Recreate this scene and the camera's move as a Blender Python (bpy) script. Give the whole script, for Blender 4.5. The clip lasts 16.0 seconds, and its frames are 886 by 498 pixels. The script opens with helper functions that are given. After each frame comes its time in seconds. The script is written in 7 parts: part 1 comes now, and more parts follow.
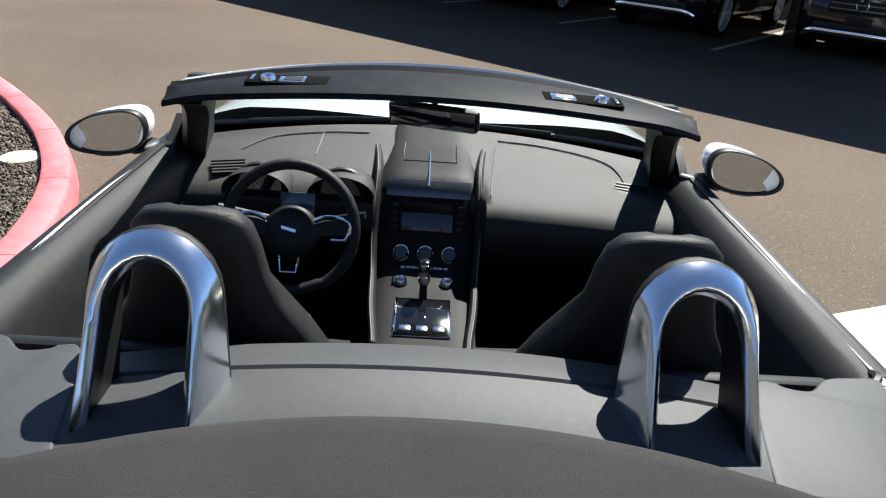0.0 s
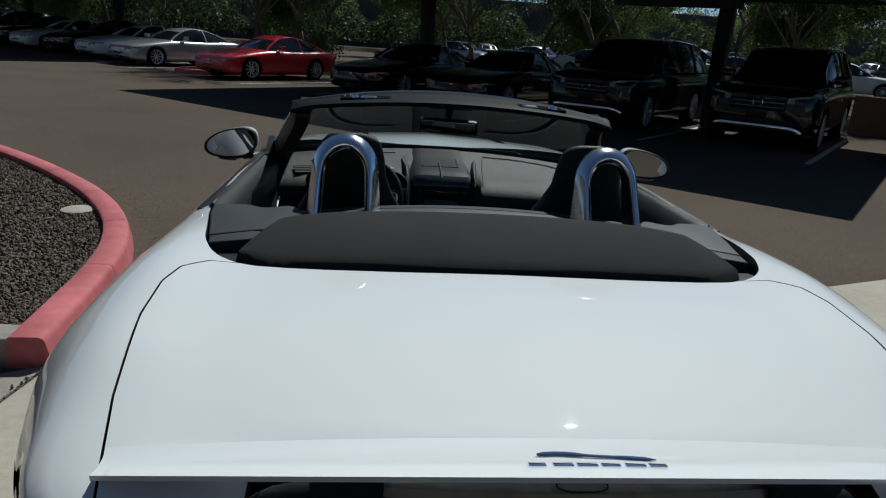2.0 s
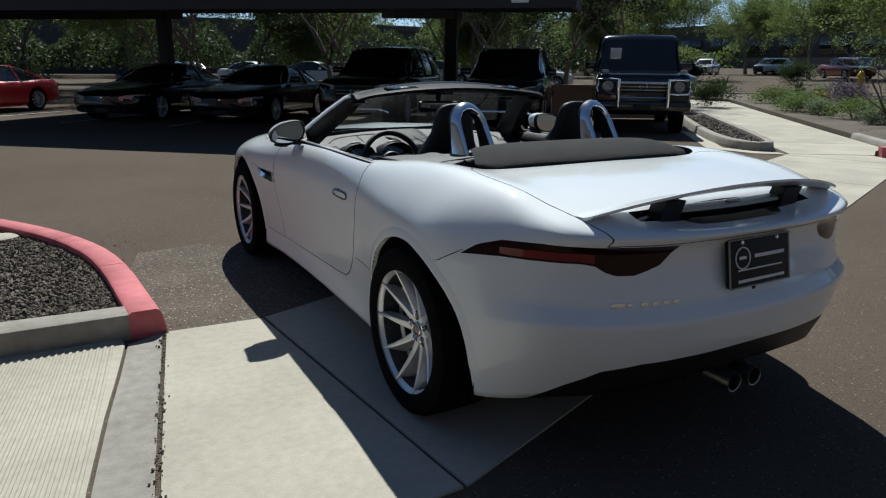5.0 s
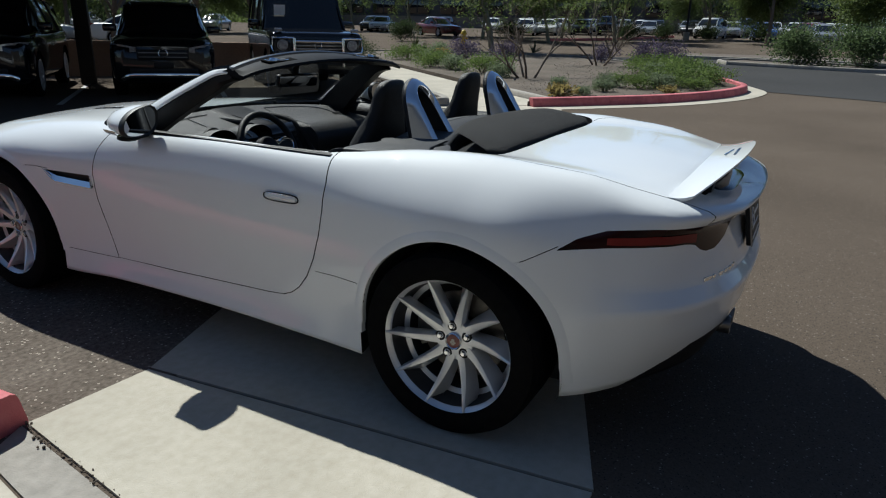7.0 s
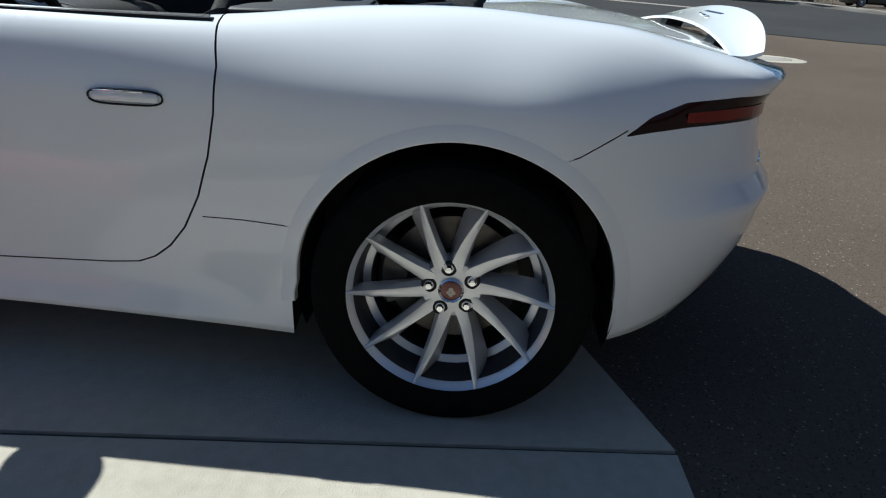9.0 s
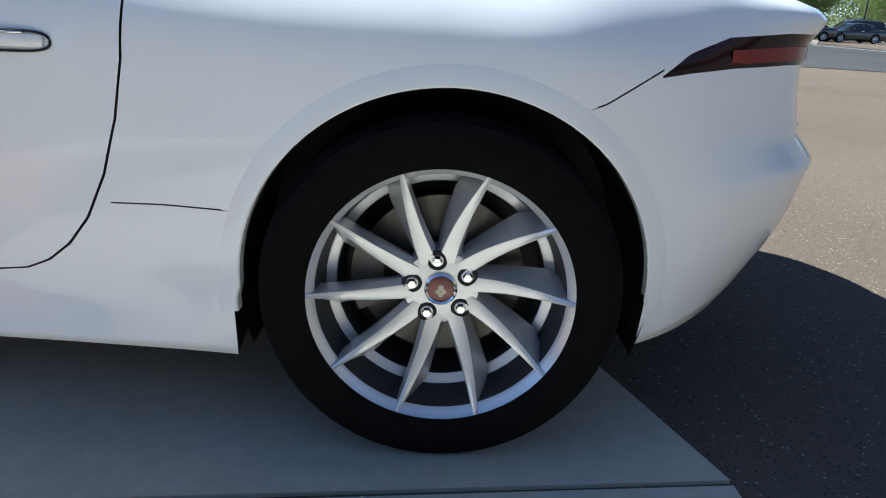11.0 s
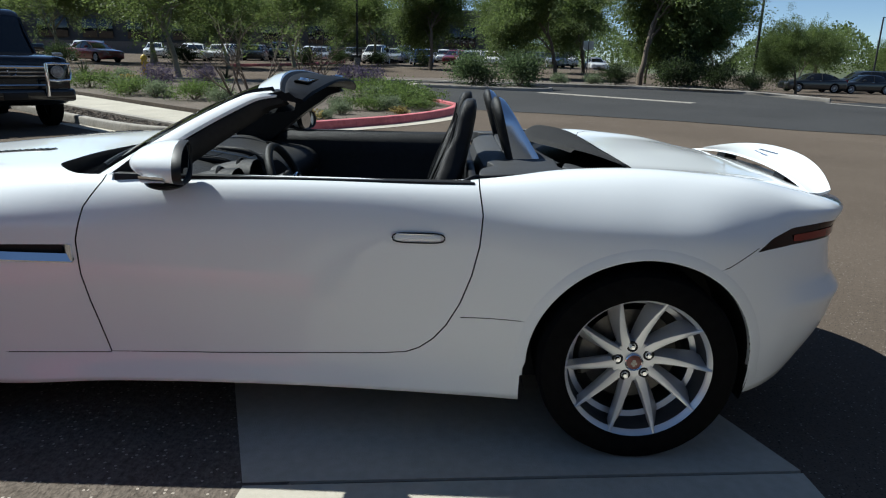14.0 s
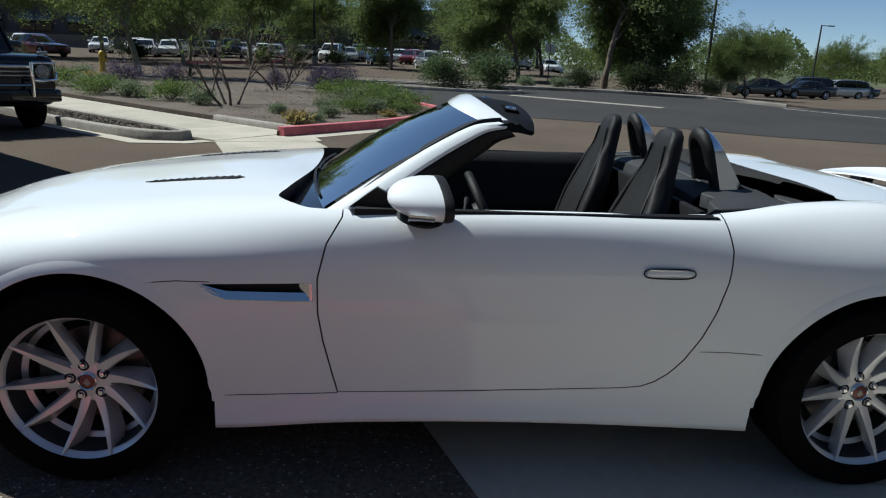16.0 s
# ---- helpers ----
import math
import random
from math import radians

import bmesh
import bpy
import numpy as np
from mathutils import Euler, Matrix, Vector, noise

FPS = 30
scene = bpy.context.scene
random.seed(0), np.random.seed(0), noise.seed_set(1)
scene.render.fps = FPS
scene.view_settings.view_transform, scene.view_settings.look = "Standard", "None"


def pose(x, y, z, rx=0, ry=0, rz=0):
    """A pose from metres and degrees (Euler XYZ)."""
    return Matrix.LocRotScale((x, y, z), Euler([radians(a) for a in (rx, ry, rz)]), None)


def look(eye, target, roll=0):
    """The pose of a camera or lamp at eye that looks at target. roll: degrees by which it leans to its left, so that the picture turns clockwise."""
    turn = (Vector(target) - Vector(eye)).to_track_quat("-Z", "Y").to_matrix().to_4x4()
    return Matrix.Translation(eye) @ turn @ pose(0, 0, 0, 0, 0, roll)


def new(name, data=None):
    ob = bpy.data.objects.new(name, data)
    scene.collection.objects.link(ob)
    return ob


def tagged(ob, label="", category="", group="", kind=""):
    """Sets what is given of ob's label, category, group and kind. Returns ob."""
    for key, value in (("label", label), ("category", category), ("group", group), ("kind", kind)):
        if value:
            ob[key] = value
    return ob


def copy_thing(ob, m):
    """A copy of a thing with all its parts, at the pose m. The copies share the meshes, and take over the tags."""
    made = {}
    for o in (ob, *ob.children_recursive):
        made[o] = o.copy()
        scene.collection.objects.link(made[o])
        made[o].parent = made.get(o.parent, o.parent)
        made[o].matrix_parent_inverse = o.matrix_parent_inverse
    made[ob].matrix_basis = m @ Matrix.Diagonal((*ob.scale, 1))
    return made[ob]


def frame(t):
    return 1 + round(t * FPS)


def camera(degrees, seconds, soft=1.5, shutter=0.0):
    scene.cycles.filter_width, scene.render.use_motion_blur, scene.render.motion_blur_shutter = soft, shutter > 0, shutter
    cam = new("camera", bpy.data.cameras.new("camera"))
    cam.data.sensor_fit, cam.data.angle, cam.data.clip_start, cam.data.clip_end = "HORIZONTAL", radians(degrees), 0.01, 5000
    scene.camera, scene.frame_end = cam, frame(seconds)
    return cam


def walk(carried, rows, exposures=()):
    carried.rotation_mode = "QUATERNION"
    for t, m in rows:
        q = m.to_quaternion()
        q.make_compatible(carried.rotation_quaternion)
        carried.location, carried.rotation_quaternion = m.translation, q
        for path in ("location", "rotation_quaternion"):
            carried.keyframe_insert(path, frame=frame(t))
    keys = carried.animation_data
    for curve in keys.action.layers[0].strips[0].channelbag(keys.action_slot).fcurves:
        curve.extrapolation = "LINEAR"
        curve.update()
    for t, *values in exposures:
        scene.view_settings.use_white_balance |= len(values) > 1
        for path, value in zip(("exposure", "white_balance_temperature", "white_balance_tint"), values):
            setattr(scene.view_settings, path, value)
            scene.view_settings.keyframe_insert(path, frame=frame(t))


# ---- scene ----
cam = camera(66.6, 16.0, 1.15)

PATH = [
    (0, (-0.018, -0.362, 1.603), (0.052, 1.427, 0.712), 4.4),
    (0.5, (-0.01, -0.527, 1.581), (0.023, 1.298, 0.764), 4.1),
    (1, (-0.026, -0.784, 1.549), (-0.015, 1.086, 0.84), 4.0),
    (1.5, (-0.162, -1.124, 1.504), (-0.068, 0.774, 0.881), 3.9),
    (2, (-0.286, -1.454, 1.461), (-0.087, 0.447, 0.871), 4.0),
    (2.5, (-0.479, -1.804, 1.445), (-0.193, 0.089, 0.867), 4.2),
    (3, (-0.808, -2.091, 1.399), (-0.365, -0.223, 0.84), 4.2),
    (3.5, (-1.099, -2.42, 1.346), (-0.489, -0.586, 0.832), 2.9),
    (3.7, (-1.225, -2.517, 1.351), (-0.556, -0.699, 0.851), 2.7),
    (5.8, (-2.497, -1.773, 1.352), (-1.196, -0.306, 0.855), 1.3),
    (6, (-2.596, -1.626, 1.348), (-1.153, -0.229, 0.87), 1.6),
    (6.5, (-2.689, -1.262, 1.387), (-1.104, -0.119, 0.831), 0.5),
    (7, (-2.813, -0.984, 1.39), (-1.11, -0.073, 0.758), 1.5),
    (7.5, (-2.869, -0.713, 1.37), (-1.093, -0.054, 0.718), -0.5),
    (8, (-2.774, -0.452, 1.335), (-0.94, 0.008, 0.678), -1.1),
    (8.5, (-2.617, -0.203, 1.231), (-0.77, 0.081, 0.514), 1.4),
    (9, (-2.35, -0.063, 1.061), (-0.508, 0.047, 0.29), 3.0),
    (9.2, (-2.214, -0.049, 0.996), (-0.381, 0.008, 0.198), 3.0),
    (11.3, (-2.062, 0.034, 0.835), (-0.169, 0.019, 0.19), 2.0),
    (11.5, (-2.135, 0.047, 0.883), (-0.241, 0.067, 0.243), 1.4),
    (12, (-2.326, 0.077, 1.021), (-0.449, 0.187, 0.341), -0.2),
    (12.5, (-2.607, 0.172, 1.15), (-0.701, 0.223, 0.549), -0.1),
    (13, (-2.789, 0.292, 1.242), (-0.876, 0.335, 0.661), -0.6),
    (13.5, (-2.985, 0.461, 1.304), (-1.059, 0.503, 0.764), -0.1),
    (14, (-3.017, 0.639, 1.309), (-1.089, 0.662, 0.778), 1.5),
    (14.5, (-2.97, 0.885, 1.343), (-1.055, 0.814, 0.769), 2.5),
    (15, (-2.934, 1.082, 1.358), (-1.016, 0.992, 0.798), 3.2),
    (15.5, (-2.953, 1.394, 1.377), (-1.03, 1.273, 0.841), 2.4),
    (16, (-2.928, 1.617, 1.384), (-1.004, 1.486, 0.855), 2.4),
]
walk(cam, [(t, look(eye, target, roll)) for t, eye, target, roll in PATH],
     [(0, 1.31, 6260, 8), (0.5, 1.27, 6260, 8), (1.0, 1.24, 6200, 7), (1.5, 0.2, 6070, 5), (2.0, -0.65, 5970, 4), (2.5, -0.85, 5970, 4), (3.0, -0.75, 6020, 4), (3.7, -0.4, 6010, 4), (5.8, 0.05, 6000, 5), (7.5, 0.03, 5960, 5), (8.5, 0.08, 5860, 4), (9.2, 0.42, 5760, 4), (11.3, 1.45, 5730, 4), (12.0, 1.42, 5760, 4), (12.5, 0.85, 5850, 5), (14.5, 0.3, 5910, 4), (16, 0.05, 5900, 4)])

# ---- world ----
SUN = Vector((0.37, 0.735, 1.0)).normalized()
world = bpy.data.worlds.new("sky")
scene.world = world
world.use_nodes = True
wn = world.node_tree.nodes
wl = world.node_tree.links
sky = wn.new("ShaderNodeTexSky")
sky.sky_type = "NISHITA"
sky.sun_disc = False
sky.sun_elevation = math.asin(SUN.z)
sky.sun_rotation = math.atan2(SUN.x, SUN.y)
sky.air_density, sky.dust_density, sky.ozone_density = 0.6, 0.0, 1.0
wl.new(sky.outputs[0], wn["Background"].inputs[0])
wn["Background"].inputs[1].default_value = 0.079
sun = new("sun", bpy.data.lights.new("sun", "SUN"))
sun.data.energy, sun.data.angle, sun.data.color = 5.6, radians(0.53), (1.0, 0.96, 0.875)
sun.matrix_world = look(SUN * 60, (0, 0, 0))


# ---- materials ----
def material(name, color, rough=0.6, metal=0.0, coat=0.0, color2=None, scale=30.0, detail=4.0, bump=0.0, bump_scale=200.0,
             spread=0.5, spec=0.5, big=None, big_scale=1.2, vary=0.0):
    """A principled surface: two colours mixed by fine noise, a coarse tint, fine relief, and a change from piece to piece."""
    m = bpy.data.materials.new(name)
    m.use_nodes = True
    n, l = m.node_tree.nodes, m.node_tree.links
    p = n["Principled BSDF"]
    p.inputs["Roughness"].default_value = rough
    p.inputs["Metallic"].default_value = metal
    p.inputs["Coat Weight"].default_value = coat
    p.inputs["Coat Roughness"].default_value = 0.03
    p.inputs["Specular IOR Level"].default_value = spec
    p.inputs["Base Color"].default_value = (*color, 1)
    where = n.new("ShaderNodeTexCoord").outputs["Object"]
    out = None
    if color2:
        t = n.new("ShaderNodeTexNoise")
        t.inputs["Scale"].default_value, t.inputs["Detail"].default_value = scale, detail
        l.new(where, t.inputs["Vector"])
        r = n.new("ShaderNodeValToRGB")
        r.color_ramp.elements[0].position, r.color_ramp.elements[1].position = 0.5 - spread / 2, 0.5 + spread / 2
        r.color_ramp.elements[0].color, r.color_ramp.elements[1].color = (*color, 1), (*color2, 1)
        l.new(t.outputs["Fac"], r.inputs[0])
        out = r.outputs[0]
    if big:
        t = n.new("ShaderNodeTexNoise")
        t.inputs["Scale"].default_value, t.inputs["Detail"].default_value = big_scale, 5
        l.new(where, t.inputs["Vector"])
        r = n.new("ShaderNodeValToRGB")
        r.color_ramp.elements[0].position, r.color_ramp.elements[1].position = 0.35, 0.7
        r.color_ramp.elements[0].color, r.color_ramp.elements[1].color = (1, 1, 1, 1), (*big, 1)
        l.new(t.outputs["Fac"], r.inputs[0])
        x = n.new("ShaderNodeMix")
        x.data_type, x.blend_type = "RGBA", "MULTIPLY"
        x.inputs[0].default_value = 1.0
        if out:
            l.new(out, x.inputs[6])
        else:
            x.inputs[6].default_value = (*color, 1)
        l.new(r.outputs[0], x.inputs[7])
        out = x.outputs[2]
    if vary:
        o = n.new("ShaderNodeObjectInfo")
        g = n.new("ShaderNodeMapRange")
        g.inputs[3].default_value, g.inputs[4].default_value = 1 - vary, 1 + vary
        l.new(o.outputs["Random"], g.inputs[0])
        x = n.new("ShaderNodeMix")
        x.data_type, x.blend_type = "RGBA", "MULTIPLY"
        x.inputs[0].default_value = 1.0
        if out:
            l.new(out, x.inputs[6])
        else:
            x.inputs[6].default_value = (*color, 1)
        l.new(g.outputs[0], x.inputs[7])
        out = x.outputs[2]
    if out:
        l.new(out, p.inputs["Base Color"])
    if bump:
        t = n.new("ShaderNodeTexNoise")
        t.inputs["Scale"].default_value, t.inputs["Detail"].default_value = bump_scale, 3
        l.new(where, t.inputs["Vector"])
        b = n.new("ShaderNodeBump")
        b.inputs["Strength"].default_value, b.inputs["Distance"].default_value = bump, 0.01
        l.new(t.outputs["Fac"], b.inputs["Height"])
        l.new(b.outputs[0], p.inputs["Normal"])
    return m


def glass(name, tint, gloss=1.0):
    """Thin glazing: tinted see-through with a Fresnel gloss."""
    m = bpy.data.materials.new(name)
    m.use_nodes = True
    n, l = m.node_tree.nodes, m.node_tree.links
    n.remove(n["Principled BSDF"])
    f = n.new("ShaderNodeFresnel")
    f.inputs[0].default_value = 1.5
    a = n.new("ShaderNodeBsdfTransparent")
    a.inputs[0].default_value = (*tint, 1)
    b = n.new("ShaderNodeBsdfGlossy")
    b.inputs["Roughness"].default_value = 0.01
    k = n.new("ShaderNodeMath")
    k.operation, k.use_clamp = "MULTIPLY", True
    k.inputs[1].default_value = gloss
    l.new(f.outputs[0], k.inputs[0])
    x = n.new("ShaderNodeMixShader")
    l.new(k.outputs[0], x.inputs[0])
    l.new(a.outputs[0], x.inputs[1])
    l.new(b.outputs[0], x.inputs[2])
    l.new(x.outputs[0], n["Material Output"].inputs[0])
    return m


PAINT = material("white_paint", (0.79, 0.81, 0.82), 0.55, coat=1.0, color2=(0.77, 0.79, 0.80), scale=3, spec=0.1)
PAINT.node_tree.nodes["Principled BSDF"].inputs["Coat IOR"].default_value = 1.48
PAINT.node_tree.nodes["Principled BSDF"].inputs["Coat Roughness"].default_value = 0.012
BLACK = material("black_plastic", (0.008, 0.008, 0.0085), 0.5, color2=(0.013, 0.013, 0.0135), scale=60, bump=0.05, bump_scale=500, spec=0.3)
RAIL = material("header_black", (0.006, 0.0063, 0.0075), 0.55, color2=(0.014, 0.0145, 0.016), scale=30, spec=0.06)
CLOTH_BLACK = material("matt_black", (0.004, 0.004, 0.0042), 0.9, color2=(0.007, 0.007, 0.007), scale=60, spec=0.03)
GLOSS_BLACK = material("gloss_black", (0.006, 0.006, 0.007), 0.08, coat=0.6, color2=(0.008, 0.008, 0.009), scale=4)
DASH = material("dash_leather", (0.020, 0.020, 0.020), 0.52, spec=0.28, color2=(0.026, 0.0255, 0.025), scale=50, bump=0.25, bump_scale=700)
LEATHER = material("seat_leather", (0.011, 0.011, 0.0115), 0.5, spec=0.26, color2=(0.017, 0.017, 0.017), scale=40, bump=0.25, bump_scale=500)
CLOTH = material("roof_fabric", (0.024, 0.0235, 0.023), 0.9, spec=0.25, color2=(0.034, 0.0333, 0.0325), scale=350, bump=0.4, bump_scale=900, big=(0.8, 0.8, 0.8), big_scale=5)
TRIM = material("grey_trim", (0.038, 0.039, 0.041), 0.55, color2=(0.048, 0.049, 0.051), spec=0.3, scale=80, bump=0.15, bump_scale=800)
SILVER = material("satin_silver", (0.82, 0.85, 0.90), 0.16, metal=1.0, color2=(0.78, 0.81, 0.86), scale=8)
RIM = material("alloy_rim", (0.60, 0.61, 0.63), 0.33, metal=0.6, coat=0.4, color2=(0.70, 0.71, 0.73), scale=9)
CHROME = material("chrome", (0.82, 0.83, 0.85), 0.06, metal=1.0, color2=(0.78, 0.79, 0.8), scale=5)
RUBBER = material("tyre_rubber", (0.0035, 0.0035, 0.0035), 0.9, color2=(0.0065, 0.0065, 0.0065), scale=30, bump=0.2, bump_scale=150, spec=0.06)
STEEL = material("brake_steel", (0.25, 0.24, 0.23), 0.4, metal=1.0, color2=(0.35, 0.33, 0.31), scale=40)
REDLENS = material("tail_lens", (0.11, 0.004, 0.005), 0.1, spec=0.25, coat=0.2, color2=(0.20, 0.010, 0.010), scale=6)
DARKLENS = material("smoked_lens", (0.010, 0.002, 0.002), 0.12, coat=0.1, spec=0.2, color2=(0.03, 0.004, 0.003), scale=9)
SCREEN = glass("windscreen_glass", (0.72, 0.78, 0.77), 1.3)
MIRROR = material("mirror_glass", (0.52, 0.55, 0.58), 0.01, metal=1.0)
ASPHALT = material("asphalt", (0.088, 0.069, 0.054), 1.0, color2=(0.160, 0.129, 0.103), scale=110, spec=0.05, detail=6, bump=0.5, bump_scale=160, spread=0.7, big=(0.78, 0.78, 0.78), big_scale=0.35)


def flecks(m, scale, share, color, size=0.32):
    """Adds pale stone chips to a surface: a few cells of a Voronoi pattern take a lighter colour."""
    n, l = m.node_tree.nodes, m.node_tree.links
    p = n["Principled BSDF"]
    base = p.inputs["Base Color"].links[0].from_socket
    v = n.new("ShaderNodeTexVoronoi")
    v.inputs["Scale"].default_value = scale
    l.new(n["Texture Coordinate"].outputs["Object"], v.inputs["Vector"])
    near = n.new("ShaderNodeMath")
    near.operation, near.inputs[1].default_value = "LESS_THAN", size
    l.new(v.outputs["Distance"], near.inputs[0])
    sep = n.new("ShaderNodeSeparateColor")
    l.new(v.outputs["Color"], sep.inputs[0])
    pick = n.new("ShaderNodeMath")
    pick.operation, pick.inputs[1].default_value = "GREATER_THAN", 1 - share
    l.new(sep.outputs[0], pick.inputs[0])
    both = n.new("ShaderNodeMath")
    both.operation = "MULTIPLY"
    l.new(near.outputs[0], both.inputs[0])
    l.new(pick.outputs[0], both.inputs[1])
    x = n.new("ShaderNodeMix")
    x.data_type = "RGBA"
    l.new(both.outputs[0], x.inputs[0])
    l.new(base, x.inputs[6])
    x.inputs[7].default_value = (*color, 1)
    l.new(x.outputs[2], p.inputs["Base Color"])


flecks(ASPHALT, 85, .08, (.26, .225, .19))
flecks(ASPHALT, 120, .16, (.045, .04, .036), .36)
WORN = material("worn_asphalt", (0.075, 0.062, 0.05), 0.95, color2=(0.20, 0.165, 0.135), scale=45, spec=0.2, detail=8, bump=0.9, bump_scale=90, spread=0.5, big=(0.7, 0.68, 0.66), big_scale=2.5)
flecks(WORN, 60, .16, (.36, .31, .26))
NEW_ASPHALT = material("dark_asphalt", (0.038, 0.038, 0.039), 0.95, spec=0.15, color2=(0.064, 0.063, 0.063), scale=60, detail=5, bump=0.4, bump_scale=120, big=(0.8, 0.8, 0.8), big_scale=0.3)
CONCRETE = material("concrete", (0.42, 0.38, 0.305), 0.9, color2=(0.50, 0.46, 0.385), scale=25, detail=8, bump=0.25, bump_scale=220, big=(0.8, 0.8, 0.79), big_scale=1.3, vary=0.05)
OLD_CONCRETE = material("kerb_concrete", (0.26, 0.24, 0.21), 0.9, color2=(0.38, 0.35, 0.31), scale=18, detail=8, bump=0.3, bump_scale=150, big=(0.75, 0.73, 0.7), big_scale=2, vary=0.06)
REDKERB = material("red_kerb_paint", (0.54, 0.125, 0.14), 0.75, color2=(0.62, 0.19, 0.205), scale=14, detail=8, bump=0.25, bump_scale=180, big=(0.72, 0.66, 0.66), big_scale=3, vary=0.05)
SOIL = material("planter_soil", (0.07, 0.055, 0.045), 0.95, color2=(0.16, 0.13, 0.105), scale=70, detail=6, bump=0.8, bump_scale=60)

# ---- shaping helpers ----
def grow(name, mesh, mat, parent=None, label="", category="", group="", kind=""):
    ob = new(name, mesh)
    if mat and not mesh.materials:
        mesh.materials.append(mat)
    if parent:
        ob.parent = parent
    return tagged(ob, label, category, group, kind)


def part(name, bm, mat, parent, label="", smooth=40):
    mesh = bpy.data.meshes.new(name)
    bm.to_mesh(mesh)
    bm.free()
    soften(mesh, smooth)
    return grow(name, mesh, mat, parent, label)


def soften(mesh, degrees):
    if degrees:
        mesh.polygons.foreach_set("use_smooth", [True] * len(mesh.polygons))
        mesh.set_sharp_from_angle(angle=radians(degrees))


def thing(name, at=None, label="", category="", group="", kind=""):
    ob = new(name)
    if at is not None:
        ob.matrix_world = at
    return tagged(ob, label, category, group, kind)


def box(bm, x0, y0, z0, x1, y1, z1, bevel=0.0, m=None):
    made = bmesh.ops.create_cube(bm, size=1.0)["verts"]
    bmesh.ops.transform(bm, matrix=Matrix.Translation(((x0 + x1) / 2, (y0 + y1) / 2, (z0 + z1) / 2)) @ Matrix.Diagonal((x1 - x0, y1 - y0, z1 - z0, 1)), verts=made)
    if bevel:
        edges = list({e for v in made for e in v.link_edges})
        made = bmesh.ops.bevel(bm, geom=edges, offset=bevel, segments=2, affect="EDGES", profile=0.5)["verts"]
    if m is not None:
        bmesh.ops.transform(bm, matrix=m, verts=list({v for v in made}))
    return bm


def boxed(*args, **kw):
    return box(bmesh.new(), *args, **kw)


def spline(points, n):
    """n points along a smooth curve through the given ones (centripetal Catmull-Rom, even by control point)."""
    p = np.asarray(points, float)
    q = np.vstack([2 * p[0] - p[1], p, 2 * p[-1] - p[-2]])
    out = []
    for s in np.linspace(0, len(p) - 1, n):
        i = min(int(s), len(p) - 2)
        f = s - i
        a, b, c, d = q[i], q[i + 1], q[i + 2], q[i + 3]
        ab, bc, cd = (max(np.linalg.norm(v), 1e-6) ** 0.5 for v in (b - a, c - b, d - c))
        t0, t1, t2, t3 = 0, ab, ab + bc, ab + bc + cd
        t = t1 + f * bc
        A1, A2, A3 = (t1 - t) / ab * a + t / ab * b, (t2 - t) / bc * b + (t - t1) / bc * c, (t3 - t) / cd * c + (t - t2) / cd * d
        B1, B2 = (t2 - t) / t2 * A1 + t / t2 * A2, (t3 - t) / (t3 - t1) * A2 + (t - t1) / (t3 - t1) * A3
        out.append((t2 - t) / bc * B1 + (t - t1) / bc * B2)
    return np.array(out)


def grid(bm, rows, closed=False, cap=False):
    """Quads between rows of points; closed: each row is a ring; cap: the two end rings are filled."""
    v = [[bm.verts.new(p) for p in r] for r in rows]
    n = len(rows[0])
    for a, b in zip(v, v[1:]):
        for j in range(n if closed else n - 1):
            k = (j + 1) % n
            try:
                bm.faces.new((a[j], a[k], b[k], b[j]))
            except ValueError:
                pass
    if cap:
        bm.faces.new(v[0][::-1])
        bm.faces.new(v[-1])
    return bm


def tidy(bm, dist=1e-5):
    bmesh.ops.remove_doubles(bm, verts=bm.verts, dist=dist)
    bmesh.ops.dissolve_degenerate(bm, edges=bm.edges, dist=1e-6)
    bmesh.ops.recalc_face_normals(bm, faces=bm.faces)
    return bm


def tube(bm, path, radius, sides=8, flat=1.0, caps=True):
    """A round rod along a path; radius may be one number or one for each point."""
    pts = [Vector(p) for p in path]
    rows = []
    up = Vector((0, 0, 1))
    for i, p in enumerate(pts):
        d = (pts[min(i + 1, len(pts) - 1)] - pts[max(i - 1, 0)]).normalized()
        if abs(d.dot(up)) > 0.95:
            side = d.cross(Vector((0, 1, 0))).normalized()
        else:
            side = d.cross(up).normalized()
        w = side.cross(d)
        r = radius[i] if hasattr(radius, "__len__") else radius
        rows.append([p + r * (math.cos(a) * side + flat * math.sin(a) * w) for a in np.linspace(0, 2 * math.pi, sides, endpoint=False)])
    return grid(bm, rows, closed=True, cap=caps)


def lathe(bm, profile, steps=48, m=None):
    """A profile of (radius, height) turned about the z axis."""
    rows = [[(r * math.cos(a), r * math.sin(a), z) for r, z in profile] for a in np.linspace(0, 2 * math.pi, steps, endpoint=False)]
    rows.append(rows[0])
    made = bmesh.new()
    grid(made, rows)
    tidy(made)
    if m is not None:
        made.transform(m)
    mesh = bpy.data.meshes.new("lathe")
    made.to_mesh(mesh)
    made.free()
    bm.from_mesh(mesh)
    bpy.data.meshes.remove(mesh)
    return bm


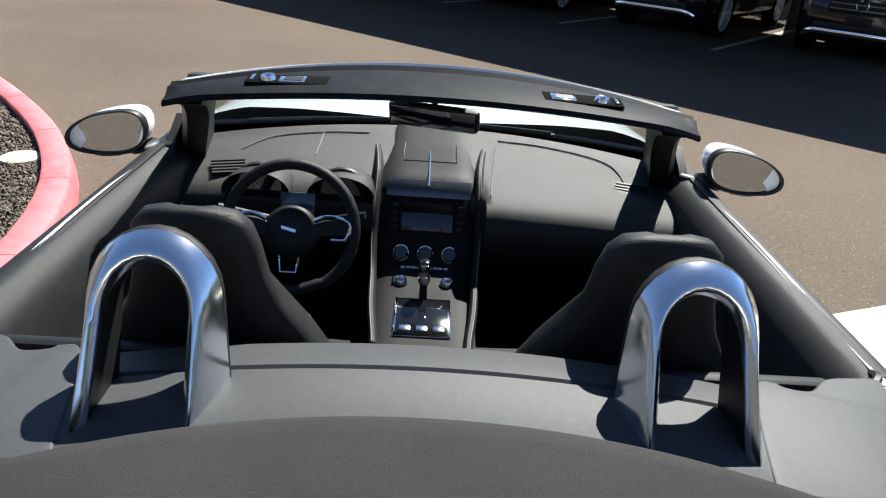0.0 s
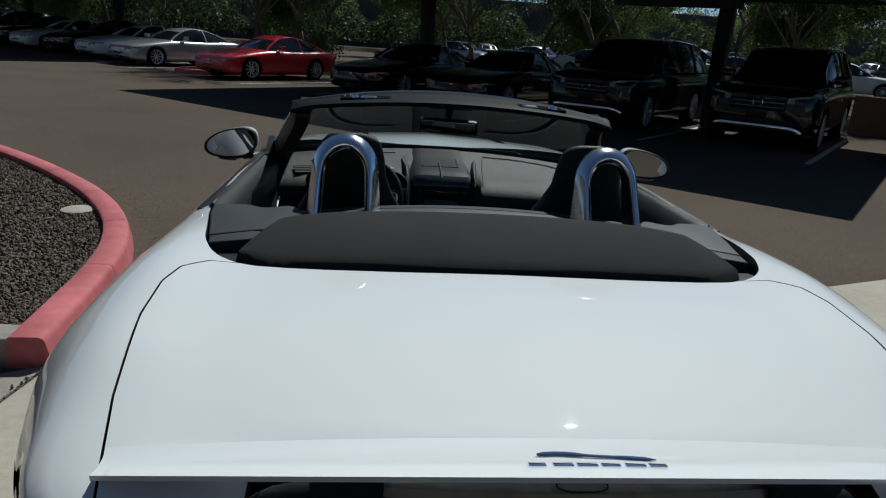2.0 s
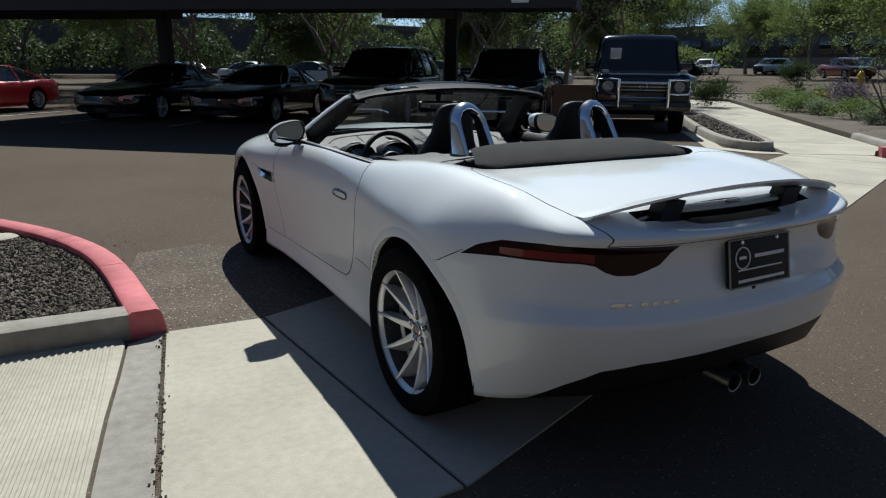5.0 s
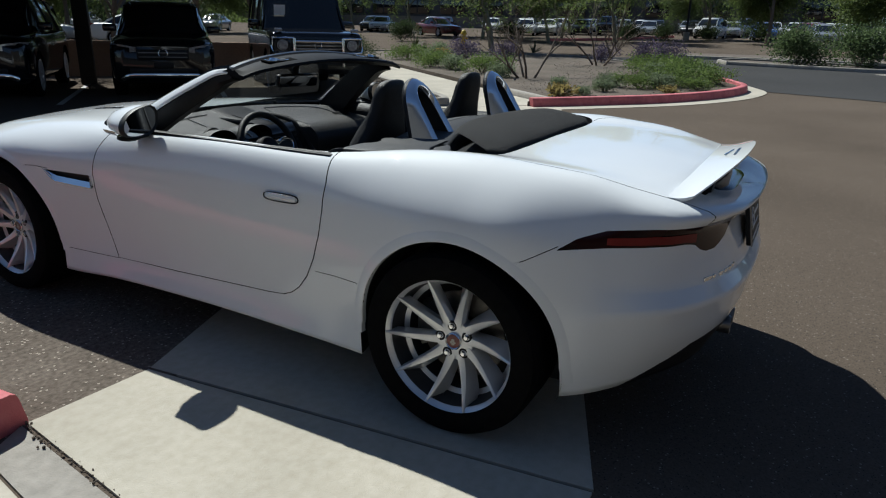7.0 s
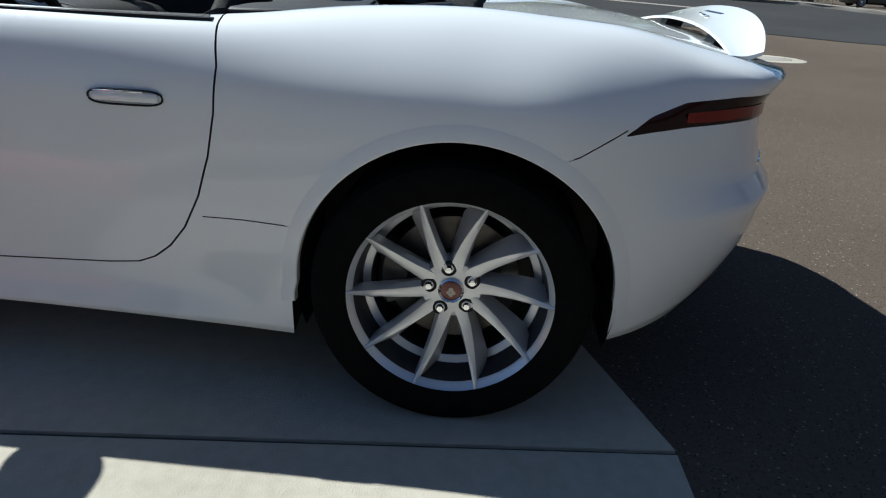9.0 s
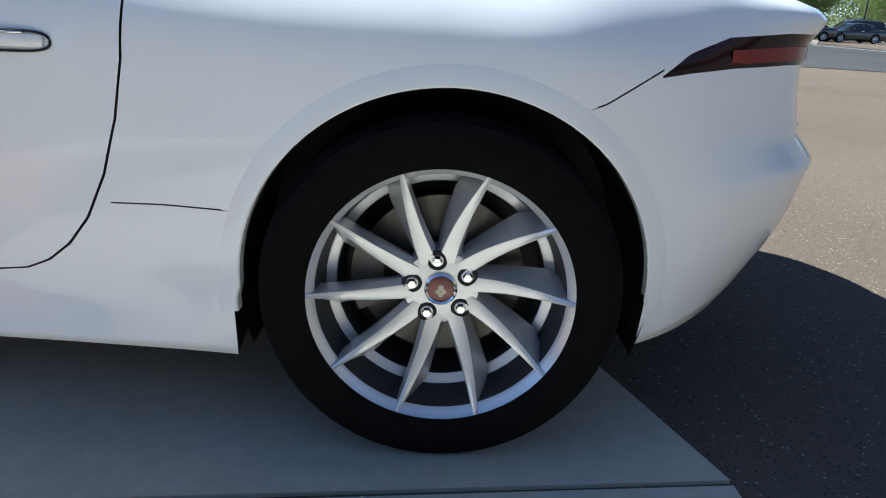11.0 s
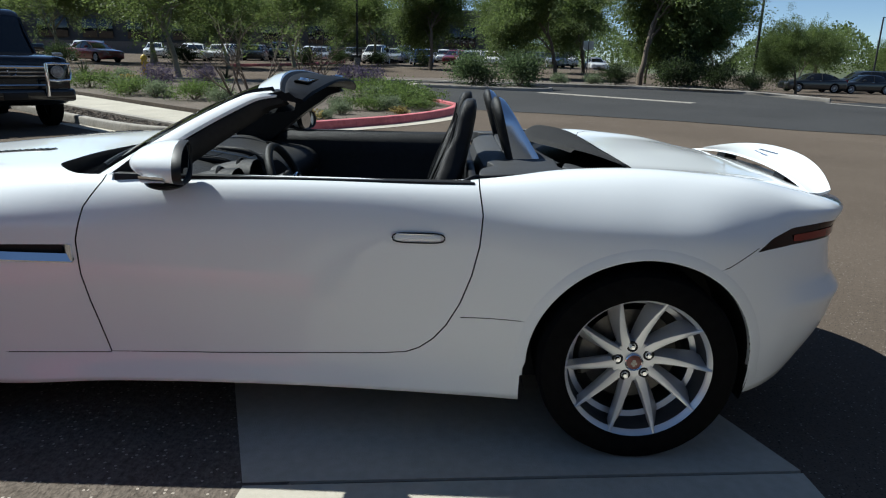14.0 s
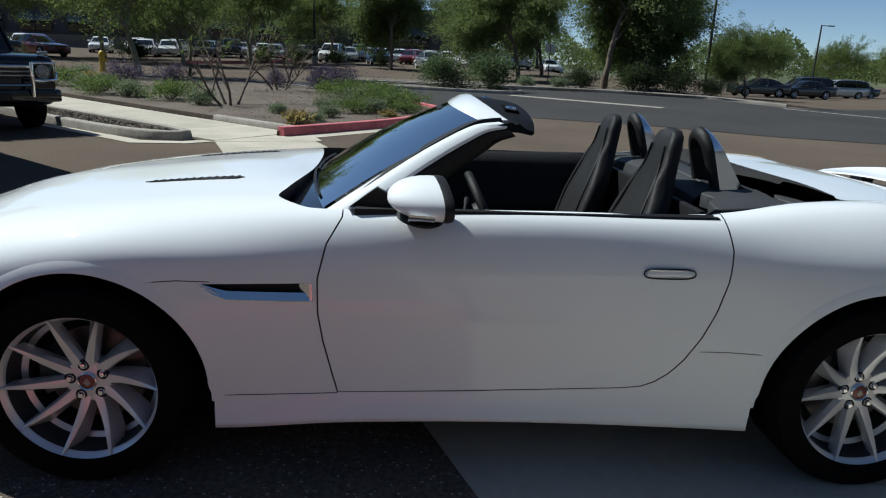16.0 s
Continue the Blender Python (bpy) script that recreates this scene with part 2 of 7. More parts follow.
def prism(bm, outline, a, b, axis="z"):
    """A closed outline pushed from a to b along an axis. The outline's pairs are the other two axes in order."""
    def put(p, h):
        return {"x": (h, p[0], p[1]), "y": (p[0], h, p[1]), "z": (p[0], p[1], h)}[axis]
    lo, hi = [bm.verts.new(put(p, a)) for p in outline], [bm.verts.new(put(p, b)) for p in outline]
    n = len(outline)
    bm.faces.new(lo[::-1])
    bm.faces.new(hi)
    for i in range(n):
        bm.faces.new((lo[i], lo[(i + 1) % n], hi[(i + 1) % n], hi[i]))
    bmesh.ops.recalc_face_normals(bm, faces=bm.faces)
    return bm


def to_mesh(bm, name="work"):
    mesh = bpy.data.meshes.new(name)
    bm.to_mesh(mesh)
    bm.free()
    return mesh


def carve(mesh, cutter, op="DIFFERENCE"):
    """The mesh with a cutter taken away from it or kept of it."""
    a, b = bpy.data.objects.new("a", mesh), bpy.data.objects.new("b", cutter)
    scene.collection.objects.link(a)
    scene.collection.objects.link(b)
    mod = a.modifiers.new("cut", "BOOLEAN")
    mod.object, mod.operation, mod.solver = b, op, "EXACT"
    bpy.context.view_layer.update()
    got = bpy.data.meshes.new_from_object(a.evaluated_get(bpy.context.evaluated_depsgraph_get()))
    bpy.data.objects.remove(a)
    bpy.data.objects.remove(b)
    return got


def skin_normals(mesh, ref):
    """Shading normals of the uncut skin for the faces that still lie on it."""
    from mathutils.bvhtree import BVHTree
    from mathutils.interpolate import poly_3d_calc
    rv = [v.co.copy() for v in ref.vertices]
    rn = [Vector(n.vector) for n in ref.vertex_normals]
    rp = [tuple(p.vertices) for p in ref.polygons]
    tree = BVHTree.FromPolygons(rv, rp)
    mesh.polygons.foreach_set("use_smooth", [True] * len(mesh.polygons))
    out = [None] * len(mesh.loops)
    seen = {}
    for p in mesh.polygons:
        c, n, i, d = tree.find_nearest(p.center)
        on = d < 0.004 and abs(n.dot(p.normal)) > 0.8
        p.material_index = 0 if on else 1
        for k in p.loop_indices:
            vi = mesh.loops[k].vertex_index
            if not on:
                out[k] = p.normal
                continue
            if vi not in seen:
                q, _, j, _ = tree.find_nearest(mesh.vertices[vi].co)
                w = poly_3d_calc([rv[a] for a in rp[j]], q)
                seen[vi] = sum((rn[a] * x for a, x in zip(rp[j], w)), Vector()).normalized()
            s = seen[vi]
            out[k] = s if s.dot(p.normal) > 0 else -s
    mesh.normals_split_custom_set(out)

# ---- ground ----
def rise(x, y=0.0):
    """The lot is level round the car and climbs gently towards the far car park."""
    u = min(max(x - 9.0, 0.0), 70.0)
    return 0.022 * u * u / (u + 3.0) * min(max((y + 22.0) / 10.0, 0.0), 1.0) - 0.012 * min(max(-12.0 - y, 0.0), 30.0) * min(u / 10.0, 1.0)


R = Vector((0.756, -0.655, 0))      # along the parking row
B = Vector((0.655, 0.756, 0))       # into the stalls


def bay_at(s, d, z=0.0):
    return Vector((s * R.x + d * B.x, s * R.y + d * B.y, z))


bm = bmesh.new()
xs = sorted(set(list(np.linspace(-60, 9, 12)) + list(np.linspace(9, 80, 36)) + [-1500, -400, 400, 1500]))
ys = [-1500, -400, -120, -60, -30, -27, -24, -21, -18, -15, -12, -6, 0, 10, 30, 60, 120, 400, 1500]
grid(bm, [[(x, y, rise(x, y) - 0.004) for y in ys] for x in xs])
bmesh.ops.recalc_face_normals(bm, faces=bm.faces)
ground = grow("ground", to_mesh(bm, "ground"), ASPHALT, None, "sun-bleached brown asphalt of a car park", "ground", "", "structure")
if ground.data.polygons[0].normal.z < 0:
    ground.data.flip_normals()


def sheet(name, outline, mat, label, top=0.004, kind="structure", category="", depth=0.0, fine=1.5, parent=None):
    """A flat or gently climbing surface inside an outline, with sides when it has depth."""
    b = bmesh.new()
    f = b.faces.new([b.verts.new((x, y, 0)) for x, y in outline])
    if f.normal.z < 0:
        f.normal_flip()
    x0, x1 = min(p[0] for p in outline), max(p[0] for p in outline)
    if x1 > 9:
        for x in np.arange(max(9.0, x0 + .01), x1, fine):
            bmesh.ops.bisect_plane(b, geom=b.verts[:] + b.edges[:] + b.faces[:], plane_co=(x, 0, 0), plane_no=(1, 0, 0))
    if x1 > 9 and min(p[1] for p in outline) < -12:
        for y in np.arange(-30, -11.9, 3.0):
            bmesh.ops.bisect_plane(b, geom=b.verts[:] + b.edges[:] + b.faces[:], plane_co=(0, y, 0), plane_no=(0, 1, 0))
    for v in b.verts:
        v.co.z = rise(v.co.x, v.co.y) + top
    if depth:
        got = bmesh.ops.extrude_face_region(b, geom=b.faces[:])
        for e in got["geom"]:
            if isinstance(e, bmesh.types.BMVert):
                e.co.z -= depth
        bmesh.ops.recalc_face_normals(b, faces=b.faces)
    mesh = to_mesh(b, name)
    if not depth and mesh.polygons[0].normal.z < 0:
        mesh.flip_normals()
    return grow(name, mesh, mat, parent, label, category, "", kind)


def kerb(name, path, mat, width, height, label, piece=0.9, base=0.0, closed=False, side=1):
    """A kerb of separate stones along the outer edge of a path; its width lies to the path's left (side 1) or right."""
    holder = tagged(new(name), label, "kerb", "", "structure")
    p = spline(path, 40 * len(path))
    d = np.concatenate([[0], np.cumsum(np.linalg.norm(np.diff(p, axis=0), axis=1))])
    n = max(int(d[-1] / piece), 1)
    for i in range(n):
        a, c = d[-1] * i / n + .003, d[-1] * (i + 1) / n - .003
        rows = []
        for t in np.linspace(a, c, 5):
            q = np.array([np.interp(t, d, p[:, k]) for k in (0, 1)])
            q2 = np.array([np.interp(t + .02, d, p[:, k]) for k in (0, 1)]) if t + .02 < d[-1] else q
            q0 = np.array([np.interp(t - .02, d, p[:, k]) for k in (0, 1)])
            u = (q2 - q0) / np.linalg.norm(q2 - q0)
            nrm = np.array([-u[1], u[0]]) * side
            z = rise(q[0], q[1]) + base
            prof = [(0, -.05), (.0, .02), (.018, height - .03), (.026, height - .01), (.045, height), (width - .015, height + .002), (width, height - .01), (width, -.05)]
            rows.append([(*(q + nrm * w), z + h) for w, h in prof])
        b = grid(bmesh.new(), rows, closed=True, cap=True)
        bmesh.ops.recalc_face_normals(b, faces=b.faces)
        part("kerb_stone", b, mat, holder, "", 50)
    return holder


# concrete crossing under the car, in slabs
front_line = lambda x: 1.69 + .354 * x
rear_line = lambda x: -.208 + .37 * x
crossing = tagged(new("pavement_crossing"), "pale concrete pedestrian crossing slabs across the drive", "pavement", "", "structure")
xj = [-1.16, .55, 2.35, 4.15, 5.9, 7.6, 8.9]
for a, c in zip(xj, xj[1:]):
    a0, c0 = a + .006, c - .006
    pts = [(a0 + (.17 if a < -1 else .62), rear_line(a0 + (.17 if a < -1 else .62))), (c0 + .62, rear_line(c0 + .62)), (c0, front_line(c0)), (a0, front_line(a0))]
    sheet("slab", pts, CONCRETE, "", .006, "", "", .02, parent=crossing)
sheet("slab", [(-1.172, 1.275), (-1.66, 1.308), (-1.757, .688), (-1.855, .04), (-1.945, -.60), (-1.0, -.572), (-1.085, .34)], CONCRETE, "", .006, "", "", .02, parent=crossing)
gutter = tagged(new("gutter"), "worn concrete gutter strip with dirt in its joints", "gutter", "", "structure")
sheet("slab", [(-1.68, 1.312), (-1.85, 1.225), (-1.915, .86), (-1.99, .48), (-2.075, -.02), (-2.145, -.60), (-1.965, -.60), (-1.875, .04), (-1.775, .69)], OLD_CONCRETE, "", .004, "", "", .02, parent=gutter)
ramp = sheet("kerb_ramp", [(-1.865, 1.22), (-1.93, .86), (-2.005, .48), (-2.09, -.02), (-2.16, -.60), (-4.2, -.60), (-4.2, 1.33), (-2.25, 1.33), (-1.875, 1.30)], CONCRETE, "pale concrete kerb ramp with grooves", .010, "structure", "ramp", .03)
b = bmesh.new()
for i in range(46):
    off = .05 + .03 * i
    pts = [(-1.875 - off - .0 * j - (1.2 - y) * .145 - .01 * (1.2 - y) ** 2, y, .012) for j, y in enumerate(np.linspace(1.26, -.58, 14))]
    tube(b, pts, .009, 5, .45)
part("groove_ribs", b, CONCRETE, ramp)
def island_material(name, a, c, rough=.9):
    """Stones that differ from one to the next."""
    m = material(name, a, rough, bump=.3, bump_scale=90)
    n, l = m.node_tree.nodes, m.node_tree.links
    g = n.new("ShaderNodeNewGeometry")
    r = n.new("ShaderNodeValToRGB")
    r.color_ramp.elements[0].color, r.color_ramp.elements[1].color = (*a, 1), (*c, 1)
    l.new(g.outputs["Random Per Island"], r.inputs[0])
    l.new(r.outputs[0], n["Principled BSDF"].inputs["Base Color"])
    return m


STONES = island_material("gravel_stones", (.036, .028, .021), (.20, .158, .12))

# dirt and grit along the gutter joint
b = bmesh.new()
rng = np.random.default_rng(5)
for i in range(260):
    f = rng.random()
    y = 1.32 - 1.9 * f
    x = np.interp(y, [-.6, .04, .69, 1.325], [-1.955, -1.865, -1.766, -1.67]) + rng.normal(0, .010)
    r = .002 + .005 * rng.random() ** 3
    bmesh.ops.create_icosphere(b, subdivisions=1, radius=r, matrix=pose(x, y, .008 + r * .3))
tagged(grow("joint_grit", to_mesh(b, "grit"), STONES, None, "dark grit lying along the gutter joint", "grit"), kind="stuff")

# loose stones on the asphalt beside the kerb
b = bmesh.new()
for i in range(900):
    y = rng.uniform(1.35, 5)
    x = np.interp(y, [1.3, 2.3, 3.2, 4.2, 5], [-1.62, -1.68, -1.9, -2.42, -3.12]) + abs(rng.normal(0, .28)) + .02
    r = .0012 + .0028 * rng.random() ** 2
    bmesh.ops.create_icosphere(b, subdivisions=1, radius=r, matrix=pose(x, y, r * .4))
tagged(grow("loose_gravel", to_mesh(b, "loose"), STONES, None, "scattered grit on the asphalt by the kerb", "gravel"), kind="stuff")

# red kerb and gravel bed
RED = [(-1.655, 1.305), (-1.685, 1.75), (-1.712, 2.12), (-1.79, 2.65), (-1.95, 3.16), (-2.15, 3.58), (-2.50, 4.13), (-2.95, 4.68), (-3.50, 5.27), (-4.20, 5.92), (-5.2, 6.75), (-7.0, 8.0), (-10, 9.8), (-16, 13.4)]
kerb("red_kerb", RED, REDKERB, .175, .14, "red-painted concrete kerb with a rounded corner", .95)
b = prism(bmesh.new(), [(-1.822, 1.30), (-1.822, 1.455), (-4.2, 1.595), (-4.2, 1.345)], -.03, .132, "z")
bmesh.ops.bevel(b, geom=[e for e in b.edges], offset=.012, segments=2, affect="EDGES", profile=.5)
tagged(part("grey_kerb", b, OLD_CONCRETE, None, "bare grey concrete kerb closing the gravel bed"), category="kerb", kind="structure")
inner = [(x - .16 * .9, y) if i < 5 else (x - .11, y - .13) for i, (x, y) in enumerate(spline(RED, 40))]
bed = [(-1.815, 1.44)] + [(float(p[0]) - (.165 if p[1] < 3.2 else .12), float(p[1]) - (0 if p[1] < 3.2 else .11)) for p in spline(RED, 40)[1:]] + [(-16, 1.56), (-4.2, 1.56)]
sheet("gravel_bed", bed, SOIL, "dark soil below the gravel", .075, "structure", "planter")


def pebbles(name, count, inside, size, mat, label, z, seed):
    g = np.random.default_rng(seed)
    base = bmesh.new()
    bmesh.ops.create_icosphere(base, subdivisions=1, radius=1.0)
    bv = np.array([v.co[:] for v in base.verts])
    bf = np.array([[v.index for v in f.verts] for f in base.faces])
    base.free()
    V, Fc = [], []
    n = 0
    while n < count:
        x, y = inside(g)
        s = size * (.55 + .9 * g.random())
        m = np.array(Euler(g.uniform(0, 6.28, 3)).to_matrix()) * (s * np.array([1, .75, .55]))
        V.append((bv * (1 + .18 * g.normal(size=(len(bv), 1)))) @ m.T + np.array([x, y, z + s * .25 * g.random() + rise(x, y)]))
        Fc.append(bf + n * len(bv))
        n += 1
    mesh = bpy.data.meshes.new(name)
    mesh.from_pydata(np.vstack(V), [], np.vstack(Fc).tolist())
    return tagged(grow(name, mesh, mat), label, "gravel", "", "stuff")




def in_bed(g):
    while True:
        y = 1.46 + 4.7 * g.random() ** 1.25
        edge = float(np.interp(y, [1.4, 2.2, 2.75, 3.2, 3.65, 4.15, 4.65, 5.1, 5.6, 6.2], [-1.84, -1.90, -1.98, -2.14, -2.37, -2.70, -3.12, -3.55, -4.05, -4.7]))
        x = edge - 4.0 * g.random() ** 1.6
        if x > -6.2:
            return x, y


pebbles("gravel", 26000, in_bed, .0135, STONES, "dark crushed gravel in the kerbed bed", .080, 3)
b = bmesh.new()
lathe(b, [(0, .012), (.10, .012), (.115, .006), (.12, -.02)], 32, pose(-2.48, 3.585, .09))
tagged(part("drain_cover", b, CONCRETE, None, "small round concrete cover set in gravel"), category="cover")
b = bmesh.new()
lathe(b, [(0, .006), (.27, .006), (.30, .0)], 40, pose(8.75, -4.29, rise(8.75)))
mh = tagged(part("manhole_cover", b, OLD_CONCRETE, None, "round manhole cover in a concrete ring"), category="cover")
b = bmesh.new()
lathe(b, [(.31, .003), (.50, .004), (.52, 0)], 40, pose(8.75, -4.29, rise(8.75)))
part("manhole_ring", b, CONCRETE, mh)

# dark road beyond
sheet("road", [(15.8, .25), (15.2, -1.8), (14, -5), (12.5, -7.2), (11.6, -10), (10.2, -20), (12, -60), (60, -70), (34, -24), (24.3, -14.4), (26.6, -12.2), (28.6, -8), (28.9, -3), (29.6, 3), (27.2, 9), (22.5, 4.2), (19.0, 1.7), (17, .8)], NEW_ASPHALT, "newer dark asphalt road", .006, "structure", "road")
LINE = material("white_line_paint", (.50, .49, .46), .8, color2=(.36, .35, .33), scale=30, detail=8, bump=.1)
for n, (p, q, w) in enumerate((((24.4, -2.7), (20.7, -7.5), .62), ((23.6, -13.5), (20.5, -18.6), .45))):
    t = (Vector(q) - Vector(p)).normalized()
    o = Vector((-t.y, t.x)) * w / 2
    sheet("gutter_band", [tuple(Vector(p) + o), tuple(Vector(p) - o), tuple(Vector(q) - o), tuple(Vector(q) + o)], OLD_CONCRETE, "pale concrete band across the road", .010, "structure", "gutter")
for s in (-.73, -3.46, -6.19, -8.92, -11.65, -14.4, -19.9, -22.6, -25.3):
    e = R * .05
    sheet("parking_line", [tuple((bay_at(s, 10.5) - e).xy), tuple((bay_at(s, 10.5) + e).xy), tuple((bay_at(s, 15.6) + e).xy), tuple((bay_at(s, 15.6) - e).xy)], LINE, "worn white parking bay line", .005, "structure", "line")

# walkway and planters to the right of the stalls
walkway = tagged(new("pavement_walk"), "pale concrete walkway between planted beds", "pavement", "", "structure")
for d in np.arange(9.1, 24, 1.85):
    pts = [bay_at(3.36, d + .006), bay_at(5.25, d + .006 + (.25 if d < 10 else 0)), bay_at(5.25, d + 1.844), bay_at(3.36, d + 1.844)]
    sheet("slab", [tuple(p.xy) for p in pts], CONCRETE, "", .012, "", "", .03, parent=walkway)
sheet("slab", [(8.35, 4.70), (8.95, 2.98), (9.75, 3.25), (9.9, 3.55), tuple(bay_at(5.25, 9.3).xy), tuple(bay_at(3.36, 9.1).xy)], CONCRETE, "", .009, "", "", .02, parent=walkway)
strip = [bay_at(2.45, 17.0), bay_at(2.45, 10.6), bay_at(2.65, 9.75), bay_at(2.90, 9.42), bay_at(3.18, 9.5), bay_at(3.32, 9.9), bay_at(3.34, 17.0)]
kerb("planter_kerb", [tuple(p.xy) for p in strip], OLD_CONCRETE, .16, .15, "grey concrete kerb round a narrow planter", 1.2, side=1)
sheet("planter_bed", [tuple(p.xy) for p in (bay_at(2.6, 17), bay_at(2.6, 10.6), bay_at(2.76, 9.8), bay_at(3.10, 9.75), bay_at(3.20, 10.1), bay_at(3.22, 17))], SOIL, "dark soil of a narrow planter", .09, "structure", "planter")
pebbles("planter_gravel", 1500, lambda g: tuple(bay_at(2.67 + .48 * g.random(), 10.0 + 6 * g.random()).xy), .03, STONES, "dark stones in the narrow planter", .10, 8)
b = prism(bmesh.new(), [tuple(p.xy) for p in (bay_at(2.15, 16), bay_at(2.15, 9.6), bay_at(2.8, 9.05), bay_at(3.3, 9.05), bay_at(3.25, 9.3), bay_at(2.9, 9.36), bay_at(2.45, 9.8), bay_at(2.45, 16))], .0, .006, "z")
tagged(part("gutter_apron", b, CONCRETE, None, "pale concrete gutter round the planter"), category="gutter", kind="structure")

# planted island with a red kerb
ISLAND = [(9.45, 3.72), (10.5, 2.82), (11.8, 1.76), (13.4, .92), (14.6, .58), (15.6, .52), (16.4, .80), (17.5, 1.30), (20, 2.6), (23.2, 5.2), (25.6, 9), (25.4, 13), (23, 17), (19.5, 19.5)]
kerb("island_kerb", ISLAND[:9], REDKERB, .18, .17, "red-painted kerb of the planted island", 1.6, side=1)
kerb("island_back_kerb", ISLAND[8:], OLD_CONCRETE, .18, .15, "grey kerb along the back of the island", 2.0, side=1)
kerb("island_walk_kerb", [tuple(bay_at(5.27, 9.35).xy), tuple(bay_at(5.27, 10.5).xy), tuple(bay_at(5.27, 12).xy)], OLD_CONCRETE, .16, .12, "grey kerb between walkway and island", 1.2, side=-1)
sheet("island_soil", [(x * .994 + .12, y + .14) for x, y in ISLAND] + [tuple(bay_at(5.3, 24).xy), tuple(bay_at(5.3, 9.5).xy)], material("island_earth", (.075, .058, .044), .95, color2=(.16, .125, .096), scale=14, detail=8, bump=.7, bump_scale=25, big=(.65, .65, .6), big_scale=.8), "dark mulched earth of the planted island", .10, "structure", "planter", .12)
apron = spline(ISLAND[:9], 30)
edge = [tuple(p) for p in apron]
outer = []
for i, p in enumerate(apron):
    t = apron[min(i + 1, 29)] - apron[max(i - 1, 0)]
    t = t / np.linalg.norm(t)
    outer.append((p[0] + t[1] * .42, p[1] - t[0] * .42))
sheet("island_gutter", edge + outer[::-1], CONCRETE, "pale concrete gutter round the island", .007, "structure", "gutter")
def on_island(g):
    x = 10.4 + 12.0 * g.random()
    edge = float(np.interp(x, [p[0] for p in ISLAND[:9]], [p[1] for p in ISLAND[:9]]))
    y = edge + .5 + 4.2 * g.random()
    return (x, y) if x * R.x + y * R.y > 5.7 else on_island(g)


pebbles("island_litter", 1500, on_island, .013, STONES, "stones and litter on the island earth", .10, 12)

# small island in the road with bushes
MED = [(26.0, 2.3), (25.0, -2.9), (25.7, -3.4), (27.2, -3.0), (28.4, 2.1), (27.2, 2.8)]
kerb("median_kerb", MED + MED[:1], OLD_CONCRETE, .16, .14, "grey kerb of a small road island", 1.5, side=1)
sheet("median_soil", [(26.1, 2.1), (25.2, -2.8), (25.7, -3.2), (27.0, -2.9), (28.2, 2.0), (27.2, 2.6)], SOIL, "earth of a small road island", .09, "structure", "planter")
FARK = [(29.0, 6), (29.2, -2.8), (28.8, -8.0), (26.7, -12), (24.6, -14.2)]
kerb("far_kerb", FARK, OLD_CONCRETE, .18, .15, "grey kerb along the far side of the road", 2.2, side=1)
sheet("far_bed", [(29.1, 6), (29.3, -2.8), (28.9, -8.0), (26.8, -11.9), (25.0, -14.0), (27.5, -15.2), (31.5, -10), (33, -2), (32, 6)], SOIL, "planted earth strip beyond the road", .11, "structure", "planter")
kerb("far_red_kerb", [(44, 16), (50, 13.4), (57, 11.5), (62, 11)], REDKERB, .25, .17, "red kerb in the far car park", 3.0)

# red-kerbed island between the parked cars
LEFTI = [bay_at(-18.6, 15.5), bay_at(-18.7, 11.8), bay_at(-18.2, 11.0), bay_at(-17.6, 10.9), bay_at(-17.2, 11.6), bay_at(-17.2, 15.5)]
kerb("bay_island_kerb", [tuple(p.xy) for p in LEFTI], REDKERB, .16, .14, "red kerb of an island between parked cars", 1.2, side=1)
sheet("bay_island_soil", [tuple(p.xy) for p in (bay_at(-18.5, 15.5), bay_at(-18.5, 11.6), bay_at(-17.9, 11.1), bay_at(-17.4, 11.6), bay_at(-17.35, 15.5))], SOIL, "earth of the island between parked cars", .09, "structure", "planter")

# rough worn strip where the drive meets the pad
sheet("worn_strip", [(-1.70, 1.28), (-1.27, 1.15), (-.2, 1.02), (.9, .90), (.95, 2.3), (.2, 2.62), (-.55, 2.74), (-.97, 2.88), (-1.17, 3.08), (-1.62, 3.0), (-1.80, 2.2)], WORN, "rough brown worn asphalt beside the pad", .0035, "structure", "asphalt patch")

from mathutils.bvhtree import BVHTree

# ---- the white roadster ----
car = thing("sports_car", pose(0, 0, 0), "white two-seat convertible sports car with its roof down", "car")

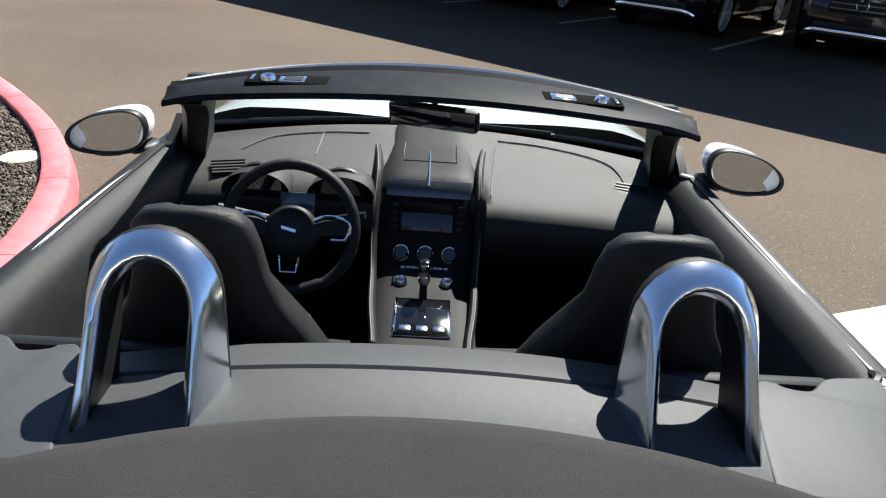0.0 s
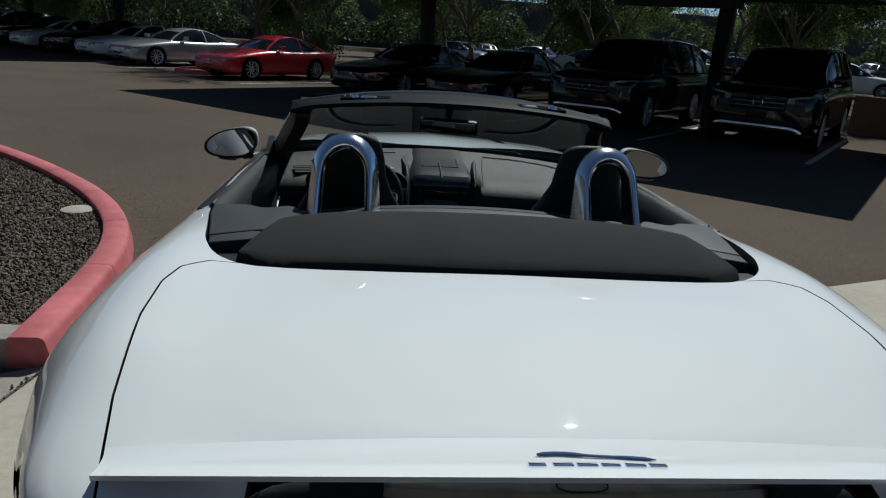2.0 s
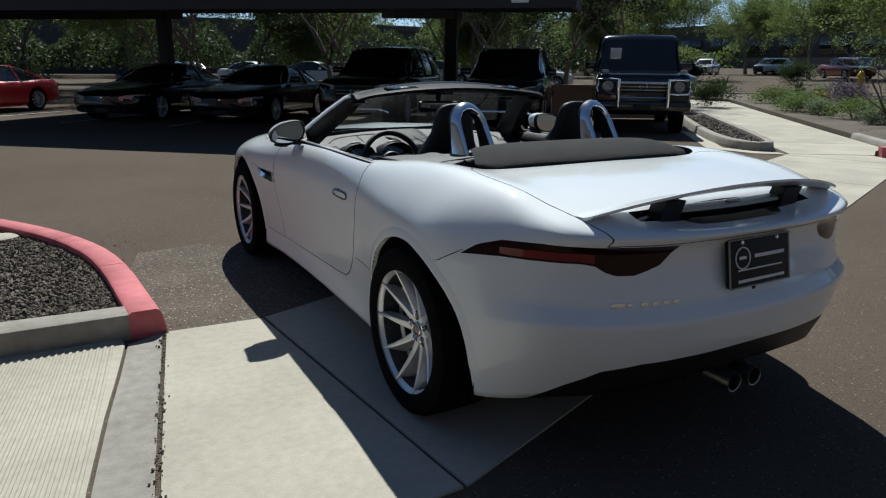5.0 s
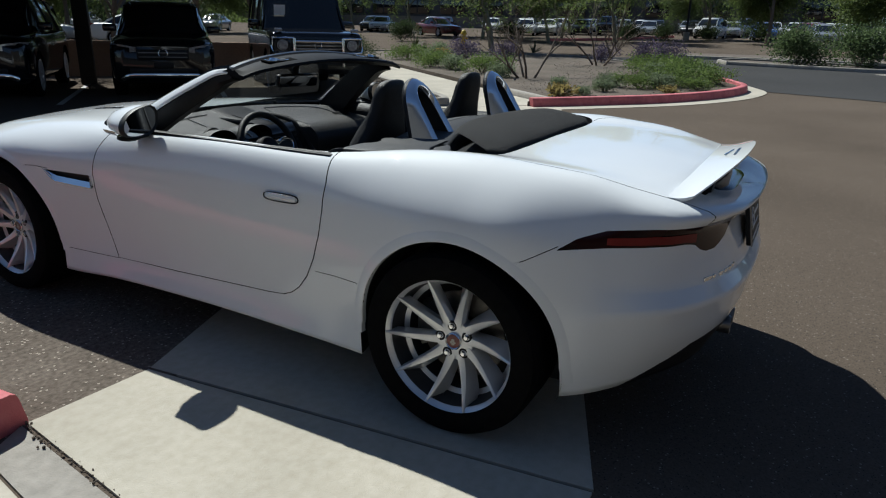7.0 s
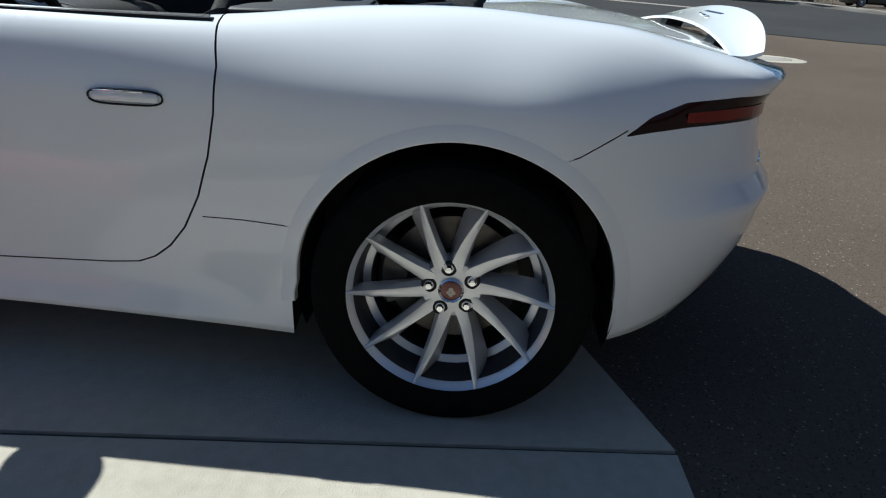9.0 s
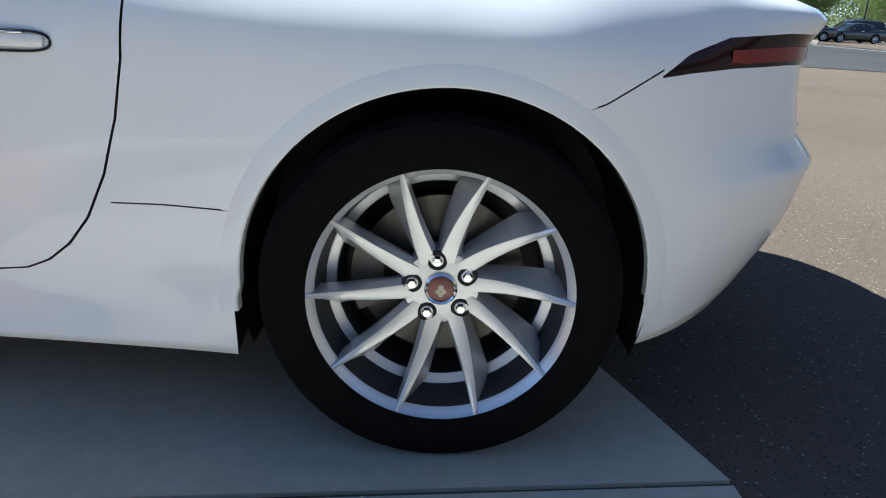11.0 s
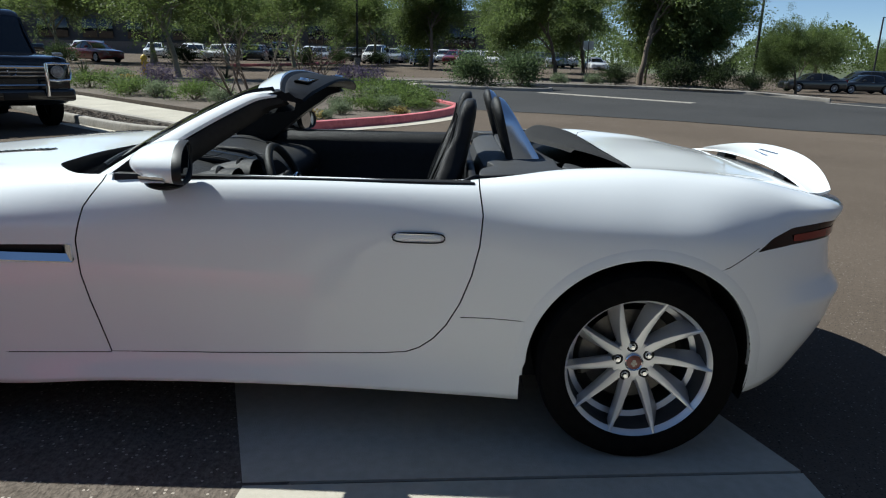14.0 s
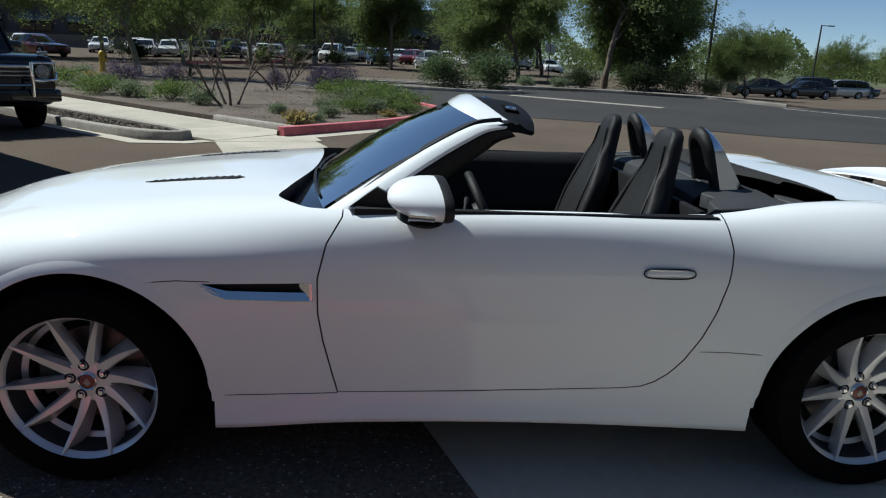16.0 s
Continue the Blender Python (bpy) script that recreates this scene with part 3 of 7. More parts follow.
# half-body stations from tail to nose; each a profile from sill to centre line, (x, y, z)
STATIONS = [
    [(0, -.80, .33), (0, -.862, .45), (0, -.886, .570), (0, -.848, .615), (0, -.815, .785), (0, -.870, .843), (0, -.855, .853), (0, -.81, .854)],
    [(.27, -.79, .325), (.26, -.852, .45), (.26, -.876, .571), (.26, -.840, .617), (.25, -.808, .787), (.25, -.862, .844), (.13, -.80, .856), (0, -.755, .856)],
    [(.52, -.745, .31), (.505, -.807, .45), (.507, -.832, .573), (.50, -.797, .622), (.487, -.777, .79), (.48, -.825, .850), (.25, -.71, .862), (0, -.70, .858)],
    [(.70, -.62, .28), (.74, -.68, .44), (.765, -.703, .575), (.742, -.670, .628), (.725, -.668, .79), (.712, -.69, .858), (.42, -.640, .905), (0, -.650, .909)],
    [(.81, -.49, .245), (.840, -.515, .40), (.860, -.525, .55), (.848, -.505, .63), (.832, -.492, .785), (.755, -.515, .897), (.50, -.547, .924), (0, -.566, .932)],
    [(.855, -.38, .22), (.88, -.38, .36), (.892, -.38, .52), (.897, -.37, .65), (.882, -.36, .79), (.755, -.38, .937), (.54, -.38, .946), (0, -.40, .955)],
    [(.89, -.2, .20), (.92, -.2, .36), (.937, -.2, .52), (.943, -.2, .66), (.92, -.2, .81), (.765, -.2, .958), (.55, -.2, .957), (0, -.2, .960)],
    [(.895, 0, .19), (.925, 0, .35), (.943, 0, .52), (.948, 0, .66), (.92, 0, .82), (.772, 0, .972), (.55, 0, .958), (0, 0, .957)],
    [(.885, .25, .18), (.91, .25, .32), (.928, .25, .48), (.935, .25, .65), (.912, .25, .82), (.785, .25, .961), (.55, .25, .952), (0, .25, .95)],
    [(.884, .56, .195), (.876, .56, .30), (.890, .56, .45), (.906, .56, .65), (.896, .56, .82), (.822, .56, .927), (.6, .56, .935), (0, .56, .945)],
    [(.884, 1.2, .215), (.866, 1.2, .30), (.874, 1.2, .45), (.896, 1.2, .65), (.892, 1.2, .80), (.835, 1.2, .921), (.6, 1.2, .94), (0, 1.2, .96)],
    [(.884, 1.8, .21), (.866, 1.8, .30), (.872, 1.8, .45), (.898, 1.8, .66), (.892, 1.8, .80), (.822, 1.8, .908), (.6, 1.82, .945), (0, 1.86, .936)],
    [(.880, 2.2, .185), (.876, 2.2, .30), (.890, 2.2, .46), (.908, 2.2, .66), (.898, 2.2, .79), (.79, 2.2, .893), (.5, 2.2, .935), (0, 2.22, .958)],
    [(.862, 2.62, .20), (.90, 2.62, .36), (.916, 2.62, .52), (.92, 2.62, .67), (.89, 2.62, .785), (.76, 2.62, .862), (.45, 2.63, .898), (0, 2.65, .918)],
    [(.83, 3.0, .21), (.87, 3.0, .34), (.885, 3.0, .48), (.885, 3.0, .61), (.85, 3.0, .72), (.72, 3.0, .80), (.42, 3.03, .84), (0, 3.06, .86)],
    [(.68, 3.28, .21), (.73, 3.30, .33), (.74, 3.30, .44), (.735, 3.28, .55), (.71, 3.25, .645), (.61, 3.23, .705), (.35, 3.27, .76), (0, 3.31, .775)],
    [(.38, 3.42, .21), (.40, 3.46, .33), (.40, 3.475, .43), (.40, 3.46, .53), (.39, 3.43, .62), (.35, 3.40, .675), (.2, 3.40, .72), (0, 3.42, .735)],
    [(0, 3.44, .21), (0, 3.49, .33), (0, 3.505, .43), (0, 3.49, .53), (0, 3.47, .61), (0, 3.45, .66), (0, 3.44, .685), (0, 3.43, .70)],
]


def body_skin():
    long = np.array([spline([s[k] for s in STATIONS], 137) for k in range(8)])
    rows = []
    for i in range(long.shape[1]):
        p = spline(long[:, i], 43)
        # the bumper's shelf is a crease that fades out ahead of the rear wheel
        at = np.linspace(0, 7, 43)
        sharp = np.stack([np.interp(at, range(8), long[:, i, k]) for k in range(3)], 1)
        hard = min(max((-.36 - long[2, i, 1]) / .12, 0), 1) * np.clip((at - 1) * 2, 0, 1) * np.clip((3.6 - at) * 2, 0, 1)
        p = p + (sharp - p) * hard[:, None]
        p[:, 0] = np.maximum(p[:, 0], 0)
        belly = [(p[0][0] * f, p[0][1] * 1.0, p[0][2] + 0.02) for f in (0.0, 0.5, 0.93)]
        rows.append(np.vstack([belly, p]))
    b = bmesh.new()
    grid(b, [[(-x, y, z) for x, y, z in r] for r in rows])
    grid(b, [[(x, y, z) for x, y, z in r] for r in rows])
    tidy(b, 2e-4)
    return to_mesh(b, "skin"), long



skin, long = body_skin()
shell = skin.copy()
WHEELS = [(-0.8135, 0.0), (0.8135, 0.0), (-0.7925, 2.622), (0.7925, 2.622)]
HUB = 0.337


def mirrored(points):
    return [(-x, y) for x, y in points]


# wheel arches
for x, y in WHEELS:
    b = bmesh.new()
    r, yc = (0.382, -0.008) if y == 0 else (0.388, 2.616)
    lathe(b, [(0, -0.28), (r, -0.28), (r, 0.3), (0, 0.3)], 72, pose(x, yc, HUB, 0, -90 if x < 0 else 90, 0))
    shell = carve(shell, to_mesh(b))
    y0, y1 = (-.393, .391) if y == 0 else (2.212, 3.0)
    shell = carve(shell, to_mesh(prism(bmesh.new(), [(y0, .0), (y0, HUB - .02), (y0 + .012, HUB + .06), (y1 - .012, HUB + .06), (y1, HUB - .02), (y1, .0)], math.copysign(.60, x), math.copysign(1.1, x), "x")))

# cockpit and roof well
RIGHT = [(.66, 2.025), (.73, 1.975), (.772, 1.92), (.788, 1.86), (.792, 1.75), (.80, 1.2), (.795, .80), (.785, .60), (.762, .46), (.735, .34), (.712, .23), (.693, .14), (.678, .095), (.658, .050), (.632, .018), (.598, -.002), (.55, -.013)]
FRONT = [(0, 1.975), (.2, 1.978), (.4, 1.992), (.55, 2.012)]
REAR = [(.3, -.018), (0, -.014)]
half = [(max(float(p[0]), 0.0), float(p[1])) for p in spline(FRONT + RIGHT + REAR, 80)]
COCKPIT = half + [(-x, y) for x, y in half[-2:0:-1]]
shell = carve(shell, to_mesh(prism(bmesh.new(), COCKPIT, 0.36, 1.3, "z")))

# side air vents
for s in (-1, 1):
    b = prism(bmesh.new(), [(1.89, .650), (2.15, .650), (2.225, .698), (1.89, .705)], s * 0.86, s * 1.1, "x")
    shell = carve(shell, to_mesh(b))


def take(cutter):
    """Cuts a piece out of the shell and returns it."""
    global shell
    piece = carve(shell.copy(), cutter.copy(), "INTERSECT")
    shell = carve(shell, cutter)
    return piece


def inset(outline, d):
    c = np.mean(outline, axis=0)
    return [tuple(np.array(p) - d * (np.array(p) - c) / np.linalg.norm(np.array(p) - c)) for p in outline]


# doors
DOOR = [(1.795, 1.15), (1.80, .905), (1.845, .83), (1.872, .72), (1.872, .60), (1.858, .50), (1.83, .38), (1.812, .312), (1.42, .318), (.86, .338),
        (.78, .346), (.735, .365), (.69, .40), (.645, .455), (.60, .54), (.565, .64), (.543, .74), (.535, .84), (.548, .92), (.558, 1.15)]
doors = []
for s in (-1, 1):
    cut = to_mesh(prism(bmesh.new(), DOOR, s * 0.72, s * 1.15, "x"))
    small = to_mesh(prism(bmesh.new(), inset(DOOR, 0.005), s * 0.72, s * 1.15, "x"))
    doors.append(carve(shell.copy(), small, "INTERSECT"))
    shell = carve(shell, cut)

# tail lamps: a band that follows the rear corner
S = long[4]
ring = [p for p in S if p[1] < -0.28 and p[0] > 0.30]
ring = ring[::-1]
length = np.cumsum([0] + [np.linalg.norm(ring[i + 1][:2] - ring[i][:2]) for i in range(len(ring) - 1)])
lamp_at = lambda d: np.array([np.interp(d, length, [p[k] for p in ring]) for k in (0, 1)])
start = float(np.interp(0.355, [-p[1] for p in ring], length))
end = float(np.interp(-0.365, [-p[0] for p in ring], length))
SPAN = [(0, .744, .747), (.08, .752, .785), (.2, .760, .812), (.4, .766, .822), (.55, .765, .822), (.62, .758, .820), (.67, .735, .820), (.72, .723, .820), (.80, .722, .819), (.86, .734, .819), (.93, .752, .818), (1.0, .806, .816)]
lamps = []
for s in (-1, 1):
    b = bmesh.new()
    rows = []
    for f in np.linspace(0, 1, 41):
        d = start + f * (end - start)
        p, q = lamp_at(d), lamp_at(d + 0.01)
        t = (q - p) / np.linalg.norm(q - p)
        n = np.array([-t[1], t[0]])
        if n[1] > 0 and p[0] < 0.6:
            n = -n
        if n[0] < 0 and p[0] > 0.6:
            n = -n
        lo, hi = (float(np.interp(f, [a[0] for a in SPAN], [a[k] for a in SPAN])) for k in (1, 2))
        i, o = p - 0.05 * n, p + 0.07 * n
        rows.append([(s * i[0], i[1], lo), (s * o[0], o[1], lo), (s * o[0], o[1], hi), (s * i[0], i[1], hi)])
    grid(b, rows, closed=True, cap=True)
    tidy(b, 1e-6)
    lamps.append(take(to_mesh(b)))

# black lower valance
VAL = [(-.92, .08), (-.83, .19), (-.75, .27), (-.68, .345), (-.60, .405), (-.48, .428), (0, .435), (.48, .428), (.60, .405), (.68, .345), (.75, .27), (.83, .19), (.92, .08)]
valance = take(to_mesh(prism(bmesh.new(), VAL, -1.2, -0.42, "y")))

# boot lid
LID = [(0, .02), (.57, .0), (.645, -.02), (.69, -.08), (.705, -.16), (.70, -.30), (.67, -.52), (.625, -.72), (.60, -.80), (.59, -1.1)]
LID = LID + mirrored(LID[:0:-1])
lid_small = to_mesh(prism(bmesh.new(), inset(LID, 0.004), 0.826, 1.3, "z"))
lid_cut = to_mesh(prism(bmesh.new(), LID, 0.822, 1.3, "z"))
lid = carve(carve(shell.copy(), lid_small, "INTERSECT"), to_mesh(boxed(-.442, -.712, .842, .442, -.655, 1.2)))
shell = carve(shell, lid_cut)


# thin seams: bonnet edge to the arch, sill to rear wing, bumper to wing
def seam(path, s, width=0.003, depth=0.012):
    """A narrow groove along a path of (y, z) on the side of the body."""
    global shell
    p = np.array(path)
    t = np.gradient(p, axis=0)
    t /= np.linalg.norm(t, axis=1)[:, None]
    n = np.stack([-t[:, 1], t[:, 0]], 1) * width / 2
    b = prism(bmesh.new(), [tuple(v) for v in np.vstack([p + n, (p - n)[::-1]])], s * 0.80, s * 1.1, "x")
    shell = carve(shell, to_mesh(b))


for s in (-1, 1):
    seam([(.60, .487), (.50, .489), (.40, .487), (.30, .482)], s)
    seam([(-.17, .67), (-.26, .70), (-.36, .757)], s)
    seam([(2.20, .705), (2.30, .708), (2.40, .70), (2.50, .66)], s)
    seam([(2.18, .302), (2.0, .305), (1.81, .31)], s)


def skinned(name, mesh, mat, parent, label="", inside=None):
    mesh.materials.clear()
    mesh.materials.append(mat)
    mesh.materials.append(inside or BLACK)
    skin_normals(mesh, skin)
    return grow(name, mesh, mat, parent, label)


body = skinned("body", shell, PAINT, car)
side_tree = BVHTree.FromPolygons([v.co for v in skin.vertices], [list(p.vertices) for p in skin.polygons])
for x, y in WHEELS:
    s = math.copysign(1, x)
    r, yc = (0.382, -0.008) if y == 0 else (0.388, 2.616)
    rows = []
    for a in np.linspace(radians(-8), radians(188), 49):
        row = []
        for d, out in ((-.001, -.02), (.0, .001), (.003, .0035), (.012, .003), (.034, .001), (.05, -.004)):
            yy, zz = yc + (r + d) * math.cos(a), HUB + (r + d) * math.sin(a)
            if a < 0 or a > math.pi:
                yy = yc + math.copysign(r + .008 + d, math.cos(a))
            got = side_tree.ray_cast(Vector((s * 2, yy, zz)), Vector((-s, 0, 0)))[0]
            row.append(((got.x if got else s * .9) + s * out, yy, zz))
        rows.append(row)
    part("arch_lip", grid(bmesh.new(), rows), PAINT, car, "", 40)
door_obs = [skinned("door", m, PAINT, car) for m in doors]
boot = skinned("boot_lid", lid, PAINT, car, "white boot lid")
lamp_obs = [skinned("tail_lamp", m, DARKLENS, car, "smoked dark red wraparound tail lamp", DARKLENS) for m in lamps]
skinned("rear_valance", valance, BLACK, car, "matt black lower rear valance")

# red bulb section inside each lamp, just proud of the lens
for ob, s in zip(lamp_obs, (-1, 1)):
    b = bmesh.new()
    rows = []
    for f in np.linspace(.20, .62, 20):
        d = start + f * (end - start)
        p, q = lamp_at(d), lamp_at(d + 0.01)
        t = (q - p) / np.linalg.norm(q - p)
        n = np.array([t[1], -t[0]])
        if n[0] < 0:
            n = -n
        lo, hi = (float(np.interp(f, [a[0] for a in SPAN], [a[k] for a in SPAN])) for k in (1, 2))
        w = (hi - lo)
        o = p + 0.0035 * n
        rows.append([(s * o[0], o[1], lo + w * k) for k in (.14, .36, .60)])
    grid(b, rows)
    part("reflector", b, REDLENS, ob, "deep red lamp element")

# door handles
for ob, s in zip(door_obs, (-1, 1)):
    b = bmesh.new()
    box(b, min(s * 0.895, s * 0.9105), .668, .7495, max(s * 0.895, s * 0.9105), .824, .7755, bevel=.011)
    handle = part("door_handle", b, PAINT, ob, "flush white door handle")
    part("handle_edge", boxed(min(s * .906, s * .9115), .70, .7735, max(s * .906, s * .9115), .815, .777, bevel=.0015), CHROME, handle, "bright upper edge")
    b = bmesh.new()
    round_end = lambda a: (math.copysign(abs(math.cos(a)) ** .45, math.cos(a)), math.copysign(abs(math.sin(a)) ** .8, math.sin(a)))
    tube(b, [(s * .9058, .744 + .085 * round_end(a)[0], .762 + .0165 * round_end(a)[1]) for a in np.linspace(0, 2 * math.pi, 48)], 0.0024, 6)
    part("handle_surround", b, BLACK, ob, "black rim of the handle recess")
    b = bmesh.new()
    box(b, min(s * 0.79, s * 0.824), .565, .90, max(s * 0.79, s * 0.824), 1.76, .933, bevel=.004)
    part("waist_seal", b, BLACK, ob, "black rubber waist seal")

# side vent trims
for s in (-1, 1):
    rows = [[(s * .9095, y, zl - .003), (s * .9105, y, zl), (s * (.9105 - .013 * k), y, zl + .024 * k), (s * (.899 - .013 * k), y, zl)] for y, zl, k in
            ((1.884, .648, 1), (2.06, .648, 1), (2.15, .649, 1), (2.19, .664, .8), (2.222, .688, .35), (2.238, .701, .1))]
    part("vent_trim", grid(bmesh.new(), rows, closed=True, cap=True), CHROME, car, "chrome blade of the side vent")
    b = grid(bmesh.new(), [[(s * .9105, 1.884, z), (s * .909, 1.890, z), (s * .884, 1.928, z), (s * .879, 1.884, z)] for z in (.650, .7055)], closed=True, cap=True)
    part("vent_badge", b, SILVER, car)
    b = boxed(min(s * .87, s * .88), 1.9, .66, max(s * .87, s * .88), 2.2, .71)
    part("vent_grille", b, BLACK, car)

# ---- wheels ----
STEEL_DARK = material("barrel_grey", (.03, .03, .031), .5, metal=.3, color2=(.05, .05, .05), scale=20)

def wheel_assembly(left):
    """A wheel whose outer side faces +z, with its tyre, rim, spokes and brake."""
    w = thing("wheel")
    k = 1 if left else -1
    b = bmesh.new()
    lathe(b, [(.245, -.125), (.262, -.137), (.30, -.137), (.325, -.128), (.336, -.105), (.3375, -.05), (.3375, .05), (.336, .105), (.325, .128), (.30, .137), (.262, .137), (.246, .127)], 80)
    part("tyre", b, RUBBER, w, "black low-profile tyre")
    b = bmesh.new()
    lathe(b, [(.246, .126), (.2535, .131), (.2545, .127), (.250, .120), (.238, .114), (.233, .104)], 96)
    part("rim", b, RIM, w, "silver alloy rim")
    b = bmesh.new()
    lathe(b, [(.233, .104), (.224, .045), (.222, .034)], 64)
    lathe(b, [(.203, .026), (.201, .01), (.205, -.10), (.24, -.125)], 64)
    part("barrel", b, STEEL_DARK, w, "dark inner barrel")
    b = bmesh.new()
    lathe(b, [(.222, .034), (.218, .031), (.206, .029), (.203, .026)], 64)
    part("rim_step", b, RIM, w, "bright step inside the rim")
    for i in range(10):
        b = bmesh.new()
        a0 = radians(36 * i)
        rows = []
        for f in np.linspace(0, 1, 9):
            r = .052 + f * (.2525 - .052)
            ridge = a0 + k * radians(9) * (1 - f) ** 1.3
            half = (.0125 * (1 - f) ** .8 + .0030) / r
            blade = k * (.008 + .035 * f ** 1.4) * (1 - .85 * max(f - .78, 0) / .22) / r
            top = .060 + .0675 * f ** 1.35
            pts = [(ridge - k * half * 1.6, top - .022), (ridge - k * half, top - .002), (ridge, top), (ridge + k * half, top - .003),
                   (ridge + blade * .6 + k * half, top - .028 - .010 * f), (ridge + blade + k * half, top - .050 - .012 * f), (ridge + blade * .5, top - .066 - .01 * f), (ridge - k * half * 1.2, top - .05)]
            rows.append([(r * math.cos(t), r * math.sin(t), z) for t, z in pts])
        grid(b, rows, closed=True, cap=True)
        bmesh.ops.recalc_face_normals(b, faces=b.faces)
        part("spoke", b, RIM, w, "", 28)
    b = bmesh.new()
    lathe(b, [(0, .058), (.05, .060), (.072, .056), (.078, .046), (.078, .01), (0, .01)], 48)
    part("hub", b, RIM, w)
    b = bmesh.new()
    lathe(b, [(0, .068), (.018, .068), (.026, .066), (.028, .057)], 32)
    cap = part("centre_cap", b, material("cap_red", (.10, .018, .016), .35, metal=.3, coat=.5, color2=(.16, .04, .035), scale=90), w, "dark red centre cap")
    b = bmesh.new()
    for q, e, h in ((0, .004, .006), (.006, -.004, .005), (-.006, -.004, .005), (0, -.010, .005)):
        lathe(b, [(0, .0695), (h, .069), (h * 1.2, .067)], 10, pose(q, e, 0))
    part("cap_emblem", b, STEEL, cap, "small pale emblem")
    b = bmesh.new()
    lathe(b, [(.0255, .0675), (.0285, .070), (.0315, .0675), (.0315, .058)], 32)
    part("cap_ring", b, CHROME, w)
    for i in range(5):
        a = radians(72 * i + 90 + 9 * k)
        b = bmesh.new()
        lathe(b, [(0, .071), (.008, .070), (.0095, .062), (.0115, .059), (.0115, .052)], 6, pose(.056 * math.cos(a), .056 * math.sin(a), 0))
        part("wheel_nut", b, CHROME, w)
        b = bmesh.new()
        lathe(b, [(.0118, .0600), (.0165, .0616), (.0195, .0600), (.0200, .0560)], 20, pose(.056 * math.cos(a), .056 * math.sin(a), 0))
        part("nut_recess", b, BLACK, w)
    b = bmesh.new()
    lathe(b, [(.08, -.012), (.165, -.012), (.165, -.036), (.08, -.036), (.08, -.012)], 64)
    part("brake_disc", b, material("disc_steel", (.10, .095, .09), .45, metal=.8, color2=(.16, .15, .14), scale=40), w, "worn steel brake disc")
    b = bmesh.new()
    rows = []
    for t in np.linspace(radians(150), radians(205), 9):
        rows.append([(r * math.cos(t), r * math.sin(t), z) for r, z in ((.115, .006), (.178, .006), (.19, -.009), (.19, -.06), (.115, -.06))])
    grid(b, rows, closed=True, cap=True)
    part("brake_caliper", b, material("caliper_grey", (.2, .19, .17), .5, metal=.5, color2=(.12, .11, .1), scale=30), w)
    b = bmesh.new()
    lathe(b, [(0, -.075), (.225, -.075)], 48)
    part("backing_plate", b, BLACK, w)
    return w


left_wheel = wheel_assembly(True)
right_wheel = wheel_assembly(False)
for x, y in WHEELS:
    src = left_wheel if x < 0 else right_wheel
    m = pose(x, y, HUB) @ (Matrix(((0, 0, -1, 0), (-1, 0, 0, 0), (0, 1, 0, 0), (0, 0, 0, 1))) if x < 0 else Matrix(((0, 0, 1, 0), (1, 0, 0, 0), (0, 1, 0, 0), (0, 0, 0, 1))))
    if y == 0:
        w = src
        w.matrix_world = m
    else:
        w = copy_thing(src, m)
    w.parent = car

for x, y in WHEELS:
    s = math.copysign(1, x)
    yc = -.008 if y == 0 else 2.616
    rows = [[(s * xx, yc + r * math.cos(a), HUB + r * math.sin(a)) for xx, r in ((.56, .0), (.56, .398), (.86, .398))] for a in np.linspace(radians(-20), radians(200), 33)]
    part("arch_liner", grid(bmesh.new(), rows), BLACK, car)
part("underbody", boxed(-.66, -.42, .16, .66, 3.2, .30, bevel=.03), BLACK, car)

# ---- windscreen, hoops and cockpit ----
def top_edge(x):
    """Upper edge of the windscreen: y and z at x."""
    u = (x / 0.55) ** 2
    return 1.40 - 0.062 * u, 1.230 - 0.028 * u


def base_edge(x):
    u = (x / 0.72) ** 2
    return 1.962 - 0.088 * u, 0.935 - 0.019 * u


rows = []
for f in np.linspace(0, 1, 13):
    row = []
    for g in np.linspace(-1, 1, 31):
        xb, xt = 0.745 * g, 0.585 * g
        yb, zb = base_edge(xb)
        yt, zt = top_edge(xt)
        bow = 0.018 * math.sin(math.pi * f)
        row.append((xb + f * (xt - xb), yb + f * (yt - yb) + bow * 0.4, zb + f * (zt - zb) + bow))
    rows.append(row)
pane = part("windscreen", grid(bmesh.new(), rows), SCREEN, car, "raked clear windscreen with a blue sky reflection", 60)
pane.visible_shadow = False

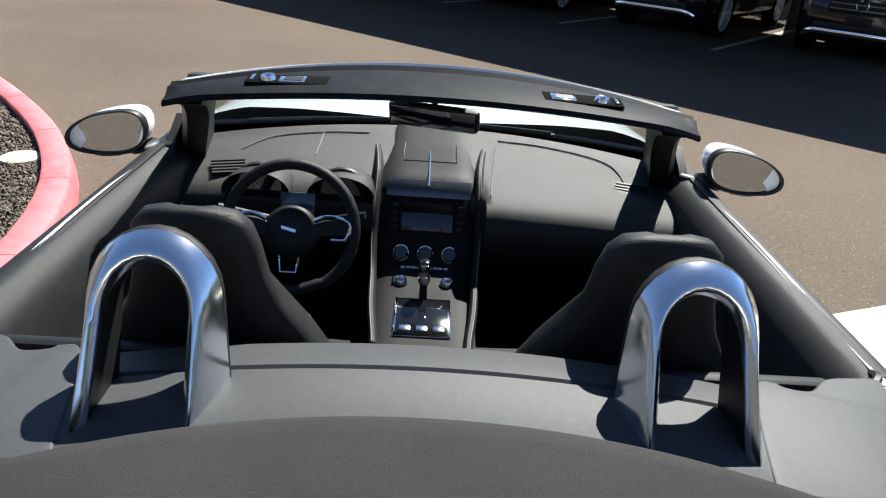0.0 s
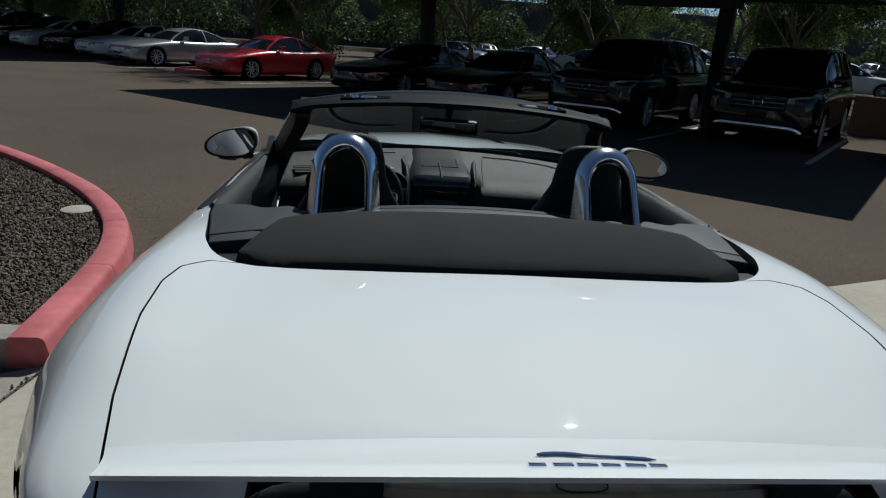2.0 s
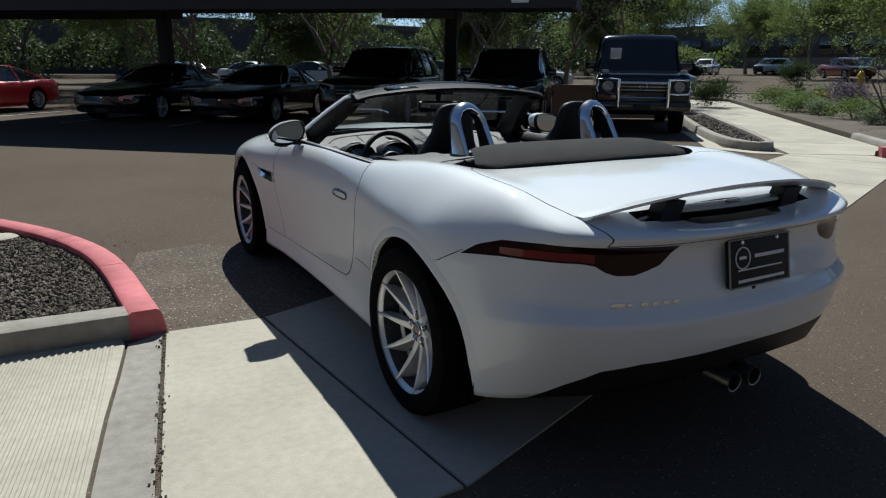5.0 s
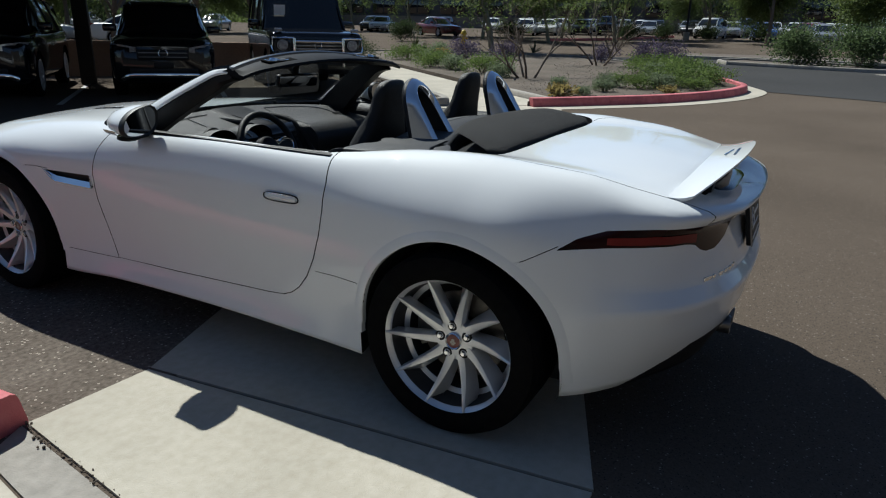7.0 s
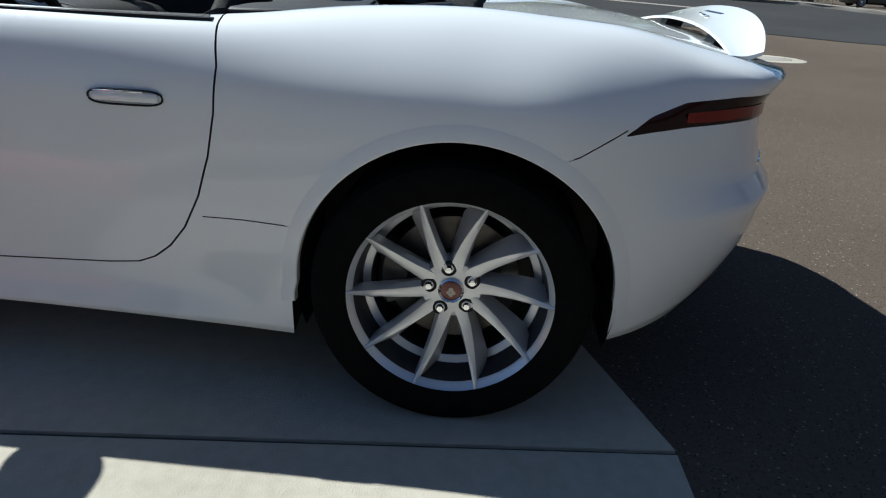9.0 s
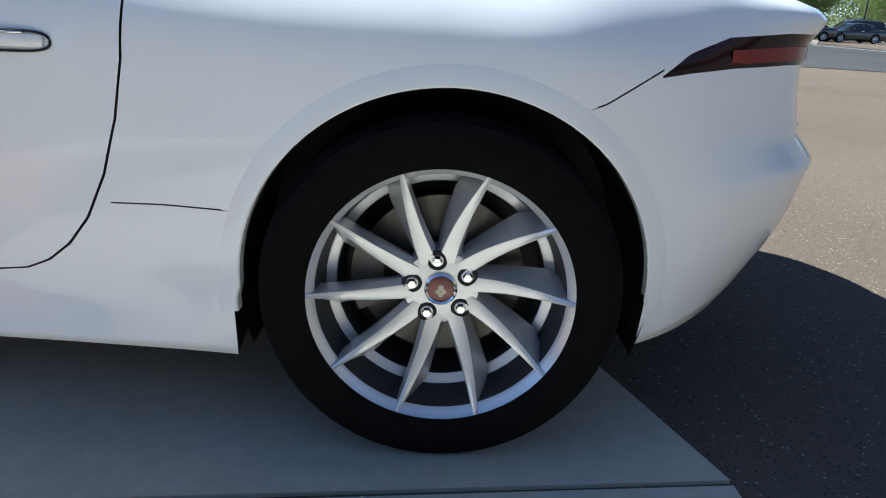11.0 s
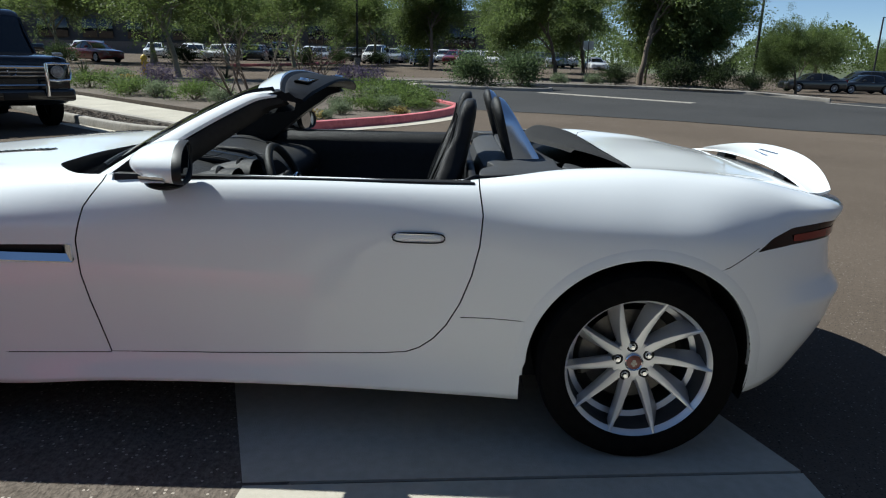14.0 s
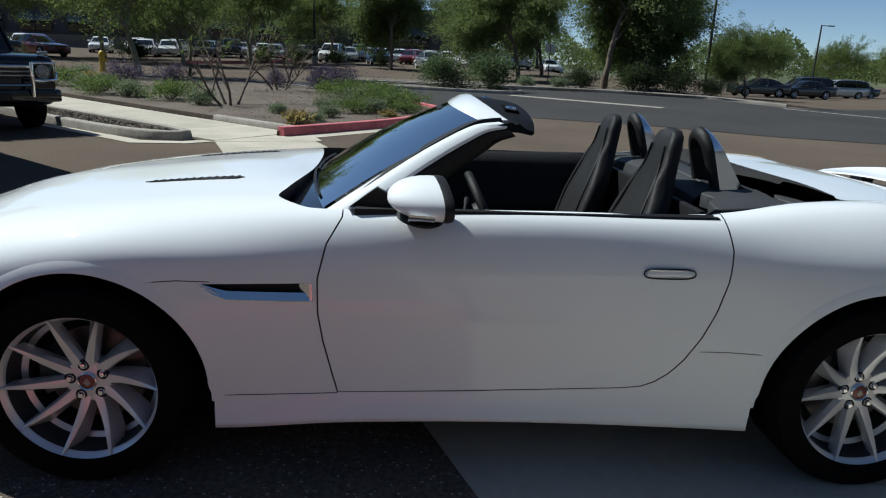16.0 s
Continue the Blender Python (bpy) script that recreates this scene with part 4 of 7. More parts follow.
for s in (-1, 1):
    b = bmesh.new()
    path = spline([(s * .775, 1.83, .895), (s * .730, 1.70, .982), (s * .668, 1.54, 1.084), (s * .620, 1.40, 1.160), (s * .610, 1.345, 1.183), (s * .603, 1.275, 1.194)], 18)
    rows = []
    for i, p in enumerate(path):
        f = i / 17
        k = 1 - .42 * f
        rows.append([(p[0] + s * a * k, p[1] + c * k, p[2] + h * k) for a, c, h in
                     ((.038, -.034, -.022), (.040, -.027, -.010), (.030, -.006, .005), (.004, .018, .012), (-.028, .034, .010), (-.034, .028, .0), (.010, -.02, -.022))])
    part("pillar", grid(b, rows, closed=True, cap=True), PAINT, car, "white windscreen pillar", 35)
    b = bmesh.new()
    rows = []
    for i, p in enumerate(path):
        f = i / 17
        d = .022 * (1 - f)
        rows.append([(p[0] + s * a, p[1] + c, p[2] + h) for a, c, h in
                     ((.036 - .010 * f, -.038 + .012 * f, -.026 + .010 * f), (.008, -.018, -.018), (-.006, .004, .021), (-.046, .024, .016), (-.052, -.02, -.02), (-.045, (-.075 - d) * (1 - .42 * f), (-.068 - d) * (1 - .42 * f)), (.010, (-.086 - d) * (1 - .42 * f), (-.070 - d) * (1 - .42 * f)), (.030 - .006 * f, (-.070 - d * .5) * (1 - .42 * f), (-.056 - d * .5) * (1 - .42 * f)))])
    part("pillar_trim", grid(b, rows, closed=True, cap=True), BLACK, car, "black inner pillar trim", 35)
    # black quarter panel where the mirror sits
    b = prism(bmesh.new(), [(1.82, .90), (1.565, .915), (1.60, .945), (1.69, .995)], s * .765, s * .79, "x")
    part("mirror_sail", b, BLACK, car)

# header rail: painted front lip, black trim behind it
lip, rail = [], []
for x in np.linspace(-.626, .626, 45):
    y, z = top_edge(x)
    e = max(abs(x) - .50, 0) / .126
    g = .012 * e ** 2.2
    r = .022 * max(1 - (x / .6) ** 2, 0)
    yr = 1.134 + .026 * (x / .6) ** 4
    zr = z - .007 - g + .010 * max(1 - (x / .6) ** 2, 0)
    xl = x * .957
    lip.append([(xl, y + .022, z - .012), (xl, y + .014, z + .002), (xl, y - .03, z + .012 + .8 * r), (xl, y - .066, z + .0135 + r), (xl, y - .073, z + .004 + r), (xl, y - .03, z - .012 - .3 * g)])
    rail.append([(x, y - .062, z + .005 + .9 * r), (x, y - .076, z + .009 + r), (x, y - .090, z + .001 + .9 * r), (x, y - .102, z + .005 + .88 * r), (x, yr + .03, zr + .006), (x, yr + .006, zr), (x, yr, zr - .009), (x, yr + .010, zr - .015),
                 (x, y - .10, z - .028 + .006 * e - .3 * g), (x, y + .005, z - .026 + .004 * e), (x, y + .0, z - .010)])
part("header_lip", grid(bmesh.new(), lip, closed=True, cap=True), PAINT, car, "white painted windscreen header", 35)
part("header_rail", grid(bmesh.new(), rail, closed=True, cap=True), RAIL, car, "satin black roof header rail", 35)
for s in (-1, 1):
    m = pose(s * .345, 1.212, 1.2315, 8.5, s * 2, s * 2)
    latch = part("roof_latch", boxed(-.095, -.026, -.006, .095, .026, .003, bevel=.002, m=m), CLOTH_BLACK, car, "black roof latch plate")
    part("slot", boxed(-.048, -.017, .002, .012, .017, .0045, bevel=.001, m=m @ pose(-s * .030, 0, 0)), CHROME, latch)
    part("slot_mouth", boxed(-.036, -.011, .004, .006, .011, .0055, m=m @ pose(-s * .030, 0, 0)), BLACK, latch)
    b = bmesh.new()
    lathe(b, [(.006, .004), (.010, .010), (.016, .011), (.019, .003)], 20, m @ pose(.045 * s, 0, 0))
    part("striker", b, CHROME, latch)
    part("guide", boxed(-.004, -.015, .002, .004, .015, .007, bevel=.001, m=m @ pose(.080 * s, 0, 0)), CHROME, latch)

# scuttle, wipers
rows = []
for x in np.linspace(-.785, .785, 29):
    y, z = base_edge(x)
    k = .02 * min(max((abs(x) - .5) / .25, 0), 1)
    rows.append([(x, y - .01, z - .004), (x, y + .02, z - .012), (x, y + .045, z - .016), (x, y + .075 + k, z - .026), (x, y + .085 + k, z - .07), (x, y - .02, z - .09)])
part("scuttle_panel", grid(bmesh.new(), rows), GLOSS_BLACK, car, "black scuttle panel below the windscreen", 40)
for x0, x1 in ((.42, -.12), (-.08, -.62)):
    b = bmesh.new()
    tube(b, [(x, base_edge(x)[0] + .006 - .02 * abs(x - x0), base_edge(x)[1] + .008) for x in np.linspace(x0, x1, 12)], .0055, 6)
    w = part("wiper", b, BLACK, car, "black wiper parked at the glass foot")
    b = bmesh.new()
    yb, zb = base_edge(x0)
    lathe(b, [(0, .012), (.014, .010), (.017, 0)], 16, pose(x0, yb + .012, zb - .006))
    part("pivot", b, BLACK, w)

# door mirrors
for s in (-1, 1):
    def leaf(k, y, f=0.0):
        """An outline of the mirror: taller inboard, drawn out and lower at its outer end."""
        out = []
        for a in np.linspace(0, 2 * math.pi, 40, endpoint=False):
            c, d = math.cos(a), math.sin(a)
            out.append((s * (.916 - .012 * f + .104 * k * math.copysign(abs(c) ** .85, c)), y - .021 * c * (1 - f),
                        .983 + .006 * f + (.060 - .012 * c) * k * math.copysign(abs(d) ** .85, d) - .016 * c * k))
        return out

    rows = [leaf(max((1 - f ** 2.3) ** .5, .02), 1.492 + .165 * f, f) for f in np.sin(np.linspace(0, 1.42, 14))]
    shellm = part("mirror_housing", grid(bmesh.new(), rows, closed=True, cap=True), PAINT, car, "white door mirror housing", 60)
    rows2 = [leaf(1.006, 1.506), leaf(1.02, 1.500), leaf(1.025, 1.486), leaf(1.0, 1.477), leaf(.93, 1.480), leaf(.91, 1.489)]
    part("mirror_bezel", grid(bmesh.new(), rows2, closed=True), BLACK, shellm, "black mirror rim")
    b = bmesh.new()
    b.faces.new([b.verts.new((x, 1.489 - (abs(x) - .916) * .15, z)) for x, y, z in leaf(.925, 1.486)])
    part("mirror_glass", b, MIRROR, shellm, "door mirror glass", 0)
    b = bmesh.new()
    rows = [leaf(1.012, 1.53, .1), leaf(1.004, 1.60, .5)]
    strip = [[(r[i][0] + s * .002, r[i][1], r[i][2] - .002) for r in rows] for i in range(24, 40)]
    part("mirror_strip", grid(b, strip), CHROME, shellm, "bright strip along the lower edge")
    b = bmesh.new()
    tube(b, spline([(s * .775, 1.60, .925), (s * .82, 1.575, .922), (s * .87, 1.53, .925)], 8), [.026, .024, .022, .021, .021, .022, .024, .026], 12, .55)
    part("mirror_arm", b, BLACK, car)
    b = bmesh.new()
    rows = []
    for f in np.linspace(-1, 1, 9):
        q = (1 - .96 * f * f) ** .5
        rows.append([(s * (.895 + .088 * q * math.cos(a)), 1.555 + .070 * q * math.sin(a) - .02 * math.cos(a), .9235 + .013 * f - .010 * math.cos(a)) for a in np.linspace(0, 2 * math.pi, 28, endpoint=False)])
    part("mirror_foot", grid(b, rows, closed=True, cap=True), BLACK, shellm, "black underside of the mirror", 50)

# roll-over hoops: silver arch behind, black padded front
def arch(hw, top, y0, y1, foot, n=33):
    """An upright arch; its feet at foot, leaning from y0 at the feet to y1 at the top."""
    out = []
    leg = top - hw * 1.05
    for t in np.linspace(0, 1, n):
        if t < .3:
            x, z = -1.12 + .12 * t / .3, foot + (leg - foot) * t / .3
        elif t > .7:
            x, z = 1.0 + .12 * (t - .7) / .3, leg - (leg - foot) * (t - .7) / .3
        else:
            a = math.pi * (1 - (t - .3) / .4)
            x, z = math.cos(a), leg + math.sin(a) * (top - leg)
        f = (z - foot) / (top - foot)
        out.append((x * hw, y0 + (y1 - y0) * f, z))
    return out


for s in (-1, 1):
    def shift(points, w=0.0):
        return [(s * .380 + x, y, z) for x, y, z in points]
    rows = [arch(.056, 1.150, .322, .452, .955), arch(.062, 1.161, .309, .443, .955), arch(.068, 1.168, .304, .440, .955), arch(.0705, 1.171, .307, .441, .955), arch(.078, 1.181, .338, .450, .955), arch(.087, 1.188, .376, .462, .955), arch(.094, 1.192, .412, .473, .955)]
    part("hoop", grid(bmesh.new(), [shift(r) for r in rows]), SILVER, car, "satin silver roll-over hoop", 50)
    rows = [arch(.093, 1.191, .411, .472, .955), arch(.094, 1.194, .418, .480, .955), arch(.091, 1.190, .430, .492, .955), arch(.080, 1.176, .438, .500, .955), arch(.066, 1.160, .438, .502, .955), arch(.057, 1.150, .432, .498, .955)]
    part("hoop_pad", grid(bmesh.new(), [shift(r) for r in rows]), LEATHER, car, "black padded hoop front", 60)
    rows = [arch(.057, 1.151, .323, .453, .955), arch(.057, 1.149, .38, .47, .955), arch(.057, 1.149, .432, .498, .955)]
    part("hoop_lining", grid(bmesh.new(), [shift(r) for r in rows]), BLACK, car)

# folded roof cover
def cover_z(x, y):
    u = x / .66
    v = (y + .014) / .354
    return .946 + .010 * u * u + .070 * (1 - abs(u) ** 9) * math.sin(math.pi * min(max(v, 0), 1) ** .7 * .60) + .004 * v


rows = []
for v in np.linspace(0, 1, 15):
    row = []
    for u in np.linspace(-1, 1, 41):
        x = .600 * u * (1 - .145 * v ** 1.1)
        rear, front = -.014 - .005 * u * u + .042 * max(abs(u) - .88, 0) / .12, .338 - .13 * u * u
        y = rear + v * (front - rear)
        z = cover_z(x, y) - (.018 if v == 0 else 0) - (.014 if v == 1 else 0)
        row.append((x, y + (.004 if v == 0 else 0), z))
    rows.append(row)
part("roof_cover", grid(bmesh.new(), rows), CLOTH, car, "folded black fabric roof", 60)

# black liner of the roof well, up to the body edge
rows = []
for y, e in ((-.026, .44), (.012, .610), (.045, .648), (.085, .671), (.14, .689), (.23, .708), (.30, .722)):
    rows.append([(e * u, y, (.938 if y < .1 else .926) + .006 * u ** 4) for u in np.linspace(-1, 1, 13)])
part("well_liner", grid(bmesh.new(), rows), BLACK, car, "black liner round the folded roof", 40)

# grey deck between the hoops, two steps
rows = []
for u in np.linspace(-1, 1, 41):
    x = .515 * u
    back = .328 - .13 * (x / .60) ** 2
    crown = .992 - .030 * u * u
    rows.append([(x, back - .02, crown - .05), (x, back, crown - .008), (x, back + .012, crown), (x, .450 - .03 * u * u, crown + .003), (x, .456 - .03 * u * u, crown - .004), (x, .462 - .03 * u * u, crown + .002),
                 (x, .525 - .03 * u * u, crown - .006), (x, .552 - .03 * u * u, crown - .022), (x, .565 - .03 * u * u, crown - .06), (x, .56, .70)])
part("deck_panel", grid(bmesh.new(), rows), TRIM, car, "grey grained deck panel behind the seats", 35)
def plate(outline, s, thick=.05):
    """A moulded panel with a rounded rim, falling a little towards the body side."""
    b = bmesh.new()
    f = b.faces.new([b.verts.new((s * x, y, .972 - .060 * (x - .45))) for x, y in outline])
    if f.normal.z < 0:
        f.normal_flip()
    rim = list(f.edges)
    got = bmesh.ops.extrude_face_region(b, geom=[f])
    top = [g for g in got["geom"] if isinstance(g, bmesh.types.BMFace)]
    for v in {v for v in b.verts} - {v for t in top for v in t.verts}:
        v.co.z -= thick
    bmesh.ops.bevel(b, geom=[e for t in top for e in t.edges], offset=.006, segments=3, affect="EDGES", profile=.5)
    bmesh.ops.recalc_face_normals(b, faces=b.faces)
    return b


for s in (-1, 1):
    curve = [tuple(p) for p in spline([(.51, .475), (.545, .515), (.585, .50), (.62, .50), (.66, .535), (.71, .548), (.768, .55)], 24)]
    part("deck_corner", plate([(.455, .262), (.48, .262), (.60, .262), (.706, .222), (.733, .35), (.758, .46)] + curve[::-1], s), TRIM, car, "grey moulded corner trim", 50)
    part("deck_corner", plate([(.53, .228), (.60, .25), (.702, .212), (.691, .150), (.60, .176), (.55, .204)], s), TRIM, car, "grey rear corner trim", 50)
    b = bmesh.new()
    tube(b, spline([(s * .79, .60, .93), (s * .775, .565, .945), (s * .755, .545, .94)], 8), .008, 6)
    part("door_latch", b, BLACK, car)
part("rear_bulkhead", boxed(-.70, .555, .38, .70, .585, .93, bevel=.01), BLACK, car)

# seats
def seat(x0):
    st = bmesh.new()
    rows = []
    # backrest profile: height, lean, half width, thickness
    for z, y, w, t in ((.46, .80, .19, .10), (.56, .765, .21, .12), (.68, .72, .222, .13), (.78, .69, .215, .125), (.86, .662, .195, .115), (.93, .640, .165, .10), (.99, .622, .130, .088), (1.05, .606, .108, .08), (1.11, .594, .100, .074), (1.15, .587, .090, .064), (1.172, .583, .070, .045), (1.180, .580, .035, .02)):
        ring = []
        for a in np.linspace(0, 2 * math.pi, 28, endpoint=False):
            c, d = math.cos(a), math.sin(a)
            bolster = .035 * max(abs(c) - .45, 0) * (1 if d > 0 else 0) * (1 if z < 1.0 else .3)
            ring.append((x0 + w * math.copysign(abs(c) ** .7, c), y + t * .5 * math.copysign(abs(d) ** .7, d) + bolster * 1.6, z - .12 * t * d))
        rows.append(ring)
    grid(st, rows, closed=True, cap=True)
    part("seat_back", st, LEATHER, car, "black leather bucket seat back", 60)
    b = bmesh.new()
    rows = []
    for f, w, z in ((0, .20, .50), (.1, .24, .525), (.5, .25, .52), (.9, .245, .535), (1, .22, .50)):
        y = .74 + f * .50
        rows.append([(x0 + w * math.copysign(abs(math.cos(a)) ** .6, math.cos(a)), y, z - .06 + .06 * math.copysign(abs(math.sin(a)) ** .6, math.sin(a)) + .03 * (abs(math.cos(a)) ** 4 if math.sin(a) > 0 else 0)) for a in np.linspace(0, 2 * math.pi, 24, endpoint=False)])
    part("seat_cushion", grid(b, rows, closed=True, cap=True), LEATHER, car, "black leather seat cushion", 60)
    for e in (-1, 1):
        b = bmesh.new()
        tube(b, spline([(x0 + e * .15, .80, .60), (x0 + e * .155, .760, .76), (x0 + e * .125, .700, .91), (x0 + e * .085, .650, 1.03), (x0 + e * .065, .63, 1.12)], 16), .004, 6)
        part("seat_seam", b, BLACK, car)


for x in (-.37, .37):
    seat(x)

# floor, doors' inner trim
part("cockpit_floor", boxed(-.78, .58, .362, .78, 1.95, .375), BLACK, car)
for s in (-1, 1):
    rows = []
    for y in np.linspace(.58, 1.78, 22):
        f = (y - .58) / 1.2
        rows.append([(s * x, y, z) for x, z in ((.818, .926), (.80, .938 - .012 * f), (.765, .928 - .012 * f), (.735, .88), (.725, .80), (.715, .72), (.69, .66), (.69, .62), (.72, .58), (.73, .40))])
    card = part("door_card", grid(bmesh.new(), rows), LEATHER, car, "black leather door trim", 60)
    b = bmesh.new()
    tube(b, spline([(s * .722, 1.38, .70), (s * .715, 1.50, .765), (s * .718, 1.60, .83), (s * .73, 1.66, .87)], 12), .008, 8)
    part("door_pull_trim", b, SILVER, card, "silver door accent")

# dashboard
def dash_top(x):
    """Profile of the dash at x as (y, z) from the glass to the foot well."""
    u = abs(x) / .70
    back = 1.930 - .115 * u * u
    k = .085 * min(max((x - .145) / .02, 0), 1)
    return [(y, z - .010) for y, z in ((back, .944 - .032 * u * u), (back - .08, .928 - .020 * u), (1.68 - .04 * u, .888 - .008 * u), (1.585 - k - .05 * u, .858 + .1 * k - .012 * u), (1.545 - k * 1.15 - .05 * u, .82 + .1 * k - .012 * u), (1.535 - k * 1.2 - .045 * u, .765 + .15 * k), (1.55 - k - .04 * u, .70), (1.60 - .5 * k, .60), (1.66, .45))]


rows = [[(x, y, z) for y, z in spline(dash_top(x), 30)] for x in np.linspace(-.735, .735, 61)]
part("dashboard", grid(bmesh.new(), rows), DASH, car, "charcoal leather dashboard", 60)
for x0 in (-.50, -.255):
    rows = []
    for f in np.linspace(0, 1, 8):
        r = .098 - .022 * f ** 2
        rows.append([(x0 + r * math.cos(a), 1.455 + .17 * f, .845 + (.062 - .03 * f * f) * math.sin(a)) for a in np.linspace(-.25, math.pi + .25, 22)])
    part("gauge_hood", grid(bmesh.new(), rows), DASH, car, "leather hood over a gauge", 60)
    b = bmesh.new()
    m = pose(x0, 1.505, .842, 74, 0, 0)
    lathe(b, [(0, .0), (.066, .0)], 40, m)
    dial = part("gauge", b, GLOSS_BLACK, car, "dark round gauge")
    b = bmesh.new()
    lathe(b, [(.064, .002), (.069, .010), (.075, .002)], 40, m)
    part("gauge_ring", b, BLACK, dial)
    b = bmesh.new()
    box(b, -.002, -.002, .003, .002, .052, .005, m=m @ pose(0, 0, 0, 0, 0, 50))
    part("needle", b, material("needle_white", (.7, .7, .7), .5), dial)
b = bmesh.new()
box(b, -.60, 1.455, .735, -.155, 1.52, .835, bevel=.02)
part("binnacle", b, BLACK, car)
part("display", boxed(-.05, -.036, 0, .05, .036, .004, bevel=.002, m=pose(-.378, 1.452, .815, 70)), material("display_blue", (.05, .09, .14), .15, coat=.5, color2=(.03, .05, .08), scale=20), car, "blue-grey driver display")
b = bmesh.new()
for i in range(5):
    box(b, -.05, -.003, 0, .05, .003, .008, m=pose(-.615, 1.60, .862 + .0, 20, 0, 18) @ pose(0, .014 * (i - 2), 0))
part("air_vent", b, BLACK, car, "slatted side air vent")
b = bmesh.new()
for i in range(5):
    box(b, -.05, -.003, 0, .05, .003, .008, m=pose(.63, 1.60, .862, 20, 0, -18) @ pose(0, .014 * (i - 2), 0))
part("air_vent", b, BLACK, car, "slatted side air vent")
def on_dash(x, y, lift=.003):
    """A point on the dash top."""
    pts = spline(dash_top(x), 120)[:60]
    return Vector((x, y, float(np.interp(y, pts[::-1, 0], pts[::-1, 1])) + lift))


THREAD = material("grey_thread", (.16, .16, .16), .8)
for run in ([(.185, 1.50), (.195, 1.60), (.21, 1.75), (.225, 1.86)], [(.225, 1.86), (.36, 1.845), (.50, 1.80), (.585, 1.745), (.615, 1.68), (.622, 1.58)], [(-.60, 1.70), (-.52, 1.79), (-.36, 1.845), (-.21, 1.86)], [(-.36, 1.845), (-.362, 1.78), (-.365, 1.70)]):
    b = bmesh.new()
    tube(b, [on_dash(p[0], p[1]) for p in spline(run, 22)], .0022, 5)
    part("dash_seam", b, THREAD, car, "stitched seam of the dashboard")
# centre stack
FACE = [(1.925, .948), (1.87, .936), (1.80, .920), (1.70, .904), (1.60, .888), (1.565, .868), (1.545, .842), (1.515, .80), (1.475, .735), (1.445, .675), (1.41, .645), (1.36, .632), (1.25, .622), (1.08, .60), (.70, .585)]
FACE = [(y, z - .010 * min(max((z - .55) / .2, 0), 1)) for y, z in FACE]
rows = [[(x * (1 + .0 * i), y, z - .012 * (abs(x) / .14) ** 6) for i, (y, z) in enumerate(spline(FACE, 44))] for x in np.linspace(-.145, .145, 17)]
part("console_fascia", grid(bmesh.new(), rows), material("stack_black", (.008, .0083, .009), .5, color2=(.012, .0124, .013), scale=70, bump=.12, bump_scale=700, spec=.10), car, "dark centre stack and console", 50)
for s in (-1, 1):
    b = bmesh.new()
    path = spline([(s * .19, 1.90, .905), (s * .165, 1.72, .908), (s * .155, 1.60, .893), (s * .155, 1.52, .83), (s * .157, 1.45, .735), (s * .15, 1.37, .665), (s * .14, 1.22, .635), (s * .12, 1.05, .61), (s * .12, .75, .59)], 40)
    path[:, 2] -= .010 * np.clip((path[:, 2] - .55) / .2, 0, 1)
    tube(b, path - np.array([0, 0, .007]), [.012] * 40, 10, 1.2)
    rib = part("console_rib", b, LEATHER, car, "stitched leather console rib")
    b = bmesh.new()
    tube(b, path + np.array([s * .004, -.006, .0062]), .0016, 5)
    part("stitching", b, THREAD, rib)
    b = bmesh.new()
    rows = [[(p[0], p[1], p[2]), (p[0] + s * .004, p[1] + .03, .37)] for p in path[12:]]
    part("console_side", grid(b, rows), BLACK, car)


def on_face(x, y, lift=0.002):
    """A pose on the stack's face at (x, y): x across, y up along the face, z out of it."""
    pts = spline(FACE, 200)
    i = int(np.argmin(abs(pts[:, 0] - y)))
    i = min(max(i, 1), 198)
    d = pts[i - 1] - pts[i + 1]
    a = math.degrees(math.atan2(d[1], d[0]))
    return pose(x, pts[i][0], pts[i][1], a) @ pose(0, 0, lift)


part("trim_strip", boxed(-.128, -.028, -.004, .128, .028, .004, bevel=.003, m=on_face(0, 1.556)), material("brushed_dark", (.12, .13, .15), .3, metal=.8, color2=(.16, .17, .19), scale=60), car, "brushed metal strip")
b = bmesh.new()
tube(b, [on_face(x, y, .001).translation for x, y in ((-.085, 1.80), (-.085, 1.74), (-.085, 1.68), (0, 1.68), (.085, 1.68), (.085, 1.74), (.085, 1.80))], .0016, 5)
part("lid_seam", b, BLACK, car)
part("centre_rib", boxed(-.002, -.11, -.001, .002, .11, .004, m=on_face(0, 1.63)), SILVER, car)
part("touch_screen", boxed(-.078, -.043, -.002, .078, .043, .003, bevel=.003, m=on_face(0, 1.504)), GLOSS_BLACK, car, "dark touch screen")
for s in (-1, 1):
    for i in range(4):
        part("screen_button", boxed(-.010, -.007, 0, .010, .007, .004, bevel=.002, m=on_face(s * .098, 1.504) @ pose(0, .022 * (i - 1.5), 0)), BLACK, car)
for x in (-.073, 0, .073):
    b = bmesh.new()
    lathe(b, [(0, .020), (.018, .020), (.021, .016), (.022, 0)], 28, on_face(x, 1.452))
    k = part("climate_knob", b, GLOSS_BLACK, car, "black rotary knob with a silver ring")
    b = bmesh.new()
    lathe(b, [(.0205, .013), (.0245, .010), (.0255, 0)], 28, on_face(x, 1.452))
    part("knob_ring", b, SILVER, k)
for i in range(9):
    part("toggle", boxed(-.007, -.004, 0, .007, .004, .006, bevel=.002, m=on_face(-.064 + .016 * i, 1.418)), SILVER, car)
